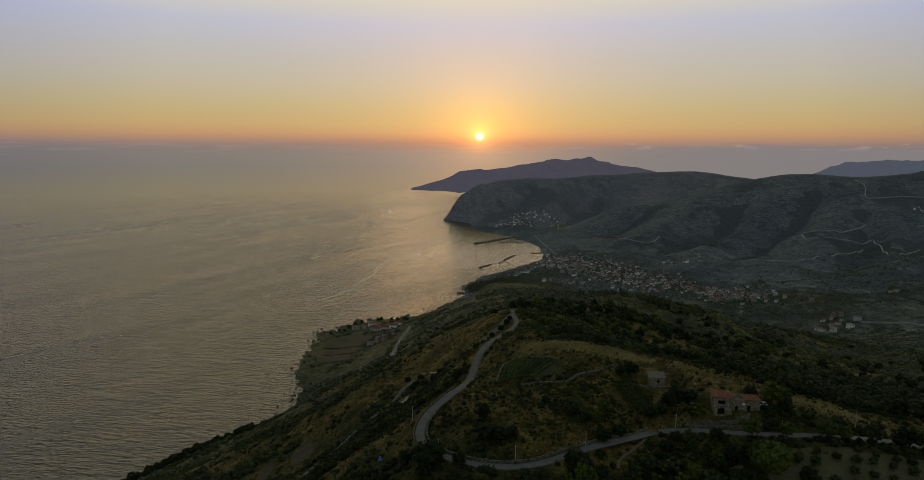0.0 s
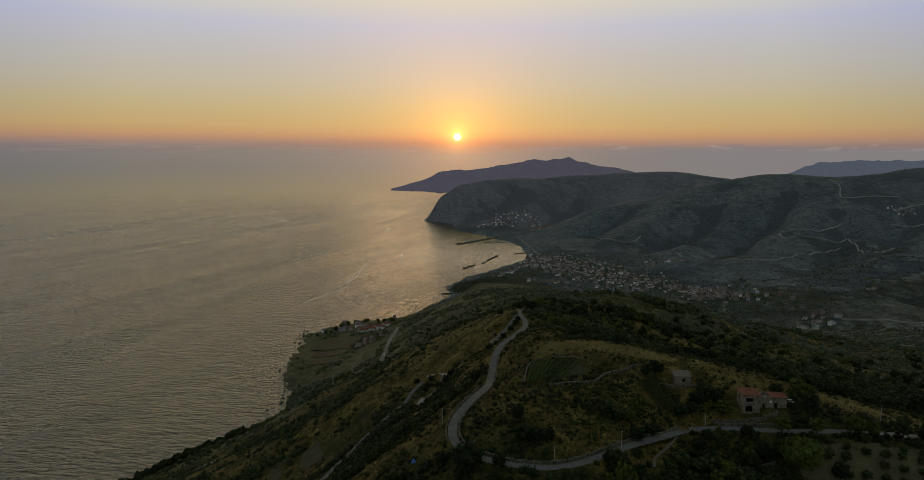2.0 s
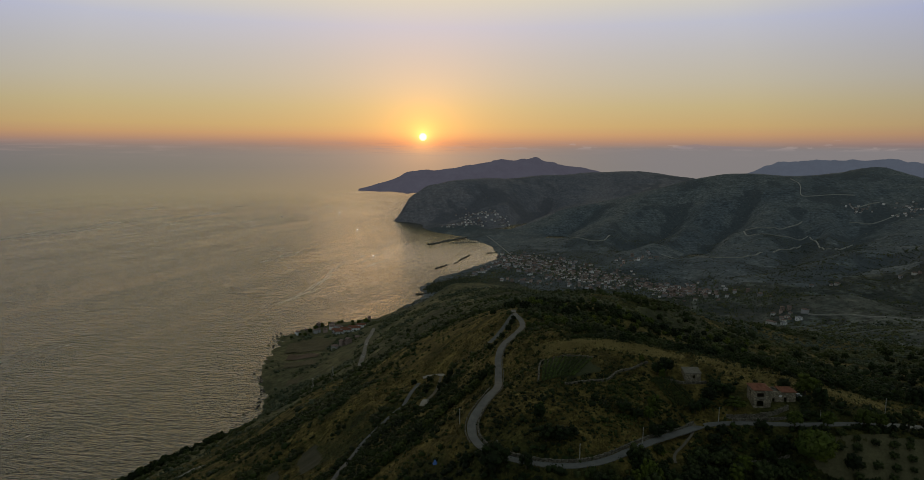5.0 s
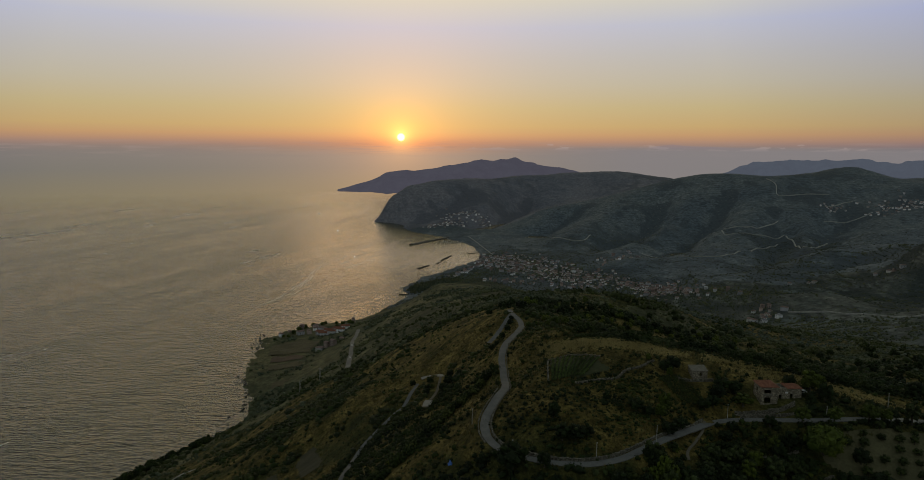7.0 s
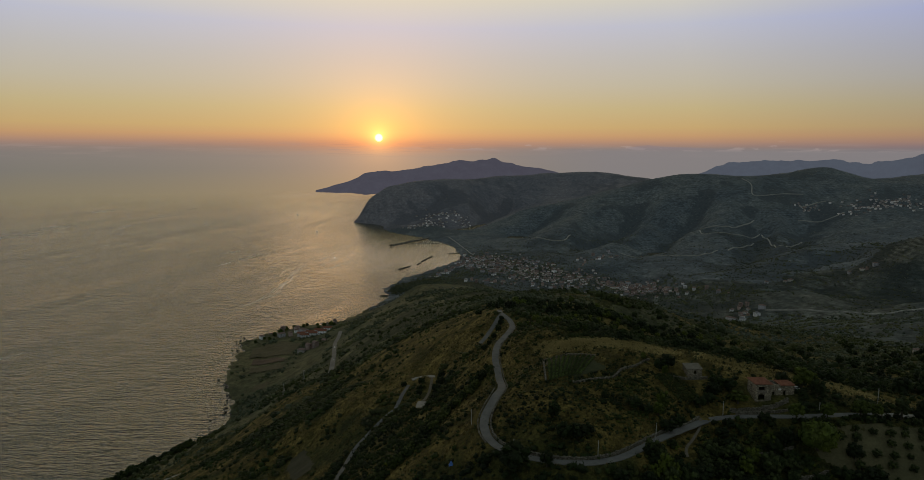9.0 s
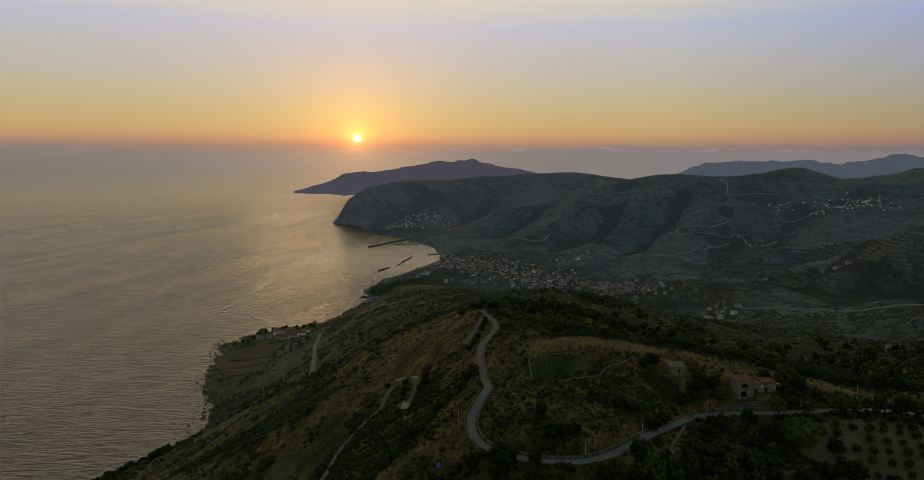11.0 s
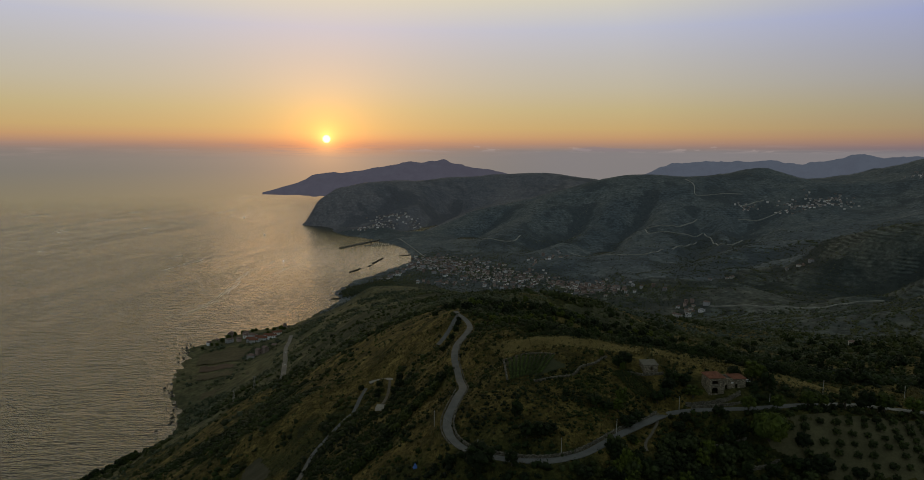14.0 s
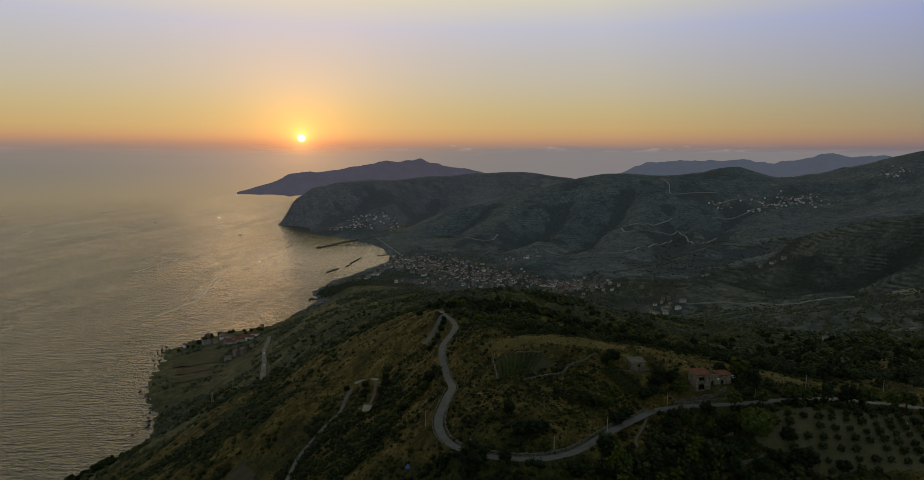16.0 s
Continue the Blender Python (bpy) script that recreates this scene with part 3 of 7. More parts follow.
SIDE_ROAD = [(24.2, 319), (20.8, 312.5), (16.4, 304), (12, 296), (8, 289)]
LOW_ROAD = [(-20.5, 312), (-23.7, 303.1), (-29.9, 281), (-35.3, 276), (-42.9, 270.5), (-47.9, 264), (-51.1, 254), (-53.1, 238), (-56, 215)]
HAIRPIN = [(-21.5, 309), (-18.5, 309), (-15.6, 306.5), (-13.4, 302), (-13.4, 294), (-15.2, 282), (-17.4, 271), (-19.5, 262), (-21.4, 257), (-22.5, 252.5), (-22.9, 249)]
COAST_ROAD = [(-78, 975), (-79, 933), (-82, 880), (-81, 832), (-79, 775), (-78, 722), (-77, 670), (-78, 615), (-79, 563), (-84, 535)]
DIRT_TRACK = [(49.9, 169.4), (48.6, 167.0), (46.7, 164.5), (44.4, 162.0), (42.2, 159.6), (39.8, 157.2), (38.4, 155.2), (37.8, 153.0)]


def spline(pts, step):
    """Even points along a smooth curve through pts."""
    p = np.array(pts, float)
    p = np.vstack([2 * p[0] - p[1], p, 2 * p[-1] - p[-2]])
    out = []
    for k in range(1, len(p) - 2):
        for u in np.linspace(0, 1, 12, endpoint=False):
            out.append(0.5 * (2 * p[k] + (p[k + 1] - p[k - 1]) * u + (2 * p[k - 1] - 5 * p[k] + 4 * p[k + 1] - p[k + 2]) * u * u + (3 * p[k] - p[k - 1] - 3 * p[k + 1] + p[k + 2]) * u**3))
    out = np.array(out + [p[-2]])
    s = np.r_[0, np.cumsum(np.linalg.norm(np.diff(out, axis=0), axis=1))]
    q = np.linspace(0, s[-1], max(2, int(s[-1] / step)))
    return np.stack([np.interp(q, s, out[:, k]) for k in range(out.shape[1])], -1)


def soften(v, n):
    ker = np.hanning(2 * n + 3)
    return np.convolve(np.pad(v, n + 1, "edge"), ker / ker.sum(), "valid")


def road_bed(pts, step, n):
    line = spline(pts, step)
    return np.c_[line, soften(raw_height(line[:, 0], line[:, 1]), n)]


ROADS = {"main": (road_bed(MAIN_ROAD, 1.5, 8), 1.3), "side": (road_bed(SIDE_ROAD, 1.5, 5), 1.1), "low": (road_bed(LOW_ROAD, 1.5, 5), 0.9), "hairpin": (road_bed(HAIRPIN, 1.5, 4), 2.0),
         "coast": (road_bed(COAST_ROAD, 4, 4), 2.6), "track": (road_bed(DIRT_TRACK, 1, 2), 0.55)}


def road_distance(x, y):
    """How far (x, y) is from the nearest near road, past its edge."""
    best = np.full(np.shape(x), 1e3)
    for line, half in ROADS.values():
        for px, py, _ in line:
            best = np.minimum(best, np.hypot(x - px, y - py) - half)
    return best


def height(x, y):
    x, y = np.asarray(x, float), np.asarray(y, float)
    z = np.array(raw_height(x, y))
    shape, x, y, z = z.shape, x.ravel(), y.ravel(), z.ravel()
    for line, half in ROADS.values():
        lo, hi = line[:, :2].min(0) - 12, line[:, :2].max(0) + 12
        k = np.where((x > lo[0]) & (x < hi[0]) & (y > lo[1]) & (y < hi[1]))[0]
        if not len(k):
            continue
        d = np.hypot(x[k, None] - line[None, :, 0], y[k, None] - line[None, :, 1])
        i = d.argmin(1)
        w = 1 - smooth01(half + 0.8, half + 4.5, d[np.arange(len(k)), i])
        z[k] = z[k] * (1 - w) + line[i, 2] * w
    return z.reshape(shape)


def wooded(x, y):
    """How thickly plants stand at a place, 0 to 1."""
    patches = fbm(x, y, 40, 4, 41)
    clump = fbm(x, y, 13, 3, 47)
    slope = np.clip(0.62 + 0.75 * patches + 0.45 * clump, 0, 1)
    knoll = np.exp(-(((x - 22) / 42) ** 2 + ((y - 180) / 34) ** 2) ** 2)
    shoulder = np.exp(-(((x - 0.0) / 60) ** 2 + ((y - 640) / 130) ** 2) ** 2)
    meadow = np.exp(-(((x - 15) / 26) ** 2 + ((y - 262) / 42) ** 2) ** 2)
    spur = np.exp(-(((x + 6) / 40) ** 2 + ((y - 360) / 85) ** 2) ** 2)
    backs = np.exp(-(((x - 95) / 80) ** 2 + ((y - 345) / 85) ** 2) ** 2)
    crest = np.exp(-((np.abs((y - 201) + (x - 60) * 0.47) / 9) ** 2)) * smooth01(14, 30, x) * (1 - smooth01(108, 135, x))
    grove = smooth01(20, 30, x) * (1 - smooth01(72, 80, x)) * (1 - smooth01(149, 160, y - 0.6 * (np.minimum(x, 52) - 40)))
    vale = smooth01(110, 190, x + 0.15 * y) * smooth01(200, 260, y) * (1 - smooth01(470, 620, y))
    across_valley = smooth01(260, 420, x) * smooth01(450, 640, y)
    slope = slope * (1 - 0.42 * across_valley)
    d = slope * (1 - 0.74 * knoll) * (1 - 0.6 * meadow) * (1 - 0.95 * crest) * (1 - 0.78 * spur) * (1 - 0.5 * shoulder) * (1 - 0.45 * backs * (clump < 0.15))
    return np.clip(np.maximum(d, np.maximum(grove * 0.95, vale * (0.72 + 0.55 * patches + 0.3 * clump))), 0, 1)


def far_wooded(x, y):
    """How thickly the far hills are wooded, 0 to 1: most in the gullies."""
    return np.clip(0.16 + 0.38 * fbm(x, y, 170, 4, 91) + 0.30 * fbm(x, y, 40, 3, 92) + 0.9 * gully_near(x, y)[1] + 0.42 * np.exp(-(((x - 680) / 330) ** 2 + ((y - 1370) / 300) ** 2) ** 2) + 0.4 * np.exp(-(((x - 360) / 190) ** 2 + ((y - 1450) / 330) ** 2) ** 2) + 0.55 * np.exp(-(((x - 90) / 170) ** 2 + ((y - 1440) / 240) ** 2) ** 2), 0.0, 1)


def ground_sheet():
    fine = np.arange(-42, 58.01, 0.2)
    left, right = np.arange(-180, -42, 6.0), np.arange(60, 180, 6.0)
    az = np.radians(np.r_[left, fine, right])
    rad = np.r_[0.02, 20, 45, 70, 90, 105 * 1.0095 ** np.arange(0, 407)]
    rad = rad[rad < 4930]
    rr, aa = np.meshgrid(rad, az, indexing="ij")
    x, y = -25 + rr * np.sin(aa), rr * np.cos(aa)
    z = height(x, y)
    z = np.maximum(z, -40)
    n, k = rr.shape
    verts = np.stack([x, y, z], -1).reshape(-1, 3)
    i, j = np.meshgrid(np.arange(n - 1), np.arange(k), indexing="ij")
    j2 = (j + 1) % k
    faces = np.stack([i * k + j, i * k + j2, (i + 1) * k + j2, (i + 1) * k + j], -1).reshape(-1, 4)[:, ::-1]
    zf = verts[faces][:, :, 2]
    faces = faces[zf.max(1) > -12]
    ob = mesh_object("ground", verts, faces, GROUND, smooth=True)
    ob.data.materials.append(HAZY_GARRIGUE)
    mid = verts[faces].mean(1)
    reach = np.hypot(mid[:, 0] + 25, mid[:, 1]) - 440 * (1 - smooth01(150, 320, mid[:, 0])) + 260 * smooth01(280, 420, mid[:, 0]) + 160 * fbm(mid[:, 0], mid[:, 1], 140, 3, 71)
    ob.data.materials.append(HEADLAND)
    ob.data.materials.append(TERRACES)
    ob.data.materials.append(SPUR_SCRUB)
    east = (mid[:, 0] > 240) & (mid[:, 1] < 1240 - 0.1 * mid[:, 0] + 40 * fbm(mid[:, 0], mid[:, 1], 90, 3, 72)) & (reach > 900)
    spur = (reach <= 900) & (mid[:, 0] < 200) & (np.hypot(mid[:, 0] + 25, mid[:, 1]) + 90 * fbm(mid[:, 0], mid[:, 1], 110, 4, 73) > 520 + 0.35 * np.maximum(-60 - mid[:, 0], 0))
    cover = ob.data.attributes.new("cover", "FLOAT", "POINT")
    near = np.hypot(verts[:, 0] + 25, verts[:, 1]) < 1100
    open_ground = np.zeros(len(verts), np.float32)
    open_ground[near] = 1 - wooded(verts[near, 0], verts[near, 1])
    cover.data.foreach_set("value", open_ground)
    woods = ob.data.attributes.new("woods", "FLOAT", "POINT")
    woods.data.foreach_set("value", far_wooded(verts[:, 0].astype(float), verts[:, 1].astype(float)).astype(np.float32))
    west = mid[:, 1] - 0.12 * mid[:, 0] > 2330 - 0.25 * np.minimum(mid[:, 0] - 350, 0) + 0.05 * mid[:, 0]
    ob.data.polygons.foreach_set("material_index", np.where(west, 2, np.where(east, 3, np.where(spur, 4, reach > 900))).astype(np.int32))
    return ob


ground = tagged(ground_sheet(), "scrub-covered coastal hills of dry grass above the sea", "terrain", kind="structure")


def sea_sheet():
    az = np.radians(np.arange(0, 360, 3.0))
    rad = np.array([2.0, 200, 600, 1200, 2000, 3000, 4000, 4930])
    rr, aa = np.meshgrid(rad, az, indexing="ij")
    verts = np.stack([-25 + rr * np.sin(aa), rr * np.cos(aa), 0 * rr], -1).reshape(-1, 3)
    n, k = rr.shape
    i, j = np.meshgrid(np.arange(n - 1), np.arange(k), indexing="ij")
    faces = np.stack([i * k + j, i * k + (j + 1) % k, (i + 1) * k + (j + 1) % k, (i + 1) * k + j], -1).reshape(-1, 4)[:, ::-1]
    return mesh_object("water", verts, faces, SEA)


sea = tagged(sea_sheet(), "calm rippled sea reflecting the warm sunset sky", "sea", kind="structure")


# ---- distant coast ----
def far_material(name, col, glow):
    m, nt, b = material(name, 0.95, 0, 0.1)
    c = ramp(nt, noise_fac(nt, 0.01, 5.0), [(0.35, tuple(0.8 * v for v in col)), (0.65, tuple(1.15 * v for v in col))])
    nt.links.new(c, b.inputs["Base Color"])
    # faint emission stands in for the haze before the far slopes
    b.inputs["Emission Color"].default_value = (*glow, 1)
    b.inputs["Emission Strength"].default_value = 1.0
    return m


def far_range(name, crest, depth, mat, label, seed):
    """A range from its crest line: (x, y, z) along it; slopes fall to the sea on both sides."""
    crest = np.array(crest, float)
    s = np.r_[0, np.cumsum(np.hypot(*np.diff(crest[:, :2], axis=0).T))]
    q = np.linspace(0, s[-1], 160)
    line = np.stack([np.interp(q, s, crest[:, k]) for k in range(3)], -1)
    ker = np.hanning(9)
    ker /= ker.sum()
    pad = np.pad(line, ((4, 4), (0, 0)), "edge")
    line = np.stack([np.convolve(pad[:, k], ker, "valid") for k in range(3)], -1)
    tan = np.gradient(line[:, :2], axis=0)
    nor = np.stack([tan[:, 1], -tan[:, 0]], -1)
    nor /= np.linalg.norm(nor, axis=1)[:, None]
    rows = []
    for u in np.linspace(-1, 1, 25):
        w = depth * np.minimum(1.0, line[:, 2] / line[:, 2].max() + 0.15)
        xy = line[:, :2] + nor * (u * w)[:, None]
        prof = (1 - abs(u)) ** 1.15
        z = line[:, 2] * prof + (0.06 + 0.2 * abs(u) * (1 - abs(u))) * line[:, 2] * fbm(xy[:, 0], xy[:, 1], 110, 4, seed) - 6 * abs(u) ** 4
        rows.append(np.c_[xy, z])
    v = np.array(rows)
    n, k = v.shape[:2]
    i, j = np.meshgrid(np.arange(n - 1), np.arange(k - 1), indexing="ij")
    f = np.stack([i * k + j, i * k + j + 1, (i + 1) * k + j + 1, (i + 1) * k + j], -1).reshape(-1, 4)
    return tagged(mesh_object(name, v.reshape(-1, 3), f, mat, smooth=True), label, "mountain", kind="structure")


CAPE_MAT = far_material("haze_glow_cape", (0.075, 0.082, 0.095), (0.050, 0.045, 0.062))
RANGE_MAT = far_material("haze_glow_range", (0.07, 0.09, 0.11), (0.062, 0.068, 0.090))
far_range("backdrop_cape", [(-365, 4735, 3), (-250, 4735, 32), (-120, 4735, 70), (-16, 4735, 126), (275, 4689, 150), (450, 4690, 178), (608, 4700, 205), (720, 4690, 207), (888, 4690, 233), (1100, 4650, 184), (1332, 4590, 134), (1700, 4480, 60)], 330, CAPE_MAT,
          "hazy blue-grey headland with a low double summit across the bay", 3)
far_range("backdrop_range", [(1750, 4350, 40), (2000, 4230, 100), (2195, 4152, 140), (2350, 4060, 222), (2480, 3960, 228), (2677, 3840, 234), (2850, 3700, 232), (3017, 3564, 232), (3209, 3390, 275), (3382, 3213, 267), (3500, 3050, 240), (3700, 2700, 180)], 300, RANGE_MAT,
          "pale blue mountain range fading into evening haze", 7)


def ribbon(name, line, half, mat, lift, label, category, edge=0.25, seed=1, skirt=0.25):
    """A road surface laid along a line (x, y, z), with a slightly uneven edge."""
    tan = np.gradient(line[:, :2], axis=0)
    nor = np.stack([-tan[:, 1], tan[:, 0]], -1)
    nor /= np.linalg.norm(nor, axis=1)[:, None]
    rows = []
    for u in (-1, -0.97, -0.4, 0.4, 0.97, 1):
        w = half * u * (1 + edge * 0.3 * vnoise(line[:, 0] / 3 + 10 * u, line[:, 1] / 3, seed))
        xy = line[:, :2] + nor * w[:, None]
        drop = -skirt if abs(u) == 1 else 0.0
        rows.append(np.c_[xy, line[:, 2] + lift + drop + 0.04 * (1 - u * u)])
    v = np.array(rows)
    n, k = v.shape[:2]
    i, j = np.meshgrid(np.arange(n - 1), np.arange(k - 1), indexing="ij")
    f = np.stack([i * k + j, i * k + j + 1, (i + 1) * k + j + 1, (i + 1) * k + j], -1).reshape(-1, 4)[:, ::-1]
    return tagged(mesh_object(name, v.reshape(-1, 3), f, mat), label, category, kind="structure")


CONCRETE = two_tone("pale_concrete_track", (0.22, 0.215, 0.195), (0.34, 0.33, 0.30), 0.5, 5.0, 0.9, 0.01)
DIRT = two_tone("dry_earth", (0.10, 0.088, 0.066), (0.17, 0.15, 0.115), 0.25, 2.0, 0.95, 0.04)
main_line = ROADS["main"][0]
gravel = int(np.argmin(np.abs(main_line[:, 0] - 100)))
ribbon("road", main_line[gravel:], 1.3, ASPHALT, 0.13, "narrow worn grey asphalt hill road winding along the ridge", "road")
ribbon("road", main_line[: gravel + 1], 1.4, CONCRETE, 0.13, "pale dusty stretch of the hill road beside the olive grove", "road")
ribbon("road", ROADS["side"][0], 1.05, ASPHALT, 0.13, "narrow grey asphalt side road dropping off the ridge", "road")
ribbon("road", ROADS["low"][0], 0.8, ASPHALT, 0.15, "narrow grey farm track through the scrub", "road")
hairpin = ROADS["hairpin"][0]
ribbon("road", hairpin[hairpin[:, 1] > 292], 1.5, CONCRETE, 0.15, "pale concrete bend of the hairpin track on the slope", "road")
ribbon("road", hairpin[(hairpin[:, 1] <= 293.5) & (hairpin[:, 1] > 257.5)], 0.6, DIRT, 0.15, "earth track hidden among oaks between the bends", "road")
ribbon("road", hairpin[hairpin[:, 1] <= 258.5], 1.7, CONCRETE, 0.15, "pale concrete turning place on the slope", "road")
ribbon("road", ROADS["coast"][0], 2.6, two_tone("coast_asphalt", (0.17, 0.16, 0.148), (0.25, 0.235, 0.215), 0.1, 1.0), 0.35, "greyish coast road cut into the slope above the hamlet", "road")
ribbon("path", ROADS["track"][0], 0.38, DIRT, 0.13, "trodden earth path leaving the road", "path")

track_line = road_bed([(-183, 431), (-178, 436), (-173, 446), (-170, 458)], 1.5, 2)
ribbon("path", track_line, 1.3, CONCRETE, 0.5, "short pale stretch of track on the seaward slope", "path", 0.25, 5, 1.5)

# pale lanes on the far hillsides
LANES = [
    [(962, 1850), (1000, 1828), (1043, 1836), (1174, 1912)],
    [(955, 1845), (945, 1780), (1030, 1788), (1139, 1822)],
    [(1140, 1814), (1104, 1722), (1030, 1560), (1104, 1629), (1193, 1703)],
    [(637, 1662), (690, 1620), (690, 1545), (734, 1509), (772, 1489), (853, 1558)],
    [(900, 1592), (1085, 1768)],
    [(1320, 2231), (1313, 2160), (1270, 2078), (1315, 2067), (1366, 2054), (1418, 2025)],
    [(1340, 1934), (1451, 1957)],
    [(1292, 1864), (1390, 1844), (1439, 1850)],
    [(573, 923), (589, 891), (637, 822), (685, 803), (737, 815), (788, 807)],
    [(470, 1985), (500, 1930), (543, 1899), (592, 1961)],
    [(239, 2153), (252, 2040), (256, 1926), (262, 1800)],
]
LANE_MAT = two_tone("pale_gravel_lane", (0.31, 0.31, 0.295), (0.45, 0.445, 0.42), 0.05, 0.4)
for k, pts in enumerate(LANES):
    line = spline(pts, 9)
    line = np.c_[line, soften(height(line[:, 0], line[:, 1]), 1) + 0.5]
    ribbon("lane", line, (1.0 if k in (8, 10) else 1.6), LANE_MAT, 1.2, "pale country lane climbing the terraced hillside", "road", 1.2, k, 3.5)


def inside(poly, x, y):
    poly = np.array(poly, float)
    hit = np.zeros(np.shape(x), bool)
    for (ax, ay), (bx, by) in zip(poly, np.roll(poly, -1, 0)):
        cross = ((ay > y) != (by > y)) & (x < (bx - ax) * (y - ay) / (by - ay + 1e-9) + ax)
        hit ^= cross
    return hit


def patch(name, poly, cell, lift, mat, label, category="field"):
    """A piece of worked ground laid over the land inside a plan outline."""
    p = np.array(poly, float)
    lo, hi = p.min(0) - cell, p.max(0) + cell
    xs, ys = np.arange(lo[0], hi[0] + cell, cell), np.arange(lo[1], hi[1] + cell, cell)
    x, y = np.meshgrid(xs, ys, indexing="ij")
    wob = cell * 0.9
    keep = inside(p, x + wob * fbm(x, y, 6 * cell, 2, 61), y + wob * fbm(x, y, 6 * cell, 2, 62))
    v = np.stack([x, y, height(x, y) + lift], -1).reshape(-1, 3)
    n, k = x.shape
    i, j = np.meshgrid(np.arange(n - 1), np.arange(k - 1), indexing="ij")
    f = np.stack([i * k + j, (i + 1) * k + j, (i + 1) * k + j + 1, i * k + j + 1], -1).reshape(-1, 4)
    f = f[keep.ravel()[f].all(1)]
    used, f2 = np.unique(f, return_inverse=True)
    return tagged(mesh_object(name, v[used], f2.reshape(f.shape), mat, smooth=True), label, category, kind="structure")


ORCHARD_PLOT = [(80, 159.5), (95, 158.5), (108, 157.5), (134, 154.5), (141, 145), (130, 132), (112, 133), (98, 137), (86, 140), (79, 147), (74, 153.5)]
VINE_PLOT = [(15.5, 209), (29, 199.5), (30, 190), (19, 185.5), (9.8, 186.5)]
PALE_SOIL = two_tone("tilled_pale_soil", (0.076, 0.072, 0.036), (0.126, 0.116, 0.060), 0.12, 1.5, 0.95, 0.06)
BARE = two_tone("trodden_bare_ground", (0.046, 0.044, 0.024), (0.076, 0.070, 0.040), 0.2, 1.5, 0.95, 0.05)
patch("orchard_ground", ORCHARD_PLOT, 1.0, 0.10, PALE_SOIL, "bare greyish tilled soil of the olive grove", "soil")
patch("vineyard_ground", VINE_PLOT, 0.8, 0.08, two_tone("vineyard_soil", (0.030, 0.038, 0.014), (0.055, 0.060, 0.024), 0.5, 3.0), "grassy soil under the vine rows", "soil")
FIELD_GREEN = two_tone("green_meadow", (0.075, 0.092, 0.050), (0.105, 0.118, 0.066), 0.03, 0.3)
FIELD_DRY = two_tone("dry_stubble", (0.080, 0.068, 0.036), (0.124, 0.102, 0.054), 0.05, 0.3)
FIELD_BROWN = two_tone("ploughed_earth", (0.092, 0.062, 0.042), (0.128, 0.086, 0.058), 0.08, 0.6)
patch("field", [(345, 1268), (400, 1240), (440, 1214), (458, 1165), (400, 1165), (332, 1185)], 6, 0.9, FIELD_GREEN, "flat green meadow beside the town")
patch("field", [(-206, 1004), (-166, 1020), (-130, 986), (-147, 934), (-207, 950)], 5, 0.8, FIELD_DRY, "flat dry grass field behind the shore hamlet")
patch("field", [(-203, 943), (-148, 928), (-149, 898), (-201, 908)], 5, 0.8, FIELD_BROWN, "brown ploughed field near the shore")
patch("field", [(-200, 902), (-150, 892), (-153, 864), (-194, 870)], 5, 0.8, FIELD_DRY, "dry stubble field near the shore")
patch("field", [(-183, 822), (-158, 826), (-156, 800), (-180, 796)], 4, 0.7, FIELD_DRY, "small bare clearing above the rocks")
patch("clearing", [(-66, 272), (-68, 288), (-72, 301), (-79, 300), (-79, 286), (-75, 270)], 0.8, 0.2, BARE, "bare greyish clearing in the scrub", "clearing")
patch("clearing", [(-84, 270), (-87, 290), (-92, 290), (-93, 266)], 0.8, 0.2, BARE, "bare greyish clearing in the scrub", "clearing")
patch("clearing", [(722, 700), (775, 748), (850, 800), (862, 780), (790, 690), (730, 620), (690, 622)], 6, 0.9, two_tone("bare_pale_quarry", (0.17, 0.165, 0.135), (0.28, 0.27, 0.22), 0.05, 0.4), "pale bare quarry shelf on the hillside", "clearing")


# ---- foliage ----
PHI = (1 + 5**0.5) / 2
ICO_V = np.array([(a, b * PHI, 0) for a in (-1, 1) for b in (-1, 1)] + [(0, a, b * PHI) for a in (-1, 1) for b in (-1, 1)] + [(b * PHI, 0, a) for a in (-1, 1) for b in (-1, 1)], float)
ICO_V /= np.linalg.norm(ICO_V[0])


def ico_faces():
    n = len(ICO_V)
    edge = min(np.linalg.norm(ICO_V[0] - v) for v in ICO_V[1:]) * 1.01
    out = []
    for a in range(n):
        for b in range(a + 1, n):
            for c in range(b + 1, n):
                if all(np.linalg.norm(ICO_V[p] - ICO_V[q]) < edge for p, q in ((a, b), (b, c), (a, c))):
                    f = (a, b, c) if np.dot(np.cross(ICO_V[b] - ICO_V[a], ICO_V[c] - ICO_V[a]), ICO_V[a]) > 0 else (a, c, b)
                    out.append(f)
    return np.array(out)


ICO_F = ico_faces()


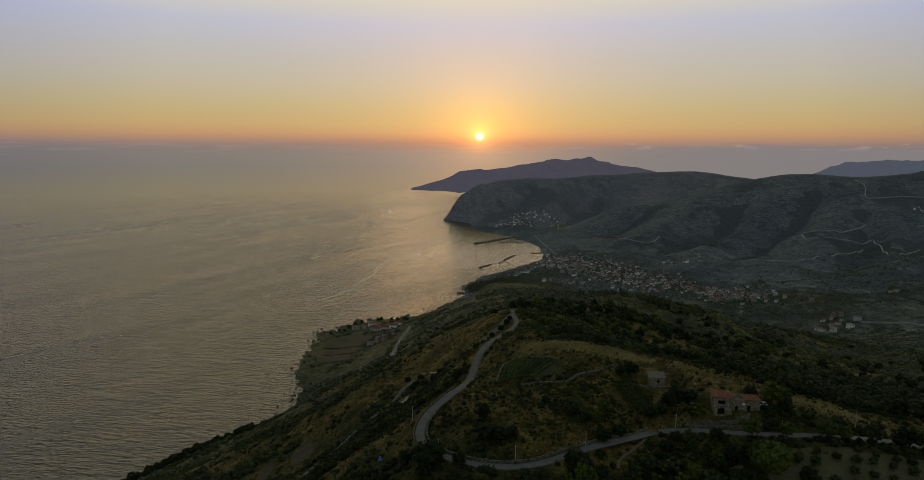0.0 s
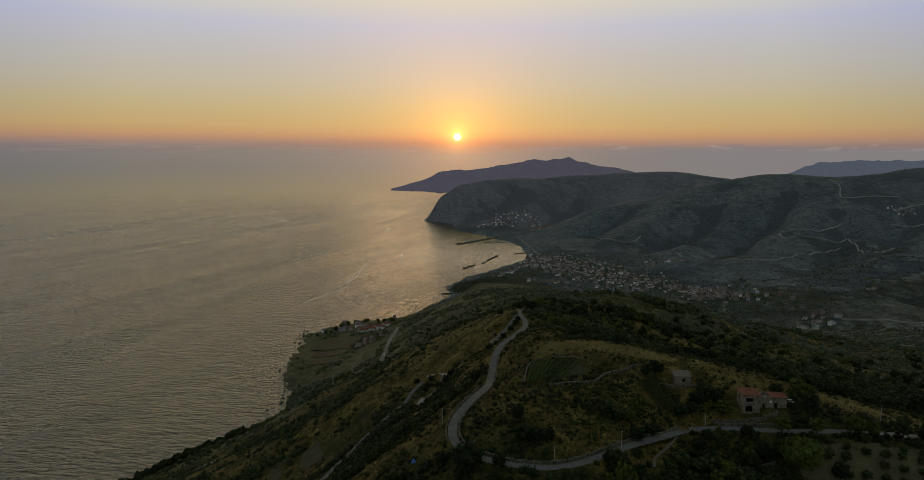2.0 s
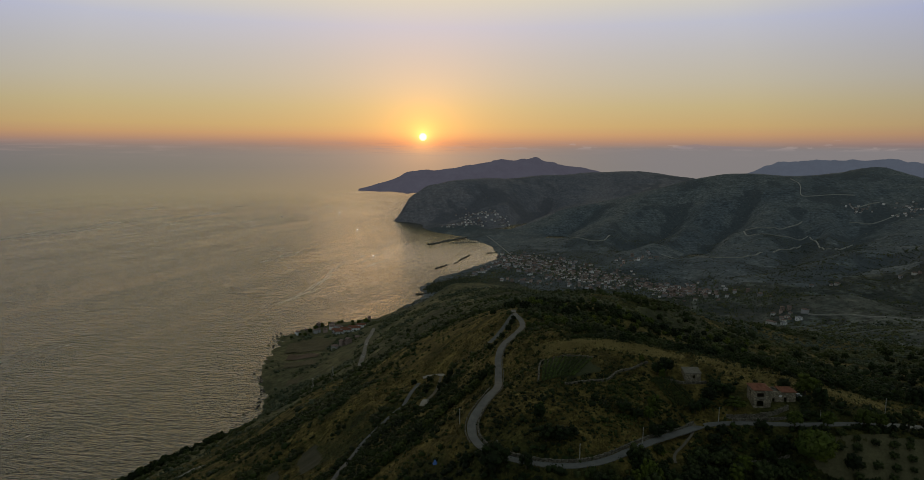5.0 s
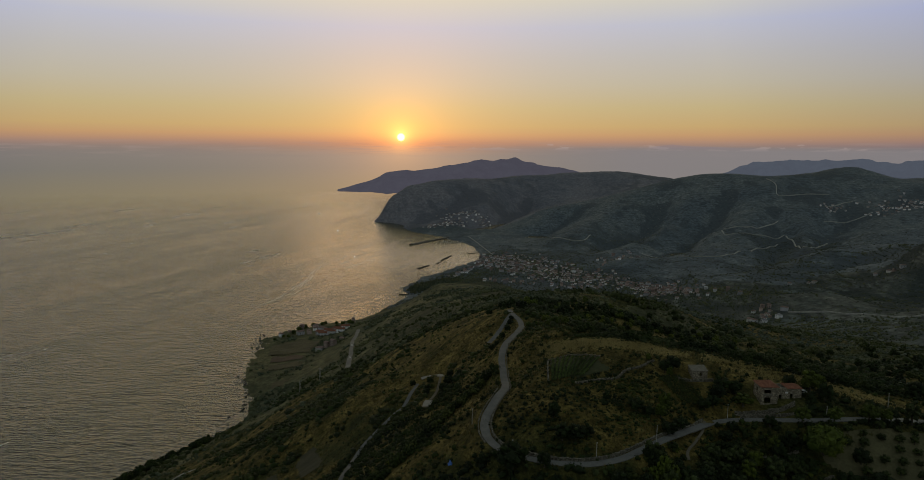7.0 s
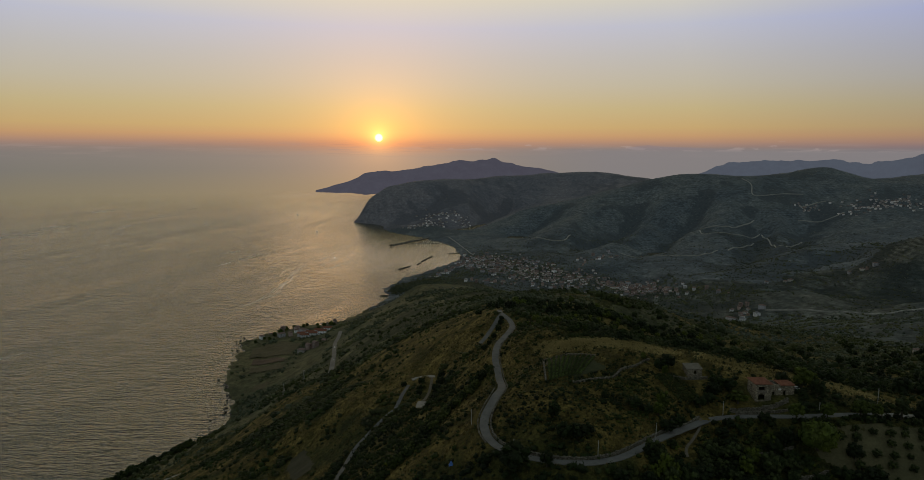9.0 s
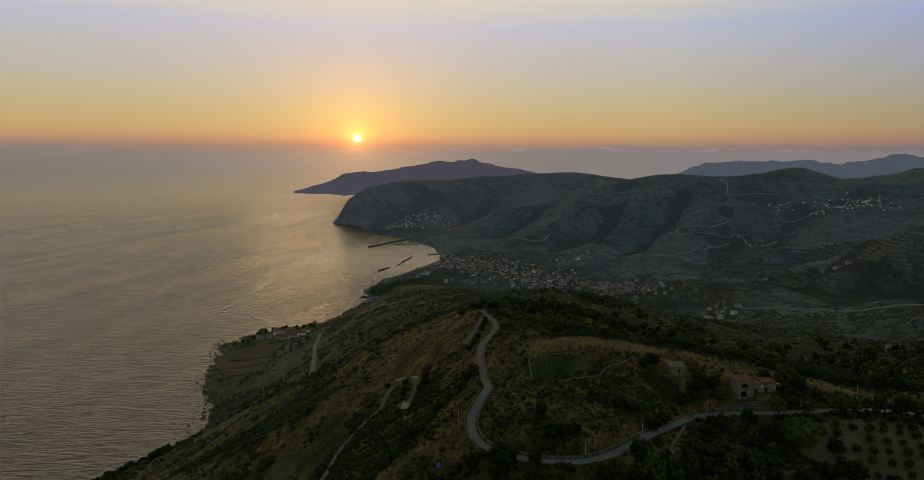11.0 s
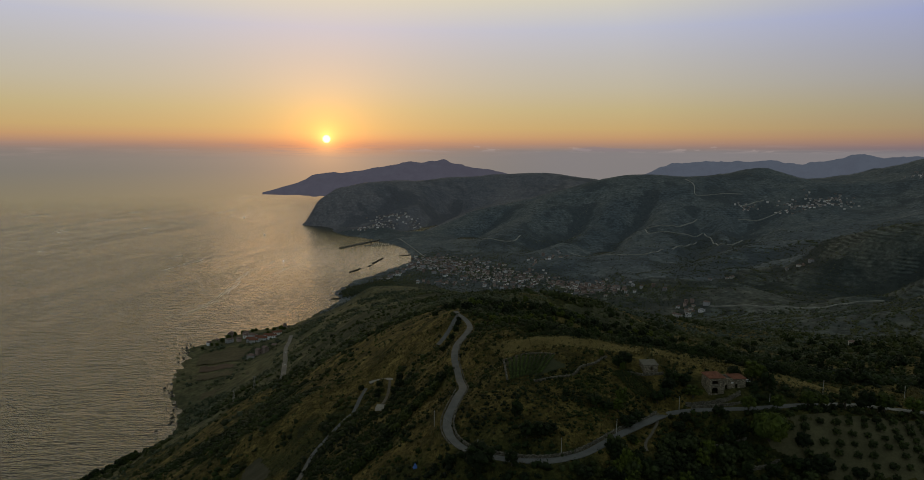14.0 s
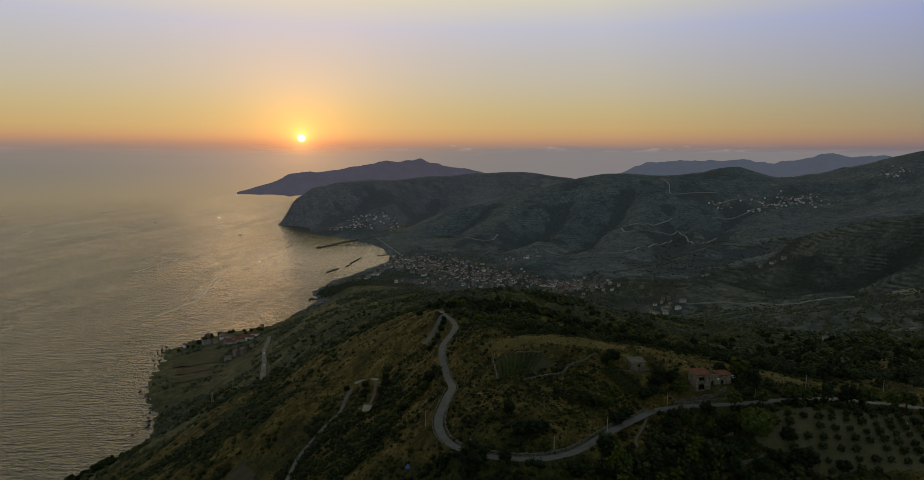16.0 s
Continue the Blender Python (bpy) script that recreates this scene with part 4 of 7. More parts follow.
def foliage(rng, lobes, cards, card, core=0.72, jag=0.25):
    """Leaf clumps over several lobes: lobes are (x, y, z, radius). Returns vertices and triangles."""
    vs, fs, n = [], [], 0
    for x, y, z, r in lobes:
        q = ICO_V * (core * r * (1 + jag * rng.uniform(-1, 1, (12, 1)))) + (x, y, z)
        vs.append(q)
        fs.append(ICO_F + n)
        n += 12
    lob = np.array(lobes)
    pick = rng.choice(len(lob), cards, p=lob[:, 3] ** 2 / (lob[:, 3] ** 2).sum())
    d = rng.normal(size=(cards, 3))
    d[:, 2] += 0.25
    d /= np.linalg.norm(d, axis=1)[:, None]
    at = lob[pick, :3] + d * (lob[pick, 3] * rng.uniform(0.72, 1.12, cards))[:, None]
    a = rng.normal(size=(cards, 3))
    a -= 0.5 * d * (a * d).sum(1)[:, None]
    a /= np.linalg.norm(a, axis=1)[:, None]
    b = np.cross(d, a) + 0.35 * rng.normal(size=(cards, 3))
    s = (card * rng.uniform(0.6, 1.4, cards))[:, None]
    tri = np.stack([at - a * s * 0.6 - b * s * 0.4, at + a * s * 0.7 - b * s * 0.2, at + b * s * 0.7 + d * s * 0.3], 1)
    vs.append(tri.reshape(-1, 3))
    fs.append(np.arange(3 * cards).reshape(-1, 3) + n)
    return np.vstack(vs), np.vstack(fs)


def open_below(shape, low):
    """The shape without the faces that would lie in the ground."""
    v, f = shape
    f = f[v[f].mean(1)[:, 2] > low]
    used, back = np.unique(f, return_inverse=True)
    return v[used], back.reshape(f.shape)


def bush_shape(rng, cards, count):
    lobes = [(0, 0, 0.45, 0.62)]
    for _ in range(count):
        a, q = rng.uniform(0, 6.28), rng.uniform(0.3, 0.6)
        lobes.append((q * math.cos(a), q * math.sin(a), rng.uniform(0.2, 0.62), rng.uniform(0.28, 0.5)))
    return foliage(rng, lobes, cards, 0.24)


def strew(name, shapes, x, y, size, tall, sink, mat, label, category, rng):
    """Many plants as one object: each a turned, scaled copy of one of the shapes."""
    which = rng.integers(0, len(shapes), len(x))
    turn = rng.uniform(0, 6.283, len(x))
    z = height(x, y) - sink * size
    vs, fs, n = [], [], 0
    for k, (v, f) in enumerate(shapes):
        m = np.where(which == k)[0]
        c, s = np.cos(turn[m])[:, None], np.sin(turn[m])[:, None]
        px = (v[None, :, 0] * c - v[None, :, 1] * s) * size[m, None] + x[m, None]
        py = (v[None, :, 0] * s + v[None, :, 1] * c) * size[m, None] + y[m, None]
        pz = v[None, :, 2] * (size * tall)[m, None] + z[m, None]
        vs.append(np.stack([px, py, pz], -1).reshape(-1, 3))
        fs.append((f[None] + n + np.arange(len(m))[:, None, None] * len(v)).reshape(-1, 3))
        n += len(m) * len(v)
    return tagged(mesh_object(name, np.vstack(vs), np.vstack(fs), mat, smooth=True), label, category, kind="stuff")


def leaf_material(name, dark, light, vary=0.45, tint=(1.6, 1.35, 0.95)):
    m, nt, b = material(name, 0.75, 0, 0.25)
    patchy = noise_fac(nt, 0.06, 3.0)
    col = ramp(nt, patchy, [(0.35, dark), (0.65, light)])
    warm = ramp(nt, noise_fac(nt, 0.021, 4.0, 0.65), [(0.42, 0.0), (0.62, 1.0)])
    col = mix(nt, warm, col, mix(nt, 1.0, col, tint, "MULTIPLY"))
    isl = nt.nodes.new("ShaderNodeNewGeometry").outputs["Random Per Island"]
    col = mix(nt, 1.0, col, ramp(nt, isl, [(0.0, 1 - vary), (1.0, 1 + vary)]), "MULTIPLY")
    obr = nt.nodes.new("ShaderNodeObjectInfo").outputs["Random"]
    col = mix(nt, 1.0, col, ramp(nt, obr, [(0.0, 0.75), (1.0, 1.3)]), "MULTIPLY")
    nt.links.new(col, b.inputs["Base Color"])
    return m


LEAF_DARK = leaf_material("maquis_leaves", (0.005, 0.011, 0.002), (0.017, 0.030, 0.005), 0.4)
LEAF_OLIVE = leaf_material("olive_leaves", (0.017, 0.027, 0.007), (0.040, 0.054, 0.016), 0.4)
LEAF_FRESH = leaf_material("fresh_leaves", (0.036, 0.054, 0.006), (0.066, 0.086, 0.010), 0.35)
LEAF_PINE = leaf_material("pine_needles", (0.034, 0.052, 0.007), (0.060, 0.080, 0.011), 0.35)
# leaf tones for the distance: haze is mixed into these three colours
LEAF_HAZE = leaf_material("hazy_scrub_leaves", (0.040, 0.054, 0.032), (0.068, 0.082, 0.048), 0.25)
LEAF_FAR_HAZE = leaf_material("haze_blue_leaves", (0.080, 0.094, 0.108), (0.115, 0.130, 0.148), 0.25)
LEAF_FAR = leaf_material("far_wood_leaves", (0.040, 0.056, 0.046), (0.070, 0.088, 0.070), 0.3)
DRY_GRASS = leaf_material("dry_grass_blades", (0.070, 0.060, 0.020), (0.140, 0.115, 0.042), 0.45, (1.1, 1.0, 0.9))
# dry grass of the crest, coloured brighter for the low light it catches
LIT_GRASS = leaf_material("lit_grass_blades", (0.25, 0.205, 0.080), (0.38, 0.31, 0.135), 0.35, (0.9, 0.9, 0.9))
BARK = two_tone("rough_bark", (0.05, 0.042, 0.033), (0.09, 0.075, 0.06), 1.5, 9.0, 0.95, 0.02)

rng = np.random.default_rng(5)
BUSH_NEAR = [open_below(bush_shape(rng, 30, 1), 0.12) for _ in range(8)]
BUSH_MID = [open_below(foliage(rng, [(0, 0, 0.42, 0.72), (0.35, 0.2, 0.3, 0.4)][: 1 + k % 2], 16, 0.34, 0.85, 0.35), 0.15) for k in range(6)]
BUSH_WIDE = [open_below(foliage(rng, [(0, 0, 0.4, 0.8)], 10, 0.42, 0.85, 0.35), 0.15) for _ in range(6)]
BUSH_FAR = [open_below(foliage(rng, [(0, 0, 0.35, 0.85)], 5, 0.5, 0.9, 0.4), 0.2) for _ in range(4)]


def fan(rng, count, r0, r1, a0=-38, a1=54):
    """Random places in the land in view, evenly spread over the ground between two distances."""
    r = np.sqrt(rng.uniform(r0 * r0, r1 * r1, count))
    a = np.radians(rng.uniform(a0, a1, count))
    return -25 + r * np.sin(a), r * np.cos(a)


RUIN_AT, HOUSE_AT = (56.5, 188.0), (72.5, 174.5)


def free_ground(x, y, gap):
    ok = (road_distance(x, y) > gap) & ~inside(ORCHARD_PLOT, x, y) & ~inside(VINE_PLOT, x, y)
    ok &= (np.hypot(x - HOUSE_AT[0], y - HOUSE_AT[1]) > 9.5) & (np.hypot(x - RUIN_AT[0], y - RUIN_AT[1]) > 5)
    for plot in CLEAR_PLOTS:
        ok &= ~inside(plot, x, y)
    return ok


CLEAR_PLOTS = [[(-66, 272), (-68, 288), (-72, 301), (-79, 300), (-79, 286), (-75, 270)], [(-84, 270), (-87, 290), (-92, 290), (-93, 266)], [(-207, 1004), (-166, 1021), (-130, 987), (-146, 930), (-152, 862), (-201, 868)],
               [(-183, 822), (-158, 826), (-156, 800), (-180, 796)], [(345, 1268), (440, 1214), (458, 1165), (400, 1165), (332, 1185)]]


def plant_band(name, shapes, count, r0, r1, small, large, mat, label, seed, share=(0.0, 1.0), tall=0.85, power=1.5):
    g = np.random.default_rng(seed)
    x, y = fan(g, count, r0, r1)
    z = height(x, y)
    d = wooded(x, y)
    kind = 0.5 + 0.5 * np.clip(1.4 * fbm(x, y, 55, 3, 77), -1, 1)
    keep = (z > 2.0) & (g.uniform(0, 1, count) < d**power) & free_ground(x, y, 0.7) & (kind >= share[0]) & (kind < share[1])
    x, y, d = x[keep], y[keep], d[keep]
    size = (small + (large - small) * g.beta(1.3, 2.6, len(x))) * (0.65 + 0.5 * d)
    return strew(name, shapes, x, y, size, tall * g.uniform(0.75, 1.25, len(x)), 0.12, mat, label, "shrubs", g)


plant_band("maquis", BUSH_NEAR, 15000, 122, 262, 0.7, 2.4, LEAF_DARK, "dense dark green evergreen scrub covering the slope", 11, (0.0, 0.62))
plant_band("maquis", BUSH_NEAR, 13500, 122, 262, 0.7, 2.2, LEAF_OLIVE, "grey-green scrub bushes scattered over dry grass", 12, (0.52, 1.0))
plant_band("maquis", BUSH_NEAR, 2500, 122, 330, 0.5, 1.5, LEAF_FRESH, "yellow-green broom bushes among dry grass", 13, (0.2, 0.8))
plant_band("maquis", BUSH_MID, 17000, 258, 440, 0.9, 3.9, LEAF_DARK, "dark evergreen scrub and small oaks on the ridge", 16, (0.0, 0.62))
plant_band("maquis", BUSH_MID, 17000, 258, 440, 1.2, 3.5, LEAF_OLIVE, "grey-green scrub on the seaward slope", 17, (0.52, 1.0))
plant_band("maquis", BUSH_WIDE, 13000, 430, 800, 1.0, 3.2, LEAF_HAZE, "dark scrub and low woods on the coastal slope", 14, (0.0, 0.62), power=1.3)
plant_band("maquis", BUSH_WIDE, 9000, 430, 720, 2.0, 4.6, LEAF_OLIVE, "grey-green olive groves and scrub in the valley", 15, (0.5, 1.0), power=1.1)
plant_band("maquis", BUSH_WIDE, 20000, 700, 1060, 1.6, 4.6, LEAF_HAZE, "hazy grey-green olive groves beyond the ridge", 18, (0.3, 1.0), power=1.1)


def knoll_scrub(count, small, large, mat, label, seed):
    """Low bushes in loose clumps over the grassy knoll inside the bend."""
    g = np.random.default_rng(seed)
    x, y = g.uniform(-12, 110, count), g.uniform(146, 250, count)
    clump = fbm(x, y, 16, 4, 57 + seed)
    crest = np.abs((y - 201) + (x - 60) * 0.47)
    keep = (g.uniform(-0.1, 0.7, count) < clump) & free_ground(x, y, 0.6) & ((crest > 8) | (x < 20))
    x, y = x[keep], y[keep]
    size = small + (large - small) * g.beta(1.2, 3.0, len(x))
    return strew("maquis", BUSH_NEAR, x, y, size, 0.85 * g.uniform(0.7, 1.25, len(x)), 0.12, mat, label, "shrubs", g)


knoll_scrub(3000, 0.35, 1.7, LEAF_DARK, "dark low bushes in clumps over the dry knoll", 81)
knoll_scrub(3600, 0.3, 1.2, LEAF_OLIVE, "grey-green low bushes in clumps over the dry knoll", 82)



def slope_scrub(count, small, large, mat, label, seed):
    """Bramble and young oaks over the inner slope between the terraces and the road."""
    g = np.random.default_rng(seed)
    x, y = g.uniform(12, 62, count), g.uniform(156, 190, count)
    clump = fbm(x, y, 11, 4, 57 + seed)
    low = smooth01(10, 26, x) * (1 - smooth01(178, 189, y - 0.1 * x))
    vines = ((x - 49) / 7) ** 2 + ((y - 180) / 6) ** 2 < 1
    keep = (g.uniform(-0.25, 0.5, count) < clump + 0.12 * low) & (low > g.uniform(0, 1, count)) & free_ground(x, y, 1.0) & ~vines
    x, y = x[keep], y[keep]
    size = small + (large - small) * g.beta(1.2, 3.0, len(x))
    return strew("maquis", BUSH_NEAR, x, y, size, 0.8 * g.uniform(0.7, 1.25, len(x)), 0.12, mat, label, "shrubs", g)


slope_scrub(1500, 0.4, 1.6, LEAF_DARK, "dark bramble and young oaks above the bend of the road", 83)
slope_scrub(1500, 0.35, 1.2, LEAF_OLIVE, "dull green low scrub above the bend of the road", 84)

TUFTS = [open_below(foliage(rng, [(0, 0, 0.3, 0.7)], 6, 0.5, 0.9, 0.4), 0.25) for _ in range(4)]


def tuft_band(count, r0, r1, small, large, mat, label, seed):
    g = np.random.default_rng(seed)
    x, y = fan(g, count, r0, r1)
    clump = fbm(x, y, 9, 3, 53)
    keep = (height(x, y) > 6) & free_ground(x, y, 0.3) & (g.uniform(-0.7, 0.5, count) < clump)
    x, y = x[keep], y[keep]
    size = g.uniform(small, large, len(x)) ** 1.0
    return strew("low_scrub", TUFTS, x, y, size, g.uniform(0.6, 1.1, len(x)), 0.1, mat, label, "shrubs", g)


tuft_band(14000, 122, 300, 0.25, 0.8, LEAF_OLIVE, "low cushions of grey-green heath among dry grass", 41)
tuft_band(20000, 300, 700, 0.4, 1.2, LEAF_OLIVE, "low cushions of grey-green heath on the seaward slope", 42)


def far_woods(name, count, r0, r1, small, large, mat, label, seed, a0=-10):
    g = np.random.default_rng(seed)
    x, y = fan(g, count, r0, r1, a0, 54)
    z = height(x, y)
    d = np.clip(1.4 * far_wooded(x, y) - 0.12, 0.02, 1)
    keep = (z > 3) & (g.uniform(0, 1, count) < d) & free_ground(x, y, 1)
    x, y = x[keep], y[keep]
    size = small + (large - small) * g.beta(1.2, 2.5, len(x))
    return strew(name, BUSH_FAR, x, y, size, 0.8 * g.uniform(0.7, 1.3, len(x)), 0.1, mat, label, "woods", g)


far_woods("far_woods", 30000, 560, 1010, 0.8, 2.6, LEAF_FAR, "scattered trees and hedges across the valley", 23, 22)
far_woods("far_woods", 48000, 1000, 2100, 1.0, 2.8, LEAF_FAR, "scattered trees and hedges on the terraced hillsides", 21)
far_woods("far_woods", 22000, 2000, 3400, 1.2, 3.0, LEAF_FAR_HAZE, "patchy woodland on the distant hills", 22)


def terrace_olives():
    """Small olive trees standing in lines along the banks of the terraces."""
    g = np.random.default_rng(25)
    x, y = g.uniform(430, 1080, 60000), g.uniform(480, 1330, 60000)
    z = height(x, y)
    along = z / 6.0 - np.floor(z / 6.0)
    keep = (z > 20) & (np.abs(along - 0.42) < 0.13) & (g.uniform(-0.75, 0.55, len(x)) < fbm(x, y, 75, 3, 96)) & free_ground(x, y, 1)
    x, y = x[keep], y[keep]
    return strew("olive_terraces", BUSH_FAR, x, y, g.uniform(0.8, 1.9, len(x)), g.uniform(0.8, 1.2, len(x)), 0.1, LEAF_HAZE, "rows of small olive trees along the terrace banks", "woods", g)


terrace_olives()


def town_trees():
    g = np.random.default_rng(24)
    line = np.vstack([spline(p, 6) for p in ([(246, 1800), (275, 1680), (300, 1580), (335, 1470)], [(330, 1640), (385, 1520), (420, 1400), (450, 1300)], [(410, 1275), (470, 1200), (545, 1110), (620, 1060)], [(150, 1470), (220, 1540)], [(20, 1350), (60, 1400), (110, 1440), (150, 1480)])])
    k = g.integers(0, len(line), 5600)
    x, y = (line[k] + g.normal(0, 42, (5600, 2))).T
    keep = (height(x, y) > 2.5) & free_ground(x, y, 1)
    x, y = x[keep], y[keep]
    return strew("garden_trees", BUSH_FAR, x, y, g.uniform(0.8, 2.2, len(x)), g.uniform(0.9, 1.5, len(x)), 0.1, LEAF_HAZE, "dark garden trees between the town houses", "woods", g)


town_trees()


def point_grove():
    """A dark grove on the low point at the river mouth, where the bay begins."""
    g = np.random.default_rng(26)
    u = g.uniform(0, 1, 1500)
    x, y = 12 + 92 * u + g.normal(0, 15, 1500), 1362 + 72 * u + g.normal(0, 17, 1500)
    keep = height(x, y) > 1.6
    x, y = x[keep], y[keep]
    return strew("pine_grove", BUSH_FAR, x, y, g.uniform(1.4, 3.4, len(x)), g.uniform(0.9, 1.5, len(x)), 0.1, LEAF_HAZE, "dark pine grove on the low point by the bay", "woods", g)


point_grove()


def grass_shapes(rng):
    out = []
    for _ in range(5):
        v, f, n = [], [], 0
        for _ in range(9):
            a, r = rng.uniform(0, 6.28), rng.uniform(0, 0.5)
            p = np.array([r * math.cos(a), r * math.sin(a), 0])
            w = np.array([math.sin(a), -math.cos(a), 0]) * rng.uniform(0.05, 0.12)
            v += [p - w, p + w, p + np.array([rng.uniform(-0.3, 0.3), rng.uniform(-0.3, 0.3), rng.uniform(0.5, 1.0)])]
            f.append((n, n + 1, n + 2))
            n += 3
        out.append((np.array(v), np.array(f)))
    return out


def grass_band():
    g = np.random.default_rng(31)
    x, y = fan(g, 26000, 120, 330, -30, 45)
    d = wooded(x, y)
    keep = (g.uniform(0, 1, len(x)) < 1.0 - 0.8 * d) & free_ground(x, y, 0.2) & (height(x, y) > 20)
    x, y = x[keep], y[keep]
    size = g.uniform(0.5, 1.2, len(x))
    return strew("dry_grass", grass_shapes(g), x, y, size, np.full(len(x), 0.8), 0.0, DRY_GRASS, "tufts of dry golden-brown summer grass", "grass", g)


grass_band()


def crown_shape(rng, lobes_n, cards):
    lobes = [(0, 0, 0.85, 0.6)]
    for k in range(lobes_n):
        c = 0.95 - 1.7 * (k + 0.5) / lobes_n
        a, q, far = 2.4 * k + rng.uniform(-0.3, 0.3), math.sqrt(1 - c * c), rng.uniform(0.55, 0.75)
        lobes.append((q * far * math.cos(a), q * far * math.sin(a), 0.9 + 0.9 * c * far, rng.uniform(0.26, 0.4)))
    return foliage(rng, lobes, cards, 0.13, 0.86, 0.3)


CROWNS = [crown_shape(rng, 12, 240) for _ in range(4)]


def oak_wood(name, count, place, small, large, mat, label, seed):
    """A wood of round-headed oaks, too close to tell apart."""
    g = np.random.default_rng(seed)
    x, y = place(g, count)
    keep = free_ground(x, y, 2.0)
    x, y = x[keep], y[keep]
    return strew(name, CROWNS, x, y, g.uniform(small, large, len(x)), g.uniform(0.8, 1.15, len(x)), 0.1, mat, label, "woods", g)


def bank(g, n):
    u, w = g.uniform(0, 1, n), g.normal(0, 1, n)
    return -4 - 34 * u + 6 * w, 232 - 48 * u + 5 * w


def ridge(g, n):
    u = g.uniform(0, 1, n)
    return 38 + 150 * u + g.normal(0, 13, n), 352 + 80 * u + g.normal(0, 18, n)


def vale(g, n):
    u = g.uniform(0, 1, n)
    return 110 + 260 * u + g.normal(0, 30, n), 245 + 150 * u + g.normal(0, 55, n)


def behind_crest(g, n):
    x = g.uniform(32, 128, n)
    return x, 201 - 0.47 * (x - 60) + g.uniform(11, 34, n)


def shore(g, n):
    u = g.uniform(0, 1, n)
    return -330 + 125 * u + g.normal(0, 9, n), 500 + 112 * u + g.normal(0, 8, n)


def thicket(g, n):
    u = g.uniform(0, 1, n)
    x, y = 24 + 33 * u + g.normal(0, 2, n), 146 + 12 * u + g.uniform(-5, 5, n)
    beside = x - np.interp(y, [148, 155, 169], [37.2, 38.0, 49.0])
    return x + np.where(np.abs(beside - 0.6) < 3.4, 4.5 * np.sign(beside - 0.6), 0), y


def dell(g, n):
    return g.normal(52, 17, n), g.normal(285, 15, n)


oak_wood("oak_wood", 110, bank, 1.1, 2.1, LEAF_DARK, "dark evergreen oaks on the bank under the bend", 61)
oak_wood("oak_wood", 60, bank, 1.0, 1.9, LEAF_OLIVE, "grey-green scrub oaks on the bank under the bend", 62)
oak_wood("oak_wood", 130, ridge, 1.6, 3.2, LEAF_DARK, "dark oaks along the wooded ridge", 63)
oak_wood("oak_wood", 70, ridge, 1.5, 2.8, LEAF_PINE, "lighter green oaks along the wooded ridge", 64)
oak_wood("oak_wood", 170, vale, 1.8, 3.4, LEAF_DARK, "dark oaks in the wooded valley", 66)
oak_wood("oak_wood", 80, vale, 1.6, 3.0, LEAF_OLIVE, "grey-green trees in the wooded valley", 67)
oak_wood("oak_wood", 120, behind_crest, 0.8, 1.9, LEAF_DARK, "dark scrub oaks close behind the grassy crest", 69)
oak_wood("oak_wood", 130, shore, 2.4, 4.6, LEAF_DARK, "dark tall trees along the edge of the shore slope", 68)
oak_wood("oak_wood", 70, thicket, 0.9, 1.7, LEAF_DARK, "dark oaks in the thicket below the road", 70)
oak_wood("oak_wood", 26, thicket, 0.7, 1.5, LEAF_PINE, "green young trees in the thicket below the road", 71)
oak_wood("oak_wood", 60, dell, 1.2, 2.4, LEAF_PINE, "lighter green trees behind the meadow", 65)


def crest_grass():
    g = np.random.default_rng(32)
    x = g.uniform(16, 112, 15000)
    y = 203 - 0.50 * (x - 60) + g.normal(0, 3.4, 15000)
    keep = free_ground(x, y, 0.4) & (g.uniform(-0.6, 0.6, 15000) < fbm(x, y, 12, 3, 55) + 0.3)
    x, y = x[keep], y[keep]
    return strew("golden_grass", grass_shapes(g), x, y, g.uniform(0.5, 1.1, len(x)), np.full(len(x), 0.7), 0.0, LIT_GRASS, "dry grass along the crest of the knoll, sunset light put into its pale gold colour", "grass", g)


crest_grass()


# ---- parts and things ----
def part(name, bm, mat, parent, label=""):
    """Links a bmesh as one mesh object under a thing or a part."""
    me = bpy.data.meshes.new(name)
    bm.normal_update()
    bm.to_mesh(me)
    bm.free()
    me.materials.append(mat)
    ob = new(name, me)
    if parent:
        ob.parent = parent
    if label:
        tagged(ob, label)
    return ob


def box(bm, x0, x1, y0, y1, z0, z1):
    v = [bm.verts.new(c) for c in ((x0, y0, z0), (x1, y0, z0), (x1, y1, z0), (x0, y1, z0), (x0, y0, z1), (x1, y0, z1), (x1, y1, z1), (x0, y1, z1))]
    for f in ((3, 2, 1, 0), (4, 5, 6, 7), (0, 1, 5, 4), (1, 2, 6, 5), (2, 3, 7, 6), (3, 0, 4, 7)):
        bm.faces.new([v[k] for k in f])
    return v


def boxes(*dims):
    bm = bmesh.new()
    for d in dims:
        box(bm, *d)
    return bm


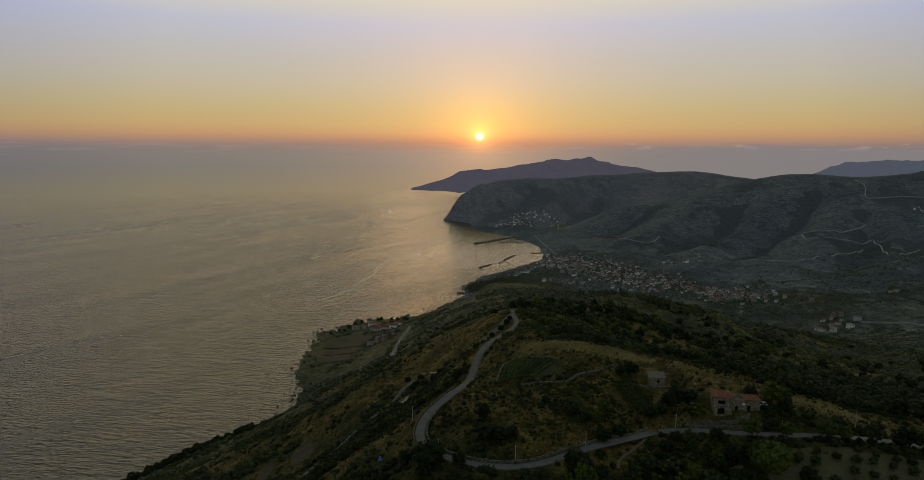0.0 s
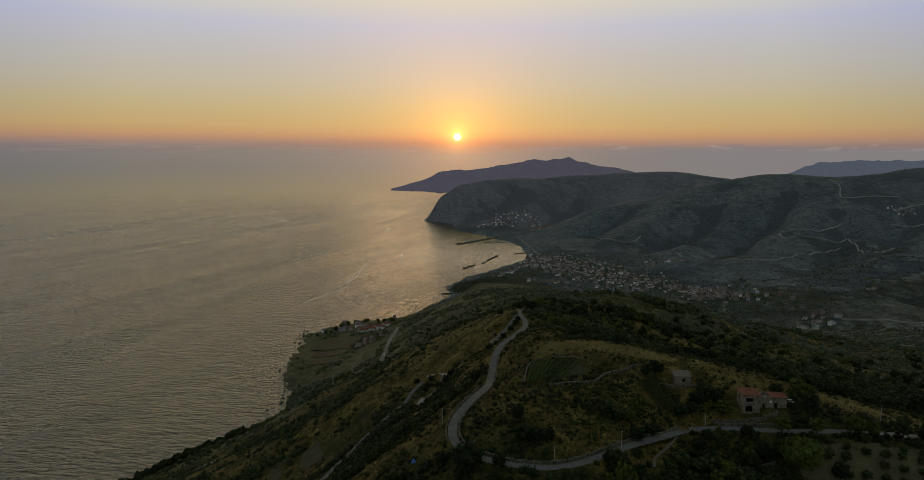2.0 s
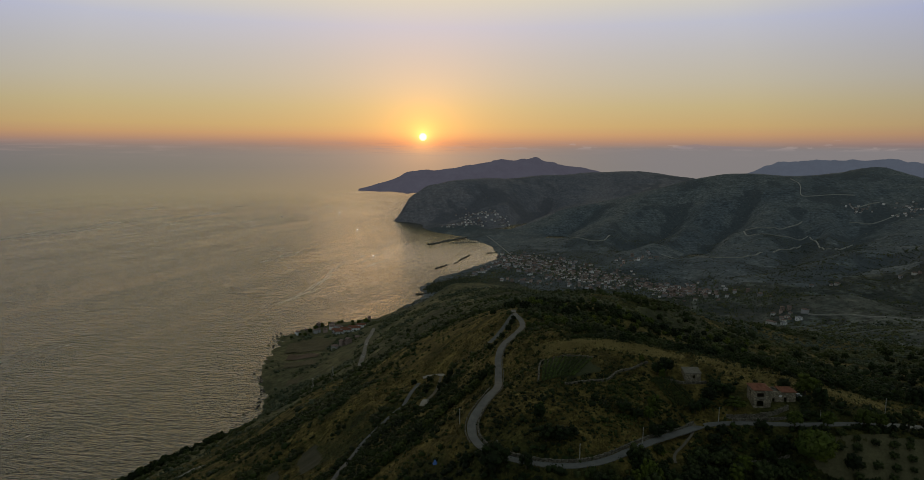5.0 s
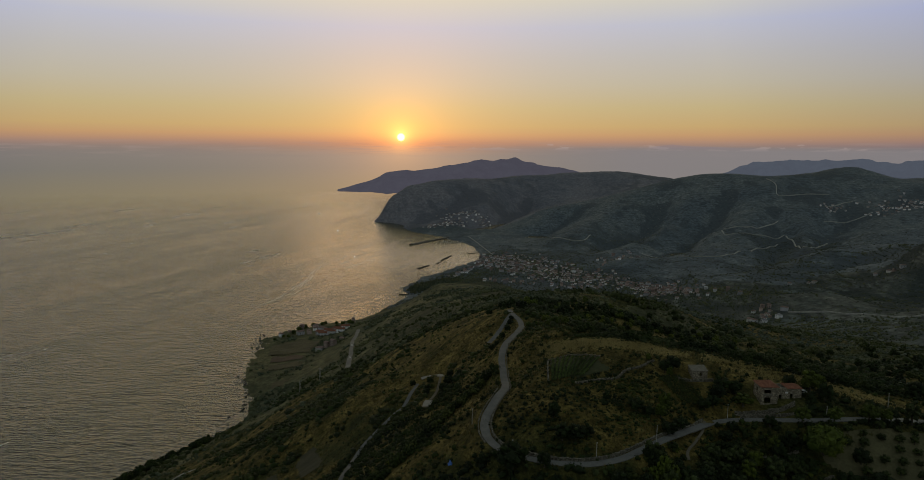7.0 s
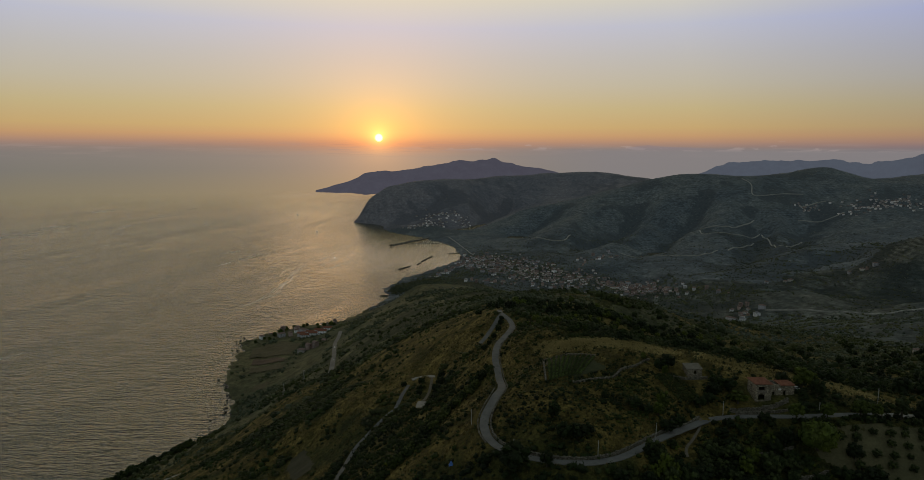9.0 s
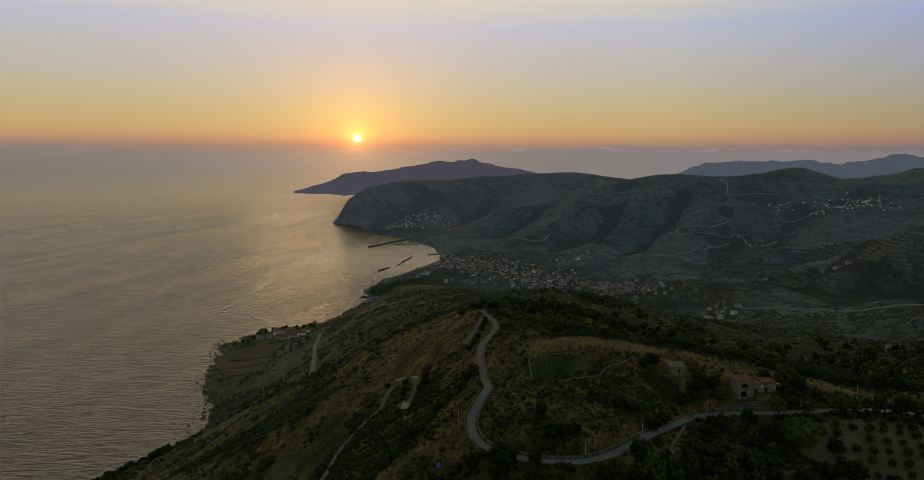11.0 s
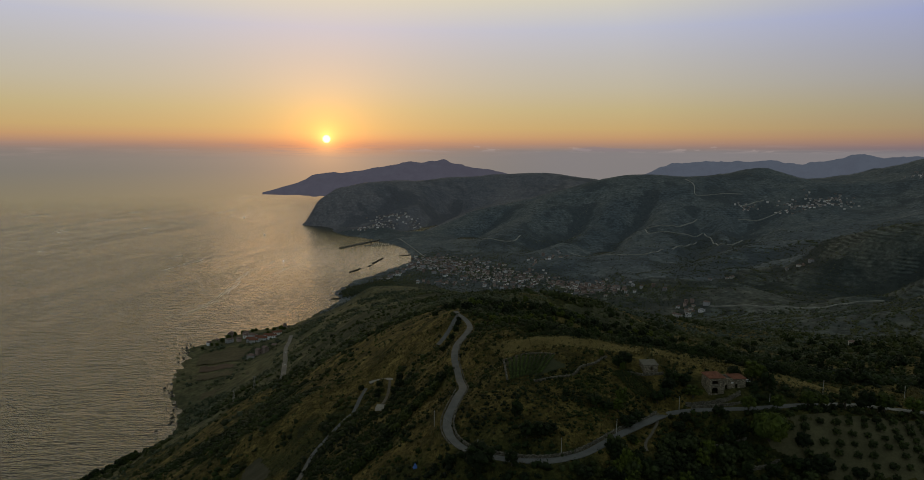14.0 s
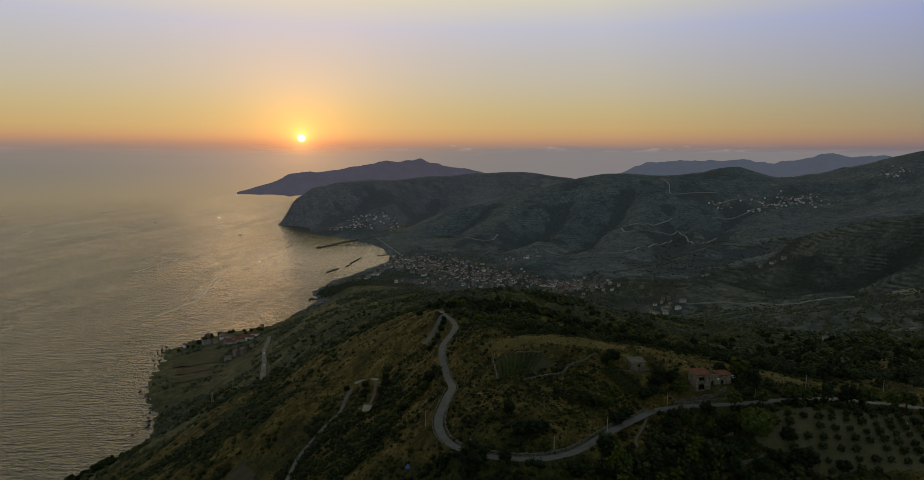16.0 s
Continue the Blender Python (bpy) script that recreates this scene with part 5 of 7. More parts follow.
def tube(bm, a, b, ra, rb, n=8):
    a, b = Vector(a), Vector(b)
    q = (b - a).to_track_quat("Z", "Y").to_matrix()
    rings = []
    for c, r in ((a, ra), (b, rb)):
        rings.append([bm.verts.new(c + q @ Vector((r * math.cos(6.2832 * k / n), r * math.sin(6.2832 * k / n), 0))) for k in range(n)])
    for k in range(n):
        bm.faces.new((rings[0][k], rings[0][(k + 1) % n], rings[1][(k + 1) % n], rings[1][k]))
    bm.faces.new(rings[1])
    bm.faces.new(rings[0][::-1])


def thing(name, label, category, group=""):
    return tagged(new(name), label, category, group)


def ground_z(x, y):
    return float(height(np.array([x]), np.array([y]))[0])


# trees
def tree(label, leaf, tall, wide, seed, bare=0.1, cards=620, lobes_n=15, dome=0.5):
    """A tree with a tapered, forking trunk and a full crown of leaf clumps; it stands at the origin."""
    g = np.random.default_rng(seed)
    t = thing("tree", label, "tree")
    bm = bmesh.new()
    z0, half = tall * bare, 0.5 * wide
    zc, up, down = z0 + dome * (tall - z0), (1 - dome) * (tall - z0), dome * (tall - z0)
    fork = Vector((g.uniform(-0.1, 0.1), g.uniform(-0.1, 0.1), z0 + 0.25 * (tall - z0)))
    tube(bm, Vector((0, 0, -0.5)), fork, tall * 0.045, tall * 0.03)
    lobes = []
    for k in range(lobes_n):
        c = 0.95 - 1.75 * (k + 0.5) / lobes_n
        a, q = 2.4 * k + g.uniform(-0.3, 0.3), math.sqrt(max(0.05, 1 - c * c))
        far = g.uniform(0.56, 0.74)
        p = (half * q * far * math.cos(a), half * q * far * math.sin(a), zc + c * far * (up if c > 0 else down))
        lobes.append((*p, wide * g.uniform(0.13, 0.2)))
        if k % 4 == 2:
            tube(bm, fork, (0.8 * p[0], 0.8 * p[1], p[2]), tall * 0.02, tall * 0.007, 6)
    lobes.append((0, 0, zc, 0.62 * min(half, down, up)))
    part("trunk", bm, BARK, t)
    v, f = foliage(g, lobes, cards, 0.062 * wide, 0.86, 0.3)
    mesh_object("crown", v, f, leaf, t)
    return t


def put(proto, x, y, size=1.0, turn=0.0, stretch=1.0, sink=0.0, z=None):
    m = pose(x, y, (ground_z(x, y) if z is None else z) - sink, 0, 0, turn) @ Matrix.Diagonal((size, size, size * stretch, 1))
    return copy_thing(proto, m)


ROUND_TREE = [tree("dark round-headed evergreen oak standing in dry grass", LEAF_DARK, 4.9, 4.8, 100 + k, 0.05) for k in range(3)]
FRESH_TREE = [tree("yellow-green leafy tree standing by the road", LEAF_FRESH, 6.0, 4.2, 110 + k, 0.08, dome=0.4) for k in range(3)]
ROAD_TREE = [tree("round-headed roadside tree with a bare trunk", LEAF_PINE, 5.6, 5.4, 120 + k, 0.26, dome=0.42) for k in range(3)]
OLIVE_TREE = [tree("small grey-green olive tree planted on bare soil", LEAF_OLIVE, 3.0, 3.3, 130 + k, 0.1, 360, 10) for k in range(4)]
GREY_TREE = tree("tall grey-green rounded tree beside the dusty road", LEAF_OLIVE, 7.2, 4.7, 151, 0.06)
PINE = tree("broad umbrella-headed pine at the edge of the grove", LEAF_PINE, 8.4, 10.2, 141, 0.2, 1500, 30, dome=0.3)
tg = np.random.default_rng(77)
for x, y, size, up in ((5, 163.5, 0.75, 1.4), (8.6, 154.8, 1.05, 0.85), (5.2, 155.4, 1.0, 0.9), (11.6, 155.6, 0.9, 0.8), (-8.4, 150.2, 1.75, 0.85), (-1.2, 147.6, 0.75, 1.1), (86, 169.5, 0.95, 1.3), (83.5, 150.5, 1.0, 0.9), (84, 143.5, 1.5, 0.8), (80.5, 144.6, 1.2, 0.8),
                       (49.5, 190.5, 1.25, 0.9), (46.8, 189.6, 1.0, 0.9), (77.8, 146, 1.1, 0.8), (66, 142, 1.3, 0.8), (113, 160.2, 1.05, 1.2), (60.5, 180, 1.0, 0.9), (64, 178.5, 0.9, 0.9), (57.5, 177, 1.0, 0.9), (-14.5, 157, 0.8, 0.8), (92, 139.5, 1.0, 0.8), (15, 141.5, 0.95, 0.8),
                       (35.6, 160.6, 0.95, 0.8), (41, 165.2, 0.9, 0.85), (52.4, 162.2, 0.9, 0.8), (55.6, 164.4, 0.8, 0.9), (111.5, 160.0, 0.9, 0.85), (66, 163.6, 0.85, 0.8), (28.5, 166, 1.0, 0.8), (31.5, 164.4, 0.8, 0.8), (52, 173.6, 0.9, 0.9), (55, 174.5, 0.8, 0.9), (22, 171, 0.6, 0.8), (80, 177.5, 1.0, 1.0)):
    put(ROUND_TREE[int(tg.integers(3))], x, y, size * tg.uniform(0.95, 1.05), tg.uniform(0, 360), up)
for x, y, size, up in ((37.4, 167.6, 0.9, 1.4), (35.2, 165.4, 0.8, 0.9), (27, 144.2, 0.8, 1.55), (30, 144.4, 0.75, 1.2), (63.5, 173.2, 1.4, 0.5), (86, 176.5, 1.55, 0.85), (90, 178, 1.2, 0.8), (24, 142.6, 0.7, 1.3), (44, 196, 0.5, 1.0), (47.5, 187.5, 0.5, 1.3)):
    put(FRESH_TREE[int(tg.integers(3))], x, y, size, tg.uniform(0, 360), up)
for x, y, size, up in ((74.2, 162, 0.93, 1.0), (82.5, 160.4, 0.85, 1.0), (92.5, 160, 1.05, 0.95), (97, 159.7, 0.82, 1.0), (118, 158.7, 1.38, 0.8), (127.5, 157.6, 1.15, 0.9), (132.5, 157, 1.25, 0.85), (140, 155.5, 1.1, 0.9)):
    put(ROAD_TREE[int(tg.integers(3))], x, y, size, tg.uniform(0, 360), up)
put(GREY_TREE, 105, 159.6, 1.0, 40)
# oaks along the hairpin
for x, y, size in ((-19, 287, 0.5), (-20.5, 277, 0.5), (-21.5, 270, 0.45), (-10, 284, 0.6), (-12, 271, 0.7), (-15, 260, 0.7), (-26, 300, 0.5), (20.6, 303.5, 0.5), (22.4, 310.5, 0.4), (17.2, 293, 0.5), (12.6, 281, 0.45), (5.5, 264, 0.5), (8.5, 270, 0.4)):
    put(ROUND_TREE[int(tg.integers(3))], x, y, 1.4 * size, tg.uniform(0, 360), 0.95)
# umbrella pines round the shore hamlet
for x, y, size in ((-190, 1046, 0.9), (-183, 1052, 1.1), (-176, 1066, 1.2), (-170, 1074, 1.0), (-164, 1087, 1.2), (-156, 1098, 1.3), (-146, 1108, 1.0), (-137, 1112, 0.9), (-124, 1112, 0.9), (-108, 1092, 1.1), (-101, 1106, 1.4), (-97, 1098, 1.0), (-205, 1030, 0.8), (-196, 1036, 0.8), (-118, 1066, 0.9), (-112, 1040, 1.0)):
    tagged(put(PINE, x + tg.normal(0, 3), y + tg.normal(0, 4), 0.62 * size, tg.uniform(0, 360), tg.uniform(0.9, 1.4)), "dark umbrella pine among the shore houses", group="pines of the hamlet")
put(PINE, 75.5, 154.2, 1.0, 30)
for i in range(-8, 13):
    for j in range(-5, 8):
        x = 99.1 + 4.05 * i - 1.65 * j + tg.normal(0, 0.22)
        y = 150.0 - 1.22 * i - 2.85 * j + tg.normal(0, 0.22)
        if bool(inside(ORCHARD_PLOT, np.array([x]), np.array([y]))[0]) and tg.uniform() > 0.08 and np.hypot(x - 75.5, y - 154) > 7:
            tagged(put(OLIVE_TREE[int(tg.integers(4))], x, y, tg.uniform(0.62, 0.98), tg.uniform(0, 360), tg.uniform(0.85, 1.1)), group="olive trees of the grove")
# thicket of trees below the road
n_done = 0
while n_done < 150:
    x, y = tg.uniform(18, 80), tg.uniform(126, 163)
    a = np.array([x]), np.array([y])
    if y > 143 + 0.28 * (x - 20) + 6 or road_distance(*a)[0] < 1.6 or inside(ORCHARD_PLOT, *a)[0] or np.hypot(x - 75.5, y - 153) < 8.0:
        continue
    kind = OLIVE_TREE if tg.uniform() < 0.55 else (ROUND_TREE if tg.uniform() < 0.75 else FRESH_TREE)
    big = 1.35 if kind is OLIVE_TREE else 0.9
    tagged(put(kind[int(tg.integers(len(kind)))], x, y, big * tg.uniform(0.7, 1.15), tg.uniform(0, 360), tg.uniform(0.85, 1.15)), group="trees below the road")
    n_done += 1
for proto in (*ROUND_TREE, *FRESH_TREE, *ROAD_TREE, *OLIVE_TREE, GREY_TREE, PINE):
    for o in (*proto.children_recursive, proto):
        bpy.data.objects.remove(o)


# stone and plaster
def stone_material(name, dark, light, size):
    """Rubble masonry: uneven stones with recessed joints."""
    m, nt, b = material(name, 0.92, 0, 0.2)
    tc = nt.nodes.new("ShaderNodeTexCoord")
    vor = nnode(nt, "ShaderNodeTexVoronoi", Scale=size)
    vor.feature = "DISTANCE_TO_EDGE"
    cell = nnode(nt, "ShaderNodeTexVoronoi", Scale=size)
    for n in (vor, cell):
        nt.links.new(tc.outputs["Object"], n.inputs["Vector"])
    bw = nt.nodes.new("ShaderNodeRGBToBW")
    nt.links.new(cell.outputs["Color"], bw.inputs[0])
    col = ramp(nt, bw.outputs[0], [(0.2, dark), (0.8, light)])
    joint = ramp(nt, vor.outputs["Distance"], [(0.0, 0.35), (0.12, 1.0)])
    col = mix(nt, 1.0, col, joint, "MULTIPLY")
    nt.links.new(col, b.inputs["Base Color"])
    bump(nt, b, joint, 0.8, 0.05)
    return m


STONE = stone_material("rubble_stone", (0.16, 0.14, 0.105), (0.38, 0.33, 0.25), 3.0)
DRYSTONE = stone_material("dry_stone", (0.10, 0.092, 0.072), (0.23, 0.21, 0.17), 2.4)
VOID = two_tone("dark_interior", (0.012, 0.011, 0.010), (0.022, 0.020, 0.018), 1.0)
WOOD = two_tone("weathered_wood", (0.09, 0.07, 0.05), (0.16, 0.13, 0.10), 2.0, 14.0)
POLE_MAT = two_tone("grey_concrete_pole", (0.34, 0.33, 0.31), (0.46, 0.45, 0.42), 1.0, 8.0)


def tile_material(name, dark, light):
    """Clay tiles: ribs down the slope and courses across it."""
    m, nt, b = material(name, 0.85, 0, 0.2)
    col = ramp(nt, noise_fac(nt, 1.6, 4.0), [(0.3, dark), (0.7, light)])
    tc = nt.nodes.new("ShaderNodeTexCoord")
    wave = nnode(nt, "ShaderNodeTexWave", Scale=1.6, Distortion=0.4)
    nt.links.new(tc.outputs["Object"], wave.inputs["Vector"])
    col = mix(nt, 0.5, col, ramp(nt, wave.outputs["Fac"], [(0.2, 0.6), (0.8, 1.2)]), "MULTIPLY")
    nt.links.new(col, b.inputs["Base Color"])
    bump(nt, b, wave.outputs["Fac"], 0.6, 0.06)
    return m


TILES = tile_material("clay_roof_tiles", (0.17, 0.070, 0.046), (0.29, 0.125, 0.08))
STONE_SLABS = two_tone("stone_slab_roof", (0.13, 0.12, 0.10), (0.22, 0.20, 0.165), 1.2, 6.0)


def wall_run(bm, a, b, thick, z0, z1, holes=()):
    """A wall from a to b (plan), thickness to its left; holes are (start, end, (low, high), ...) measured along it."""
    a, b = Vector((*a, 0)), Vector((*b, 0))
    along = (b - a).normalized()
    left = Vector((-along.y, along.x, 0))

    def block(s0, s1, lo, hi):
        if s1 - s0 < 0.01 or hi - lo < 0.01:
            return
        p, q = a + along * s0, a + along * s1
        v = [bm.verts.new(c + Vector((0, 0, z))) for z in (lo, hi) for c in (p, q, q + left * thick, p + left * thick)]
        for f in ((3, 2, 1, 0), (4, 5, 6, 7), (0, 1, 5, 4), (1, 2, 6, 5), (2, 3, 7, 6), (3, 0, 4, 7)):
            bm.faces.new([v[k] for k in f])

    at = 0.0
    for s0, s1, *gaps in sorted(holes):
        block(at, s0, z0, z1)
        low = z0
        for lo, hi in gaps:
            block(s0, s1, low, lo)
            low = hi
        block(s0, s1, low, z1)
        at = s1
    block(at, (b - a).length, z0, z1)


def hip_roof(bm, x0, x1, y0, y1, z, rise, over, inset):
    x0, x1, y0, y1 = x0 - over, x1 + over, y0 - over, y1 + over
    ym = (y0 + y1) / 2
    base = [(x0, y0, z), (x1, y0, z), (x1, y1, z), (x0, y1, z)]
    low = [bm.verts.new((x, y, z - 0.14)) for x, y, _ in base]
    e = [bm.verts.new(c) for c in base]
    r = [bm.verts.new((x0 + inset, ym, z + rise)), bm.verts.new((x1 - inset, ym, z + rise))]
    for f in ((e[0], e[1], r[1], r[0]), (e[2], e[3], r[0], r[1]), (e[1], e[2], r[1]), (e[3], e[0], r[0]), (low[3], low[2], low[1], low[0])):
        bm.faces.new(f)
    for k in range(4):
        bm.faces.new((low[k], low[(k + 1) % 4], e[(k + 1) % 4], e[k]))


def stone_house():
    h = thing("house", "old two-storey rubble stone farmhouse with red clay tile roofs", "house")
    # main block 4.7 wide, 5.4 deep
    bm = bmesh.new()
    wall_run(bm, (1.2, 0), (5.9, 0), 0.5, -1.6, 5.0, ((0.8, 2.8, (0.0, 1.8), (2.85, 4.05)),))
    wall_run(bm, (5.9, 0.5), (5.9, 5.4), 0.5, -1.6, 5.0)
    wall_run(bm, (5.4, 5.4), (1.2, 5.4), 0.5, -1.6, 5.0)
    wall_run(bm, (1.2, 4.9), (1.2, 0.5), 0.5, -1.6, 5.0, ((1.6, 2.5, (2.9, 4.0)),))
    bmesh.ops.remove_doubles(bm, verts=bm.verts[:], dist=0.002)
    part("wall", bm, STONE, h)
    # arched head over the lower opening
    arch = tagged(part("arch", boxes((1.9, 2.0, -0.02, 0.4, 0.0, 1.0), (4.0, 4.1, -0.02, 0.4, 0.0, 1.0)), STONE, h), "stone arch over the ground floor opening")
    for k in range(9):
        bm = bmesh.new()
        a = math.pi * (k + 0.5) / 9
        c, s = math.cos(a), math.sin(a)
        v = [bm.verts.new((3.0 + r * c2, y, 1.0 + r * s2)) for y in (-0.04, 0.45) for r, c2, s2 in ((1.0, math.cos(a - 0.16), math.sin(a - 0.16)), (1.0, math.cos(a + 0.16), math.sin(a + 0.16)), (1.28, math.cos(a + 0.16), math.sin(a + 0.16)), (1.28, math.cos(a - 0.16), math.sin(a - 0.16)))]
        for f in ((0, 1, 2, 3), (7, 6, 5, 4), (0, 4, 5, 1), (1, 5, 6, 2), (2, 6, 7, 3), (3, 7, 4, 0)):
            bm.faces.new([v[i] for i in f])
        part("arch_stone", bm, STONE, arch)
    part("balcony", boxes((1.8, 4.3, -0.55, 0.1, 2.62, 2.8)), STONE_SLABS, h, "stone balcony slab")
    part("floor", boxes((1.7, 5.4, 0.5, 4.9, 2.4, 2.55), (1.7, 5.4, 0.5, 4.9, -0.6, -0.1)), WOOD, h, "old timber floor")
    bm = bmesh.new()
    hip_roof(bm, 1.2, 5.9, 0, 5.4, 5.0, 1.15, 0.3, 2.1)
    part("roof", bm, TILES, h, "red clay tile hip roof")
    # lower wing to the right, part of its roof fallen in
    bm = bmesh.new()
    wall_run(bm, (5.9, 2.0), (13.6, 2.0), 0.45, -0.8, 3.9, ((1.2, 2.0, (0.6, 1.9)), (4.4, 5.3, (0.4, 2.2))))
    wall_run(bm, (13.6, 2.45), (13.6, 6.4), 0.45, -0.8, 3.9)
    wall_run(bm, (13.15, 6.4), (5.9, 6.4), 0.45, -0.8, 3.7)
    part("wing_wall", bm, STONE, h, "lower stone wing with a broken wall top")
    bm = bmesh.new()
    hip_roof(bm, 9.6, 13.6, 2.0, 6.4, 3.9, 0.8, 0.25, 1.7)
    part("wing_roof", bm, TILES, h, "faded red tile roof over the end of the wing")
    bm = bmesh.new()
    g = random.Random(4)
    for _ in range(26):
        x, y, s = g.uniform(6.1, 9.2), g.uniform(2.3, 6.0), g.uniform(0.15, 0.4)
        box(bm, x, x + s * 1.6, y, y + s, 3.3 + g.uniform(0, 0.3), 3.5 + g.uniform(0.05, 0.45))
    box(bm, 5.9, 9.5, 2.45, 5.95, 3.1, 3.35)
    part("rubble", bm, STONE_SLABS, h, "fallen pale stones where the roof gave way")
    part("plaque", boxes((8.9, 9.7, 1.94, 2.0, 2.35, 2.85)), two_tone("white_board", (0.6, 0.6, 0.6), (0.7, 0.7, 0.7), 1.0), h, "small white board on the wall")
    return h


house = stone_house()
house.matrix_basis = pose(67.2, 172.7, 228.0, 0, 0, -8)


def ruin():
    r = thing("hut", "small roofless-looking stone hut with a flat slab roof on the hill", "hut")
    bm = bmesh.new()
    wall_run(bm, (0, 0), (5.4, 0), 0.45, -1.2, 2.5, ((2.6, 3.5, (0.7, 1.8)),))
    wall_run(bm, (5.4, 0.45), (5.4, 4.0), 0.45, -1.2, 2.5)
    wall_run(bm, (4.95, 4.0), (0, 4.0), 0.45, -1.2, 2.9)
    wall_run(bm, (0, 3.55), (0, 0.45), 0.45, -1.2, 2.5)
    part("wall", bm, STONE, r)
    bm = bmesh.new()
    v = [bm.verts.new(c) for c in ((-0.2, -0.2, 2.5), (5.6, -0.2, 2.5), (5.6, 4.2, 3.3), (-0.2, 4.2, 3.3), (-0.2, -0.2, 2.66), (5.6, -0.2, 2.66), (5.6, 4.2, 3.46), (-0.2, 4.2, 3.46))]
    for f in ((3, 2, 1, 0), (4, 5, 6, 7), (0, 1, 5, 4), (1, 2, 6, 5), (2, 3, 7, 6), (3, 0, 4, 7)):
        bm.faces.new([v[k] for k in f])
    part("roof", bm, STONE_SLABS, r, "weathered stone slab lean-to roof")
    return r


ruin_hut = ruin()
ruin_hut.matrix_basis = pose(54.4, 187.0, 230.9, 0, 0, -6) @ Matrix.Scale(0.88, 4)


def stone_wall(label, pts, tall, thick, seed, step=0.55):
    """A dry-stone wall of uneven stones along a plan line, following the ground."""
    g = random.Random(seed)
    line = spline(pts, step)
    z = soften(height(line[:, 0], line[:, 1]), 3)
    bm = bmesh.new()
    for k in range(len(line) - 1):
        a, b = Vector((*line[k], 0)), Vector((*line[k + 1], 0))
        d = (b - a).normalized()
        n = Vector((-d.y, d.x, 0))
        lo, top = -0.5, tall * (0.85 + 0.3 * g.random())
        while lo < top:
            h = g.uniform(0.22, 0.42)
            w, o = thick * g.uniform(0.85, 1.15), g.uniform(-0.05, 0.05)
            p = [a + n * (o - w / 2), b + n * (o - w / 2), b + n * (o + w / 2), a + n * (o + w / 2)]
            v = [bm.verts.new(c + Vector((0, 0, z[k] + q))) for q in (lo, min(lo + h, top) - 0.03) for c in p]
            for f in ((3, 2, 1, 0), (4, 5, 6, 7), (0, 1, 5, 4), (1, 2, 6, 5), (2, 3, 7, 6), (3, 0, 4, 7)):
                bm.faces.new([v[i] for i in f])
            lo += h
    t = thing("stone_wall", label, "wall")
    part("stones", bm, DRYSTONE, t)
    return t


def offset(pts, d):
    line = spline(pts, 1.5)
    tan = np.gradient(line, axis=0)
    nor = np.stack([-tan[:, 1], tan[:, 0]], -1) / np.linalg.norm(tan, axis=1)[:, None]
    return [tuple(q) for q in (line + nor * d)[::3]]


ROAD_LINE = MAIN_ROAD[11:24]
stone_wall("dry-stone retaining wall along the inner side of the bend", offset(ROAD_LINE, -1.8), 0.8, 0.5, 3)
stone_wall("low stone kerb wall beside the climbing road", offset(MAIN_ROAD[23:31], -1.7), 0.35, 0.3, 4)
stone_wall("low stone edge along the outer side of the road", offset(MAIN_ROAD[20:26], 1.75), 0.35, 0.3, 5)
stone_wall("dry-stone terrace wall below the farmhouse", [(60, 171.4), (66, 170.4), (72, 169.6), (77, 169.8)], 1.3, 0.5, 6)
stone_wall("dry-stone terrace wall by the roadside", [(61, 170), (68, 168.8), (76, 167.4), (81.5, 167)], 0.9, 0.5, 7)
stone_wall("dry-stone wall at the side of the vineyard", [(15.2, 210), (12, 198), (9.2, 185.6)], 0.9, 0.5, 8)
stone_wall("dry-stone wall behind the vineyard", [(15.2, 210), (22, 206), (29.5, 200)], 0.8, 0.5, 9)
stone_wall("crumbling terrace wall below the vineyard", [(16.4, 182.6), (22.7, 183.2), (29.4, 185), (34.7, 190.2), (40.1, 192.4), (46, 196.2)], 0.6, 0.6, 10)
stone_wall("crumbling terrace wall in the thicket", [(58, 156.5), (64, 156), (70, 156.6)], 0.8, 0.6, 11)
stone_wall("crumbling terrace wall in the thicket", [(66, 149), (71, 148.4), (75, 149)], 0.8, 0.6, 12)
stone_wall("low terrace wall below the stone hut", [(48.5, 186.6), (53, 185.6), (60.5, 185.4)], 0.8, 0.5, 13)


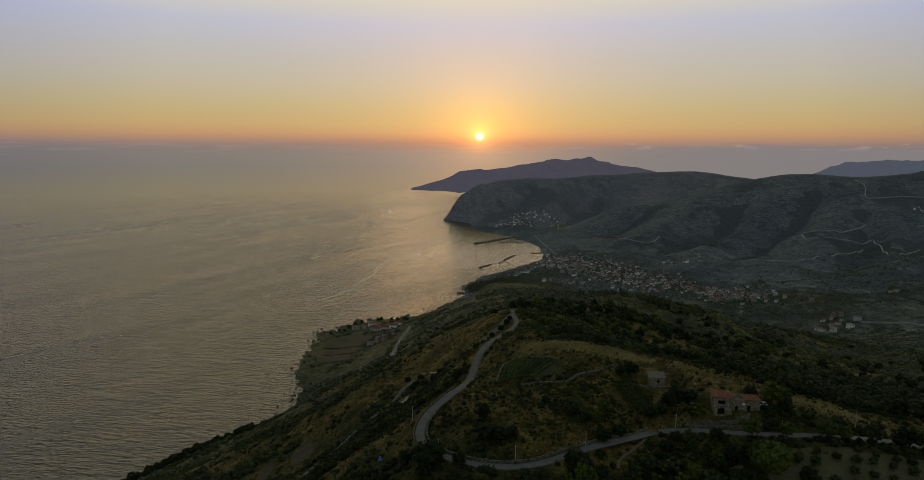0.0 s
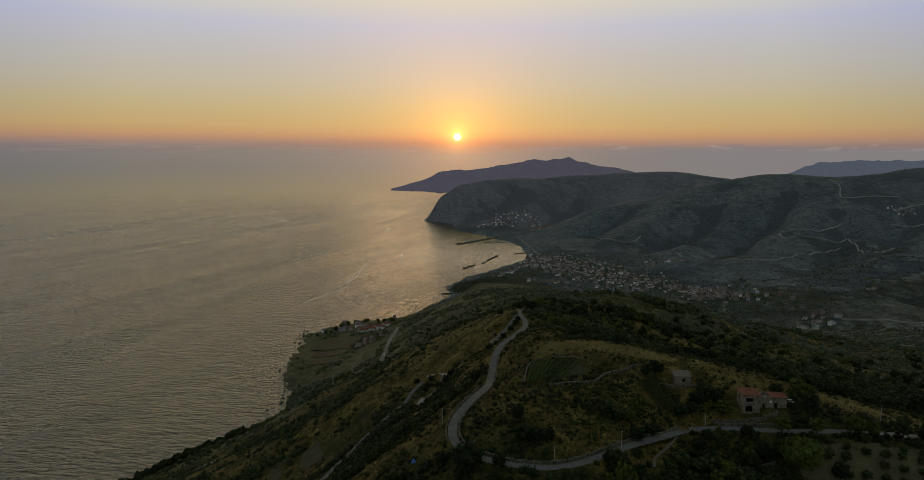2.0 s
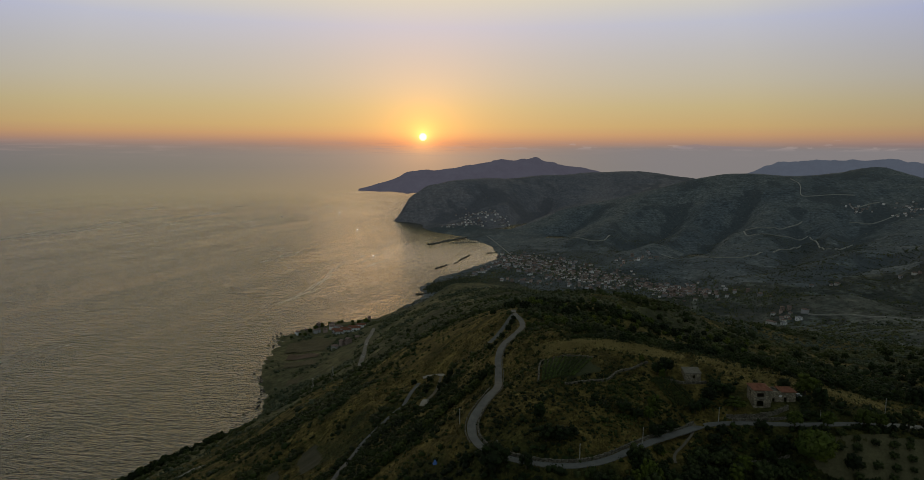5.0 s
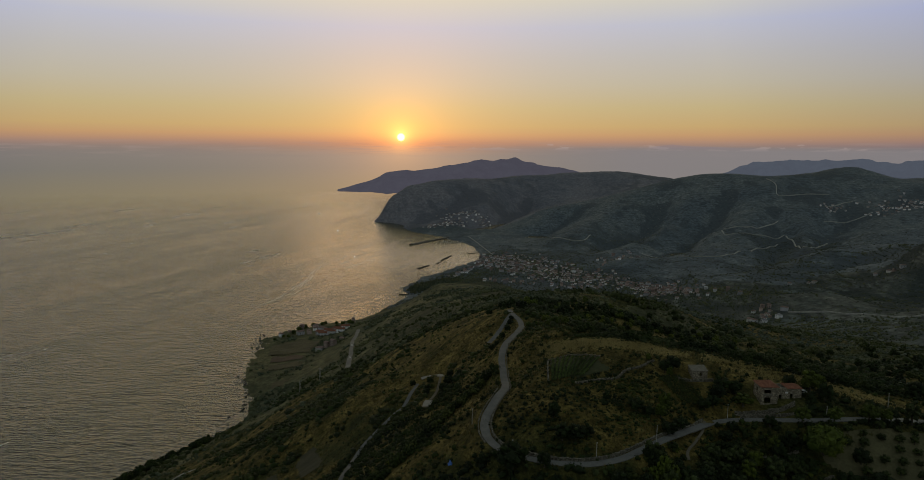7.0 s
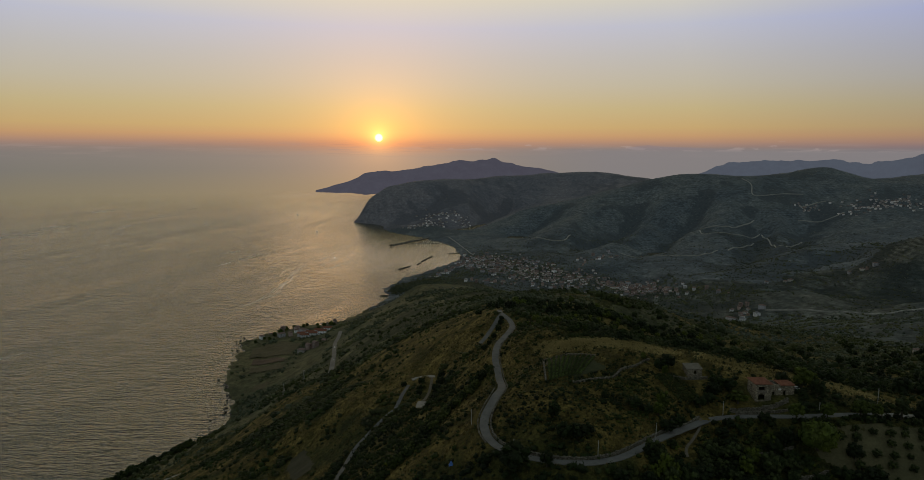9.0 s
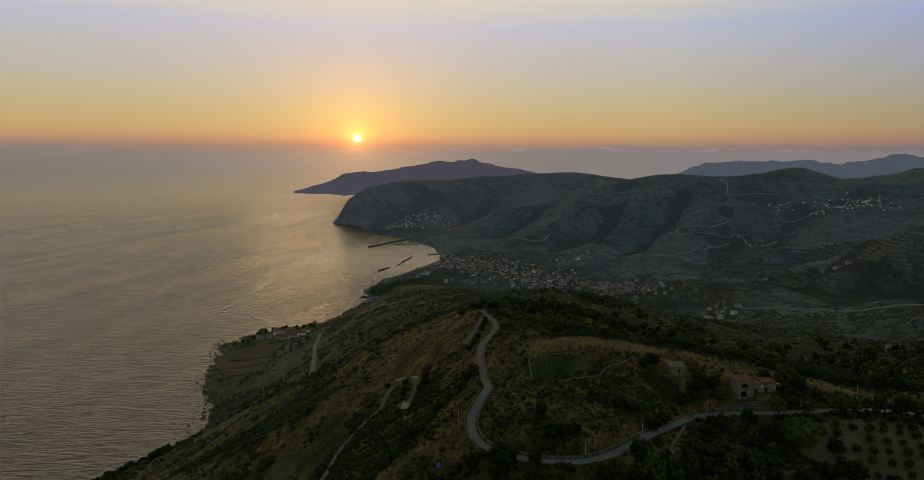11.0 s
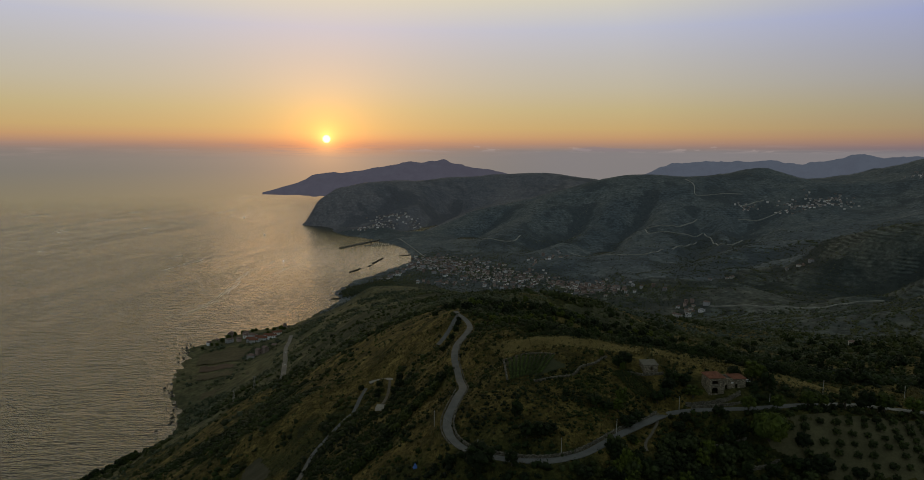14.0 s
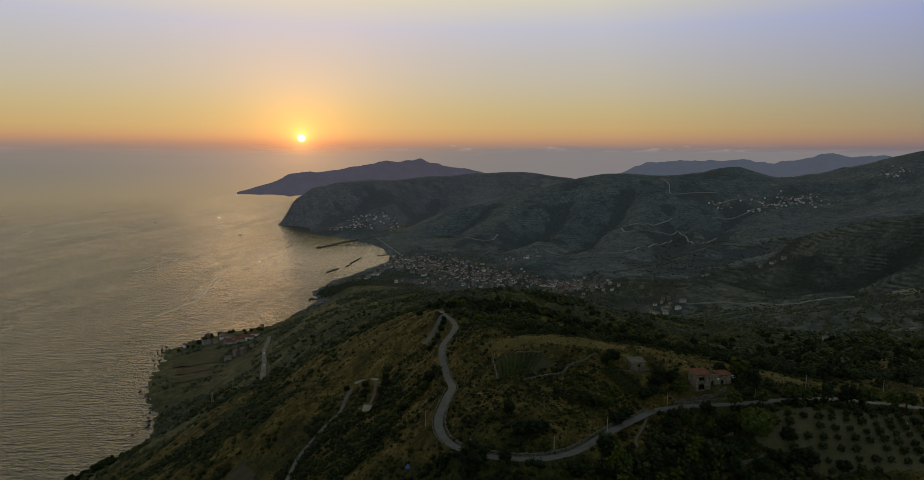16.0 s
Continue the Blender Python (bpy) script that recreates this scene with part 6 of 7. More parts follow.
# vineyards
def vineyard(label, rows, leaf, seed):
    """Rows given as pairs of plan points; each row has posts, wires' worth of leaf and stems."""
    g = np.random.default_rng(seed)
    t = thing("vineyard", label, "vineyard")
    for (ax, ay), (bx, by) in rows:
        n = max(2, int(math.hypot(bx - ax, by - ay) / 0.6))
        q = np.linspace(0, 1, n)
        x, y = ax + (bx - ax) * q, ay + (by - ay) * q
        z = height(x, y)
        lobes = [(x[k] + g.normal(0, 0.08), y[k] + g.normal(0, 0.08), z[k] + 0.5 + g.normal(0, 0.1), 0.42 * g.uniform(0.75, 1.25)) for k in range(n)]
        v, f = foliage(g, lobes, n * 16, 0.2)
        tagged(mesh_object("vine_hedge", v, f, leaf, t), kind="stuff")
        bm = bmesh.new()
        for k in range(0, n, 5):
            tube(bm, (x[k], y[k], z[k] - 0.2), (x[k], y[k], z[k] + 1.0), 0.03, 0.025, 5)
        tagged(part("posts", bm, BARK, t), kind="stuff")
    return t


VINE_LEAF = leaf_material("vine_leaves", (0.040, 0.062, 0.016), (0.062, 0.088, 0.022))
rows = []
for k in range(10):
    u = k / 9
    rows.append(((10.8 + 9.0 * u, 187.2 - 0.6 * u), (16.4 + 12.4 * u, 207.6 - 8.6 * u)))
vineyard("small fenced vineyard of green vine rows", rows, VINE_LEAF, 3)
rows = []
for k in range(9):
    u = k / 8
    rows.append(((44.0 + 6.5 * u, 187.0 + 0.6 * u), (46.6 + 7.0 * u, 175.4 - 0.6 * u)))
vineyard("sparse terraced vine rows on brown soil", rows, LEAF_OLIVE, 4)


# power line
def utility_pole(tall):
    p = thing("utility_pole", "thin pale grey utility pole standing beside the road", "pole", "poles along the road")
    bm = bmesh.new()
    tube(bm, (0, 0, -0.6), (0, 0, tall), 0.11, 0.07)
    part("post", bm, POLE_MAT, p)
    part("crossarm", boxes((-0.45, 0.45, -0.05, 0.05, tall - 0.35, tall - 0.25)), POLE_MAT, p)
    bm = bmesh.new()
    for x in (-0.4, 0.4):
        tube(bm, (x, 0, tall - 0.25), (x, 0, tall - 0.05), 0.05, 0.04, 6)
    part("insulators", bm, VOID, p)
    return p


POLES = [(-14.6, 177.5, 4.6), (-6.6, 159.4, 2.4), (12.2, 149.4, 4.5), (30.2, 155.9, 4.6), (57.4, 170.6, 4.2), (83.2, 164.6, 3.2), (104.6, 168.0, 4.8), (136.6, 169.2, 4.0), (165, 167, 4.4)]
tops = []
for x, y, tall in POLES:
    p = utility_pole(tall)
    p.matrix_basis = pose(x, y, ground_z(x, y), 0, 0, 60)
    tops.append(Vector((x, y, ground_z(x, y) + tall - 0.1)))
WIRE = two_tone("black_cable", (0.02, 0.02, 0.02), (0.03, 0.03, 0.03), 1.0)
for a, b in zip(tops, tops[1:]):
    bm = bmesh.new()
    along = (b - a).normalized()
    side = along.cross(Vector((0, 0, 1))).normalized()
    rise = side.cross(along)
    rings = []
    for k in range(13):
        u = k / 12
        c = a.lerp(b, u) - Vector((0, 0, 0.96 * u * (1 - u)))
        rings.append([bm.verts.new(c + 0.016 * (math.cos(q) * side + math.sin(q) * rise)) for q in (0.0, 1.5708, 3.1416, 4.7124)])
    for lo, hi in zip(rings, rings[1:]):
        for q in range(4):
            bm.faces.new((lo[q], lo[(q + 1) % 4], hi[(q + 1) % 4], hi[q]))
    bm.faces.new(rings[0][::-1])
    bm.faces.new(rings[-1])
    tagged(part("power_cable", bm, WIRE, None), "thin dark overhead cable sagging between poles", "cable", "cables of the power line")


def pylon():
    p = thing("pylon", "slender steel lattice pylon on the scrub slope", "pylon")
    bm = bmesh.new()
    for x in (-1, 1):
        for y in (-1, 1):
            tube(bm, (x * 1.0, y * 1.0, -0.5), (x * 0.25, y * 0.25, 12), 0.09, 0.06, 4)
    for k in range(7):
        z0, z1 = k * 1.7, k * 1.7 + 1.7
        r0, r1 = 1 - 0.0625 * z0, 1 - 0.0625 * z1
        for sx, sy, tx, ty in ((-1, -1, 1, -1), (1, -1, 1, 1), (1, 1, -1, 1), (-1, 1, -1, -1)):
            tube(bm, (sx * r0, sy * r0, z0), (tx * r1, ty * r1, z1), 0.05, 0.05, 4)
    part("lattice", bm, POLE_MAT, p)
    part("crossarm", boxes((-2.2, 2.2, -0.1, 0.1, 10.2, 10.35), (-1.7, 1.7, -0.1, 0.1, 11.6, 11.75)), POLE_MAT, p)
    return p


for x, y in ((-122, 640), (-104, 655)):
    pylon().matrix_basis = pose(x, y, ground_z(x, y), 0, 0, 20)


# car, tarp
CAR_WHITE = two_tone("white_car_paint", (0.55, 0.56, 0.57), (0.62, 0.63, 0.64), 0.5, rough=0.3, spec=0.5)
GLASS_DARK = two_tone("dark_glass", (0.015, 0.017, 0.02), (0.02, 0.022, 0.025), 1.0, rough=0.08, spec=0.6)
RUBBER = two_tone("black_rubber", (0.015, 0.015, 0.015), (0.025, 0.025, 0.025), 3.0)


def car():
    c = thing("car", "small white hatchback car parked on the hillside", "car")
    bm = bmesh.new()
    prof = [(-1.85, 0.3), (-1.9, 0.75), (-1.75, 0.95), (-0.95, 1.0), (1.75, 1.0), (1.9, 0.8), (1.9, 0.3)]
    sides = [[bm.verts.new((x, y, z)) for x, z in prof] for y in (-0.8, 0.8)]
    bm.faces.new(sides[0])
    bm.faces.new(sides[1][::-1])
    for k in range(len(prof)):
        j = (k + 1) % len(prof)
        bm.faces.new((sides[0][j], sides[0][k], sides[1][k], sides[1][j]))
    part("body", bm, CAR_WHITE, c)
    bm = bmesh.new()
    lo = [bm.verts.new(p) for p in ((-0.95, -0.76, 1.0), (1.65, -0.76, 1.0), (1.65, 0.76, 1.0), (-0.95, 0.76, 1.0))]
    hi = [bm.verts.new(p) for p in ((-0.3, -0.6, 1.42), (1.3, -0.6, 1.42), (1.3, 0.6, 1.42), (-0.3, 0.6, 1.42))]
    for k in range(4):
        bm.faces.new((lo[k], lo[(k + 1) % 4], hi[(k + 1) % 4], hi[k]))
    part("windows", bm, GLASS_DARK, c)
    part("car_roof", boxes((-0.32, 1.32, -0.62, 0.62, 1.41, 1.47)), CAR_WHITE, c)
    for x in (-1.2, 1.2):
        for y in (-0.8, 0.66):
            bm = bmesh.new()
            tube(bm, (x, y, 0.3), (x, y + 0.14, 0.3), 0.3, 0.3, 14)
            part("wheel", bm, RUBBER, c)
    return c


for x, y, turn in ((82.6, 175.0, 12), (-130.4, 338.9, 40)):
    car().matrix_basis = pose(x, y, ground_z(x, y) + 0.02, 0, 0, turn) @ Matrix.Scale(0.72, 4)
far_cars = ((-81, 832, 92), (-77.5, 724, 92))
for x, y, turn in far_cars:
    tagged(car(), "small white car on the coast road").matrix_basis = pose(x, y, ground_z(x, y) + 0.45, 0, 0, turn)


def tarp():
    t = thing("tarpaulin", "crumpled bright blue tarpaulin draped over a heap", "tarpaulin")
    g = random.Random(8)
    bm = bmesh.new()
    n = 9
    grid = [[bm.verts.new((0.16 * (i - 4) + g.uniform(-0.03, 0.03), 0.16 * (j - 4) + g.uniform(-0.03, 0.03), 1.3 * math.exp(-((i - 4) ** 2 + (j - 4) ** 2) / 9) + g.uniform(0, 0.1))) for j in range(n)] for i in range(n)]
    for i in range(n - 1):
        for j in range(n - 1):
            bm.faces.new((grid[i][j], grid[i + 1][j], grid[i + 1][j + 1], grid[i][j + 1]))
    part("sheet", bm, two_tone("blue_plastic", (0.05, 0.13, 0.42), (0.09, 0.20, 0.55), 2.0, rough=0.5), t)
    return t


tarp().matrix_basis = pose(-22.1, 164.4, ground_z(-22.1, 164.4) - 0.05)


def lean_to():
    """A small roadside shelter: four posts under a pale sheet roof, with a low back wall."""
    t = thing("shelter", "small roadside shelter with a pale sheet roof on posts", "shelter")
    for x in (-0.95, 0.95):
        for y in (-0.6, 0.6):
            bm = bmesh.new()
            tube(bm, (x, y, -0.4), (x, y, 1.5 + 0.12 * y), 0.05, 0.05, 6)
            part("post", bm, WOOD, t)
    bm = bmesh.new()
    v = [bm.verts.new((x, y, 1.5 + 0.2 * y + dz)) for dz in (0.0, 0.06) for x, y in ((-1.25, -0.85), (1.25, -0.85), (1.25, 0.85), (-1.25, 0.85))]
    for f in ((3, 2, 1, 0), (4, 5, 6, 7), (0, 1, 5, 4), (1, 2, 6, 5), (2, 3, 7, 6), (3, 0, 4, 7)):
        bm.faces.new([v[k] for k in f])
    part("roof", bm, POLE_MAT, t, "pale corrugated sheet roof")
    part("back_wall", boxes((-1.0, 1.0, 0.62, 0.74, -0.4, 0.9)), DRYSTONE, t, "low dry-stone back wall")
    return t


lean_to().matrix_basis = pose(98.2, 164.9, ground_z(98.2, 164.9), 0, 0, -6)


def lying_beam():
    """A long pale concrete post lying on the slope beside the grove."""
    t = thing("fallen_post", "long pale concrete post lying on bare soil", "post")
    bm = bmesh.new()
    a, b = (125.4, 150.4), (121.4, 146.0)
    tube(bm, (*a, ground_z(*a) + 0.22), (*b, ground_z(*b) + 0.16), 0.16, 0.11, 8)
    part("post", bm, POLE_MAT, t)
    return t


lying_beam()


# ---- town houses ----
ROOF_TOWN = tile_material("town_roof_tiles", (0.165, 0.118, 0.108), (0.290, 0.205, 0.182))
PANE = two_tone("dark_window_pane", (0.03, 0.035, 0.04), (0.05, 0.055, 0.06), 0.5, rough=0.2, spec=0.5)
PLASTERS = [two_tone(n, tuple(0.8 * v for v in c), c, 0.15, 1.5, vary=0.5) for n, c in (("white_plaster", (0.86, 0.86, 0.90)), ("cream_plaster", (0.62, 0.60, 0.58)), ("pink_plaster", (0.42, 0.33, 0.30)), ("grey_plaster", (0.46, 0.46, 0.50)), ("ochre_plaster", (0.30, 0.25, 0.18)))]


def town_house(wide, deep, storeys, plaster, roof, label, flat=False, tiles=None):
    """A plastered house with rows of windows, a door and a tiled roof; it stands at the origin."""
    h = thing("house", label, "house")
    tall = 3.0 * storeys
    part("wall", boxes((-wide / 2, wide / 2, -deep / 2, deep / 2, -3.0, tall)), plaster, h)
    bm = bmesh.new()
    if flat:
        box(bm, -wide / 2 - 0.25, wide / 2 + 0.25, -deep / 2 - 0.25, deep / 2 + 0.25, tall, tall + 0.35)
        box(bm, -wide / 4, wide / 4, -deep / 5, deep / 5, tall + 0.35, tall + 1.9)
        part("roof", bm, PLASTERS[3], h, "flat concrete roof with a stair head")
    else:
        hip_roof(bm, -wide / 2, wide / 2, -deep / 2, deep / 2, tall, 0.24 * deep, 0.5, 0.02 if roof else deep / 2)
        part("roof", bm, tiles or ROOF_TOWN, h, "weathered clay tile roof")
    per = max(2, int(wide / 3.2))
    for s in range(storeys):
        for k in range(per):
            x, z = -wide / 2 + wide * (k + 0.5) / per, 3.0 * s + 1.0
            lo = z - 0.95 if s == 0 and k == per // 2 else z
            part("door" if lo < z else "window", boxes((x - 0.5, x + 0.5, -deep / 2 - 0.06, -deep / 2 + 0.1, lo, z + 1.35)), PANE, h)
    for s in range(storeys):
        part("window", boxes((-wide / 2 - 0.06, -wide / 2 + 0.1, -0.5, 0.5, 3.0 * s + 1.0, 3.0 * s + 2.3)), PANE, h)
    return h


PROTOS = [
    town_house(9, 8, 2, PLASTERS[0], True, "white plastered two-storey town house with a tiled roof"),
    town_house(12, 9, 2, PLASTERS[1], False, "cream plastered two-storey house with a hipped tile roof"),
    town_house(8, 8, 3, PLASTERS[2], True, "pinkish three-storey town house with a tiled roof"),
    town_house(14, 9, 3, PLASTERS[3], False, "grey plastered apartment house with a tiled roof"),
    town_house(8, 7, 1, PLASTERS[4], True, "low ochre house with a gabled tile roof"),
    town_house(11, 9, 2, PLASTERS[0], False, "white plastered house with a flat concrete roof", True),
]
hg = np.random.default_rng(9)
placed = []


def joined_houses(label, group_line, count, spread, seed, low=1.5, size=1.0):
    """A distant cluster of plastered houses as one object, with a wall mesh and a roof mesh."""
    g = np.random.default_rng(seed)
    line = spline(group_line, 6)
    walls, roofs, spots, tries = bmesh.new(), bmesh.new(), [], 0
    while len(spots) < count and tries < 40 * count:
        tries += 1
        x, y = line[int(g.integers(len(line)))] + g.normal(0, spread, 2)
        z = ground_z(x, y)
        if z < low or any((x - a) ** 2 + (y - b) ** 2 < 90 * size * size for a, b in spots):
            continue
        spots.append((x, y))
        w, d, t = size * g.uniform(5, 11), size * g.uniform(5, 8), size * g.choice((2.8, 4.8, 5.4, 6.8))
        m = pose(x, y, z, 0, 0, g.uniform(0, 180))
        before = len(walls.verts)
        box(walls, -w / 2, w / 2, -d / 2, d / 2, -3.5, t)
        walls.verts.ensure_lookup_table()
        for v in walls.verts[before:]:
            v.co = m @ v.co
        before = len(roofs.verts)
        hip_roof(roofs, -w / 2, w / 2, -d / 2, d / 2, t, 0.2 * d, 0.4, g.choice((0.02, d / 2)))
        roofs.verts.ensure_lookup_table()
        for v in roofs.verts[before:]:
            v.co = m @ v.co
    t = tagged(new("far_houses"), label, "houses", kind="stuff")
    tagged(part("walls", walls, FAR_PLASTER, t), kind="stuff")
    tagged(part("roofs", roofs, ROOF_TOWN, t), kind="stuff")
    return t


FAR_PLASTER = two_tone("mixed_plaster", (0.42, 0.40, 0.41), (0.90, 0.87, 0.88), 0.06, 0.2, vary=0.6, island=True)


def settle(count, line, spread, group, sizes=(0.5, 0.8), low=1.2, gap=9.0, turn=None):
    """Houses scattered beside a plan line, none on another."""
    line = spline(line, 6)
    tries = done = 0
    while done < count and tries < count * 40:
        tries += 1
        k = int(hg.integers(len(line)))
        x, y = line[k] + hg.normal(0, spread, 2)
        if any((x - a) ** 2 + (y - b) ** 2 < gap * gap for a, b in placed):
            continue
        z = ground_z(x, y)
        if z < low:
            continue
        placed.append((x, y))
        d = line[min(k + 1, len(line) - 1)] - line[max(k - 1, 0)]
        a = math.degrees(math.atan2(d[1], d[0])) if turn is None else turn
        h = put(PROTOS[int(hg.choice(6, p=(0.18, 0.22, 0.2, 0.2, 0.1, 0.1)))], x, y, hg.uniform(*sizes), a + hg.choice((0, 90, 180, 270)) + hg.normal(0, 12), hg.uniform(0.85, 1.1), 0.3, z)
        tagged(h, group=group)
        done += 1


settle(52, [(246, 1800), (262, 1700), (290, 1620), (300, 1540), (330, 1470)], 24, "houses of the seaside town", gap=8.5)
settle(54, [(330, 1640), (370, 1560), (400, 1480), (420, 1400), (440, 1340)], 28, "houses of the seaside town", gap=9)
settle(30, [(190, 1640), (235, 1560), (270, 1470), (300, 1400)], 20, "houses of the seaside town", gap=9)
settle(22, [(120, 1490), (160, 1560), (205, 1640), (240, 1720)], 10, "houses of the seaside town", gap=8)
settle(46, [(474, 1318), (528, 1306), (500, 1250), (486, 1205), (526, 1186)], 17, "houses of the eastern quarter", gap=8.5)
settle(10, [(505, 1140), (545, 1115), (600, 1090)], 22, "houses of the eastern quarter", gap=10)
settle(20, [(470, 1470), (527, 1551), (560, 1600), (595, 1640)], 22, "houses on the slope above town", gap=10)
settle(26, [(170, 1395), (240, 1375), (320, 1345), (398, 1312)], 12, "houses of the seaside town", gap=8)
settle(14, [(512, 925), (520, 908), (554, 950)], 10, "farm buildings in the valley", gap=9)
settle(4, [(860, 1085), (880, 1080)], 12, "farmhouses on the terraced spur", gap=10)
settle(3, [(748, 1169), (768, 1119)], 18, "farmhouses on the terraced spur", gap=10)
settle(1, [(350, 425), (362, 418)], 6, "farm sheds in the wooded valley", (0.4, 0.45), gap=9)
settle(2, [(534, 503), (540, 500)], 5, "farm sheds in the wooded valley", (0.45, 0.5), gap=9)
settle(9, [(-185, 1062), (-160, 1075), (-135, 1050)], 9, "houses of the shore hamlet", (0.75, 0.95), gap=8)
settle(5, [(-122, 925), (-110, 940)], 6, "houses of the shore hamlet", (0.8, 1.0), gap=9)
joined_houses("scattered pale houses between the town and the valley", [(470, 1325), (532, 1310), (505, 1250), (484, 1195), (530, 1184)], 130, 20, 57, size=0.55)
joined_houses("cluster of pale houses under the headland by the harbour", [(100, 2391), (143, 2408), (211, 2442), (240, 2520)], 60, 24, 51, size=0.75)
joined_houses("pale hillside houses above the harbour", [(200, 2625), (269, 2587), (324, 2566), (359, 2483)], 60, 22, 52, size=0.75)
joined_houses("pale houses of a hilltop village with tiled roofs", [(1452, 1842), (1500, 1850), (1547, 1850), (1620, 1860), (1700, 1840)], 90, 32, 53, size=0.78)
joined_houses("pale outlying houses along the hill lane", [(1340, 1920), (1390, 1930)], 16, 18, 54, size=0.78)
joined_houses("pale houses high on the eastern hill", [(1930, 1790), (1980, 1830), (2020, 1905)], 24, 20, 55, size=0.78)
joined_houses("crowded pale houses of the seaside town centre", [(250, 1760), (275, 1680), (300, 1600), (330, 1540), (360, 1480), (400, 1400), (425, 1360)], 400, 40, 56, size=0.56)
ROW = town_house(16, 9, 2, PLASTERS[0], True, "long white terraced holiday row with red tile roofs", tiles=TILES)
for k in range(4):
    tagged(put(ROW, -140 + 13.2 * k, 1034 - 0.6 * k, 0.82, -3, 1.15, 0.3), group="holiday rows by the shore")
for k in range(3):
    tagged(put(ROW, -134 + 13.2 * k, 1019 - 0.6 * k, 0.82, -3, 1.1, 0.3), group="holiday rows by the shore")
tower = put(PROTOS[2], -92, 1108, 0.6, 15, 1.4, 0.3)
tagged(tower, "tall old stone tower house above the shore")
for proto in (*PROTOS, ROW):
    for o in (*proto.children_recursive, proto):
        bpy.data.objects.remove(o)


# ---- harbour and shore ----
ROCK = two_tone("wet_dark_rock", (0.022, 0.021, 0.020), (0.055, 0.052, 0.048), 0.3, 2.0, 0.8, 0.08, vary=0.2)
QUAY = two_tone("harbour_concrete", (0.15, 0.145, 0.135), (0.24, 0.23, 0.21), 0.15, 1.5, 0.9)


def breakwater(name, label, pts, half, top, mat, seed, rubble=True):
    """A mole along a plan line, rough with boulders on its flanks."""
    g = np.random.default_rng(seed)
    line = spline(pts, 3.0)
    tan = np.gradient(line, axis=0)
    nor = np.stack([-tan[:, 1], tan[:, 0]], -1) / np.linalg.norm(tan, axis=1)[:, None]
    rows = []
    for u, z in ((-1.5, -3), (-1.0, 0.6), (-0.6, 1.0), (0.6, 1.0), (1.0, 0.6), (1.5, -3)):
        xy = line + nor * (half * u)
        rows.append(np.c_[xy, np.full(len(line), z * top if z > 0 else z)])
    v = np.array(rows)
    n, k = v.shape[:2]
    i, j = np.meshgrid(np.arange(n - 1), np.arange(k - 1), indexing="ij")
    f = np.stack([i * k + j, i * k + j + 1, (i + 1) * k + j + 1, (i + 1) * k + j], -1).reshape(-1, 4)[:, ::-1]
    t = thing(name, label, name.replace("_", " "))
    mesh_object("core", v.reshape(-1, 3), f, mat, t)
    if rubble:
        vs, fs = [], []
        for q in range(len(line) * 3):
            c = line[q % len(line)] + nor[q % len(line)] * half * g.choice((-1, 1)) * g.uniform(0.7, 1.35)
            r = g.uniform(0.8, 1.7)
            vs.append(ICO_V * r * g.uniform(0.7, 1.2, (12, 1)) + (*c, g.uniform(0, top)))
            fs.append(ICO_F + 12 * q)
        tagged(mesh_object("boulders", np.vstack(vs), np.vstack(fs), ROCK, t), kind="stuff")
    return t


breakwater("breakwater", "long dark boulder breakwater curving round the harbour", [(42, 2040), (68, 2066), (128, 2141), (175, 2200), (200, 2225)], 5, 3.0, QUAY, 1)
breakwater("pier", "narrow concrete pier with moored boats", [(116, 2072), (160, 2074), (215, 2078)], 2.4, 1.6, QUAY, 2, False)
breakwater("pier", "narrow concrete pier with moored boats", [(150, 2108), (180, 2112), (216, 2118)], 2.0, 1.4, QUAY, 3, False)
breakwater("pier", "narrow concrete pier with moored boats", [(168, 2150), (190, 2152), (206, 2156)], 2.0, 1.4, QUAY, 8, False)
breakwater("breakwater", "low offshore boulder reef in the bay", [(46, 1628), (60, 1652), (76, 1674)], 1.9, 1.0, ROCK, 4)
breakwater("breakwater", "low offshore boulder reef in the bay", [(98, 1699), (106, 1716)], 1.8, 0.9, ROCK, 5)
breakwater("breakwater", "low offshore boulder reef in the bay", [(112, 1740), (128, 1780), (148, 1822)], 1.7, 0.9, ROCK, 6)
breakwater("jetty", "short dark stone jetty at the river mouth", [(24, 1338), (8, 1338), (-8, 1341)], 2.0, 1.3, ROCK, 7)
breakwater("jetty", "short dark stone jetty on the town beach", [(232, 1868), (214, 1862), (200, 1862)], 1.6, 1.2, ROCK, 9)

HULL = two_tone("white_boat_hull", (0.55, 0.55, 0.54), (0.68, 0.68, 0.66), 0.6, rough=0.4, vary=0.3)


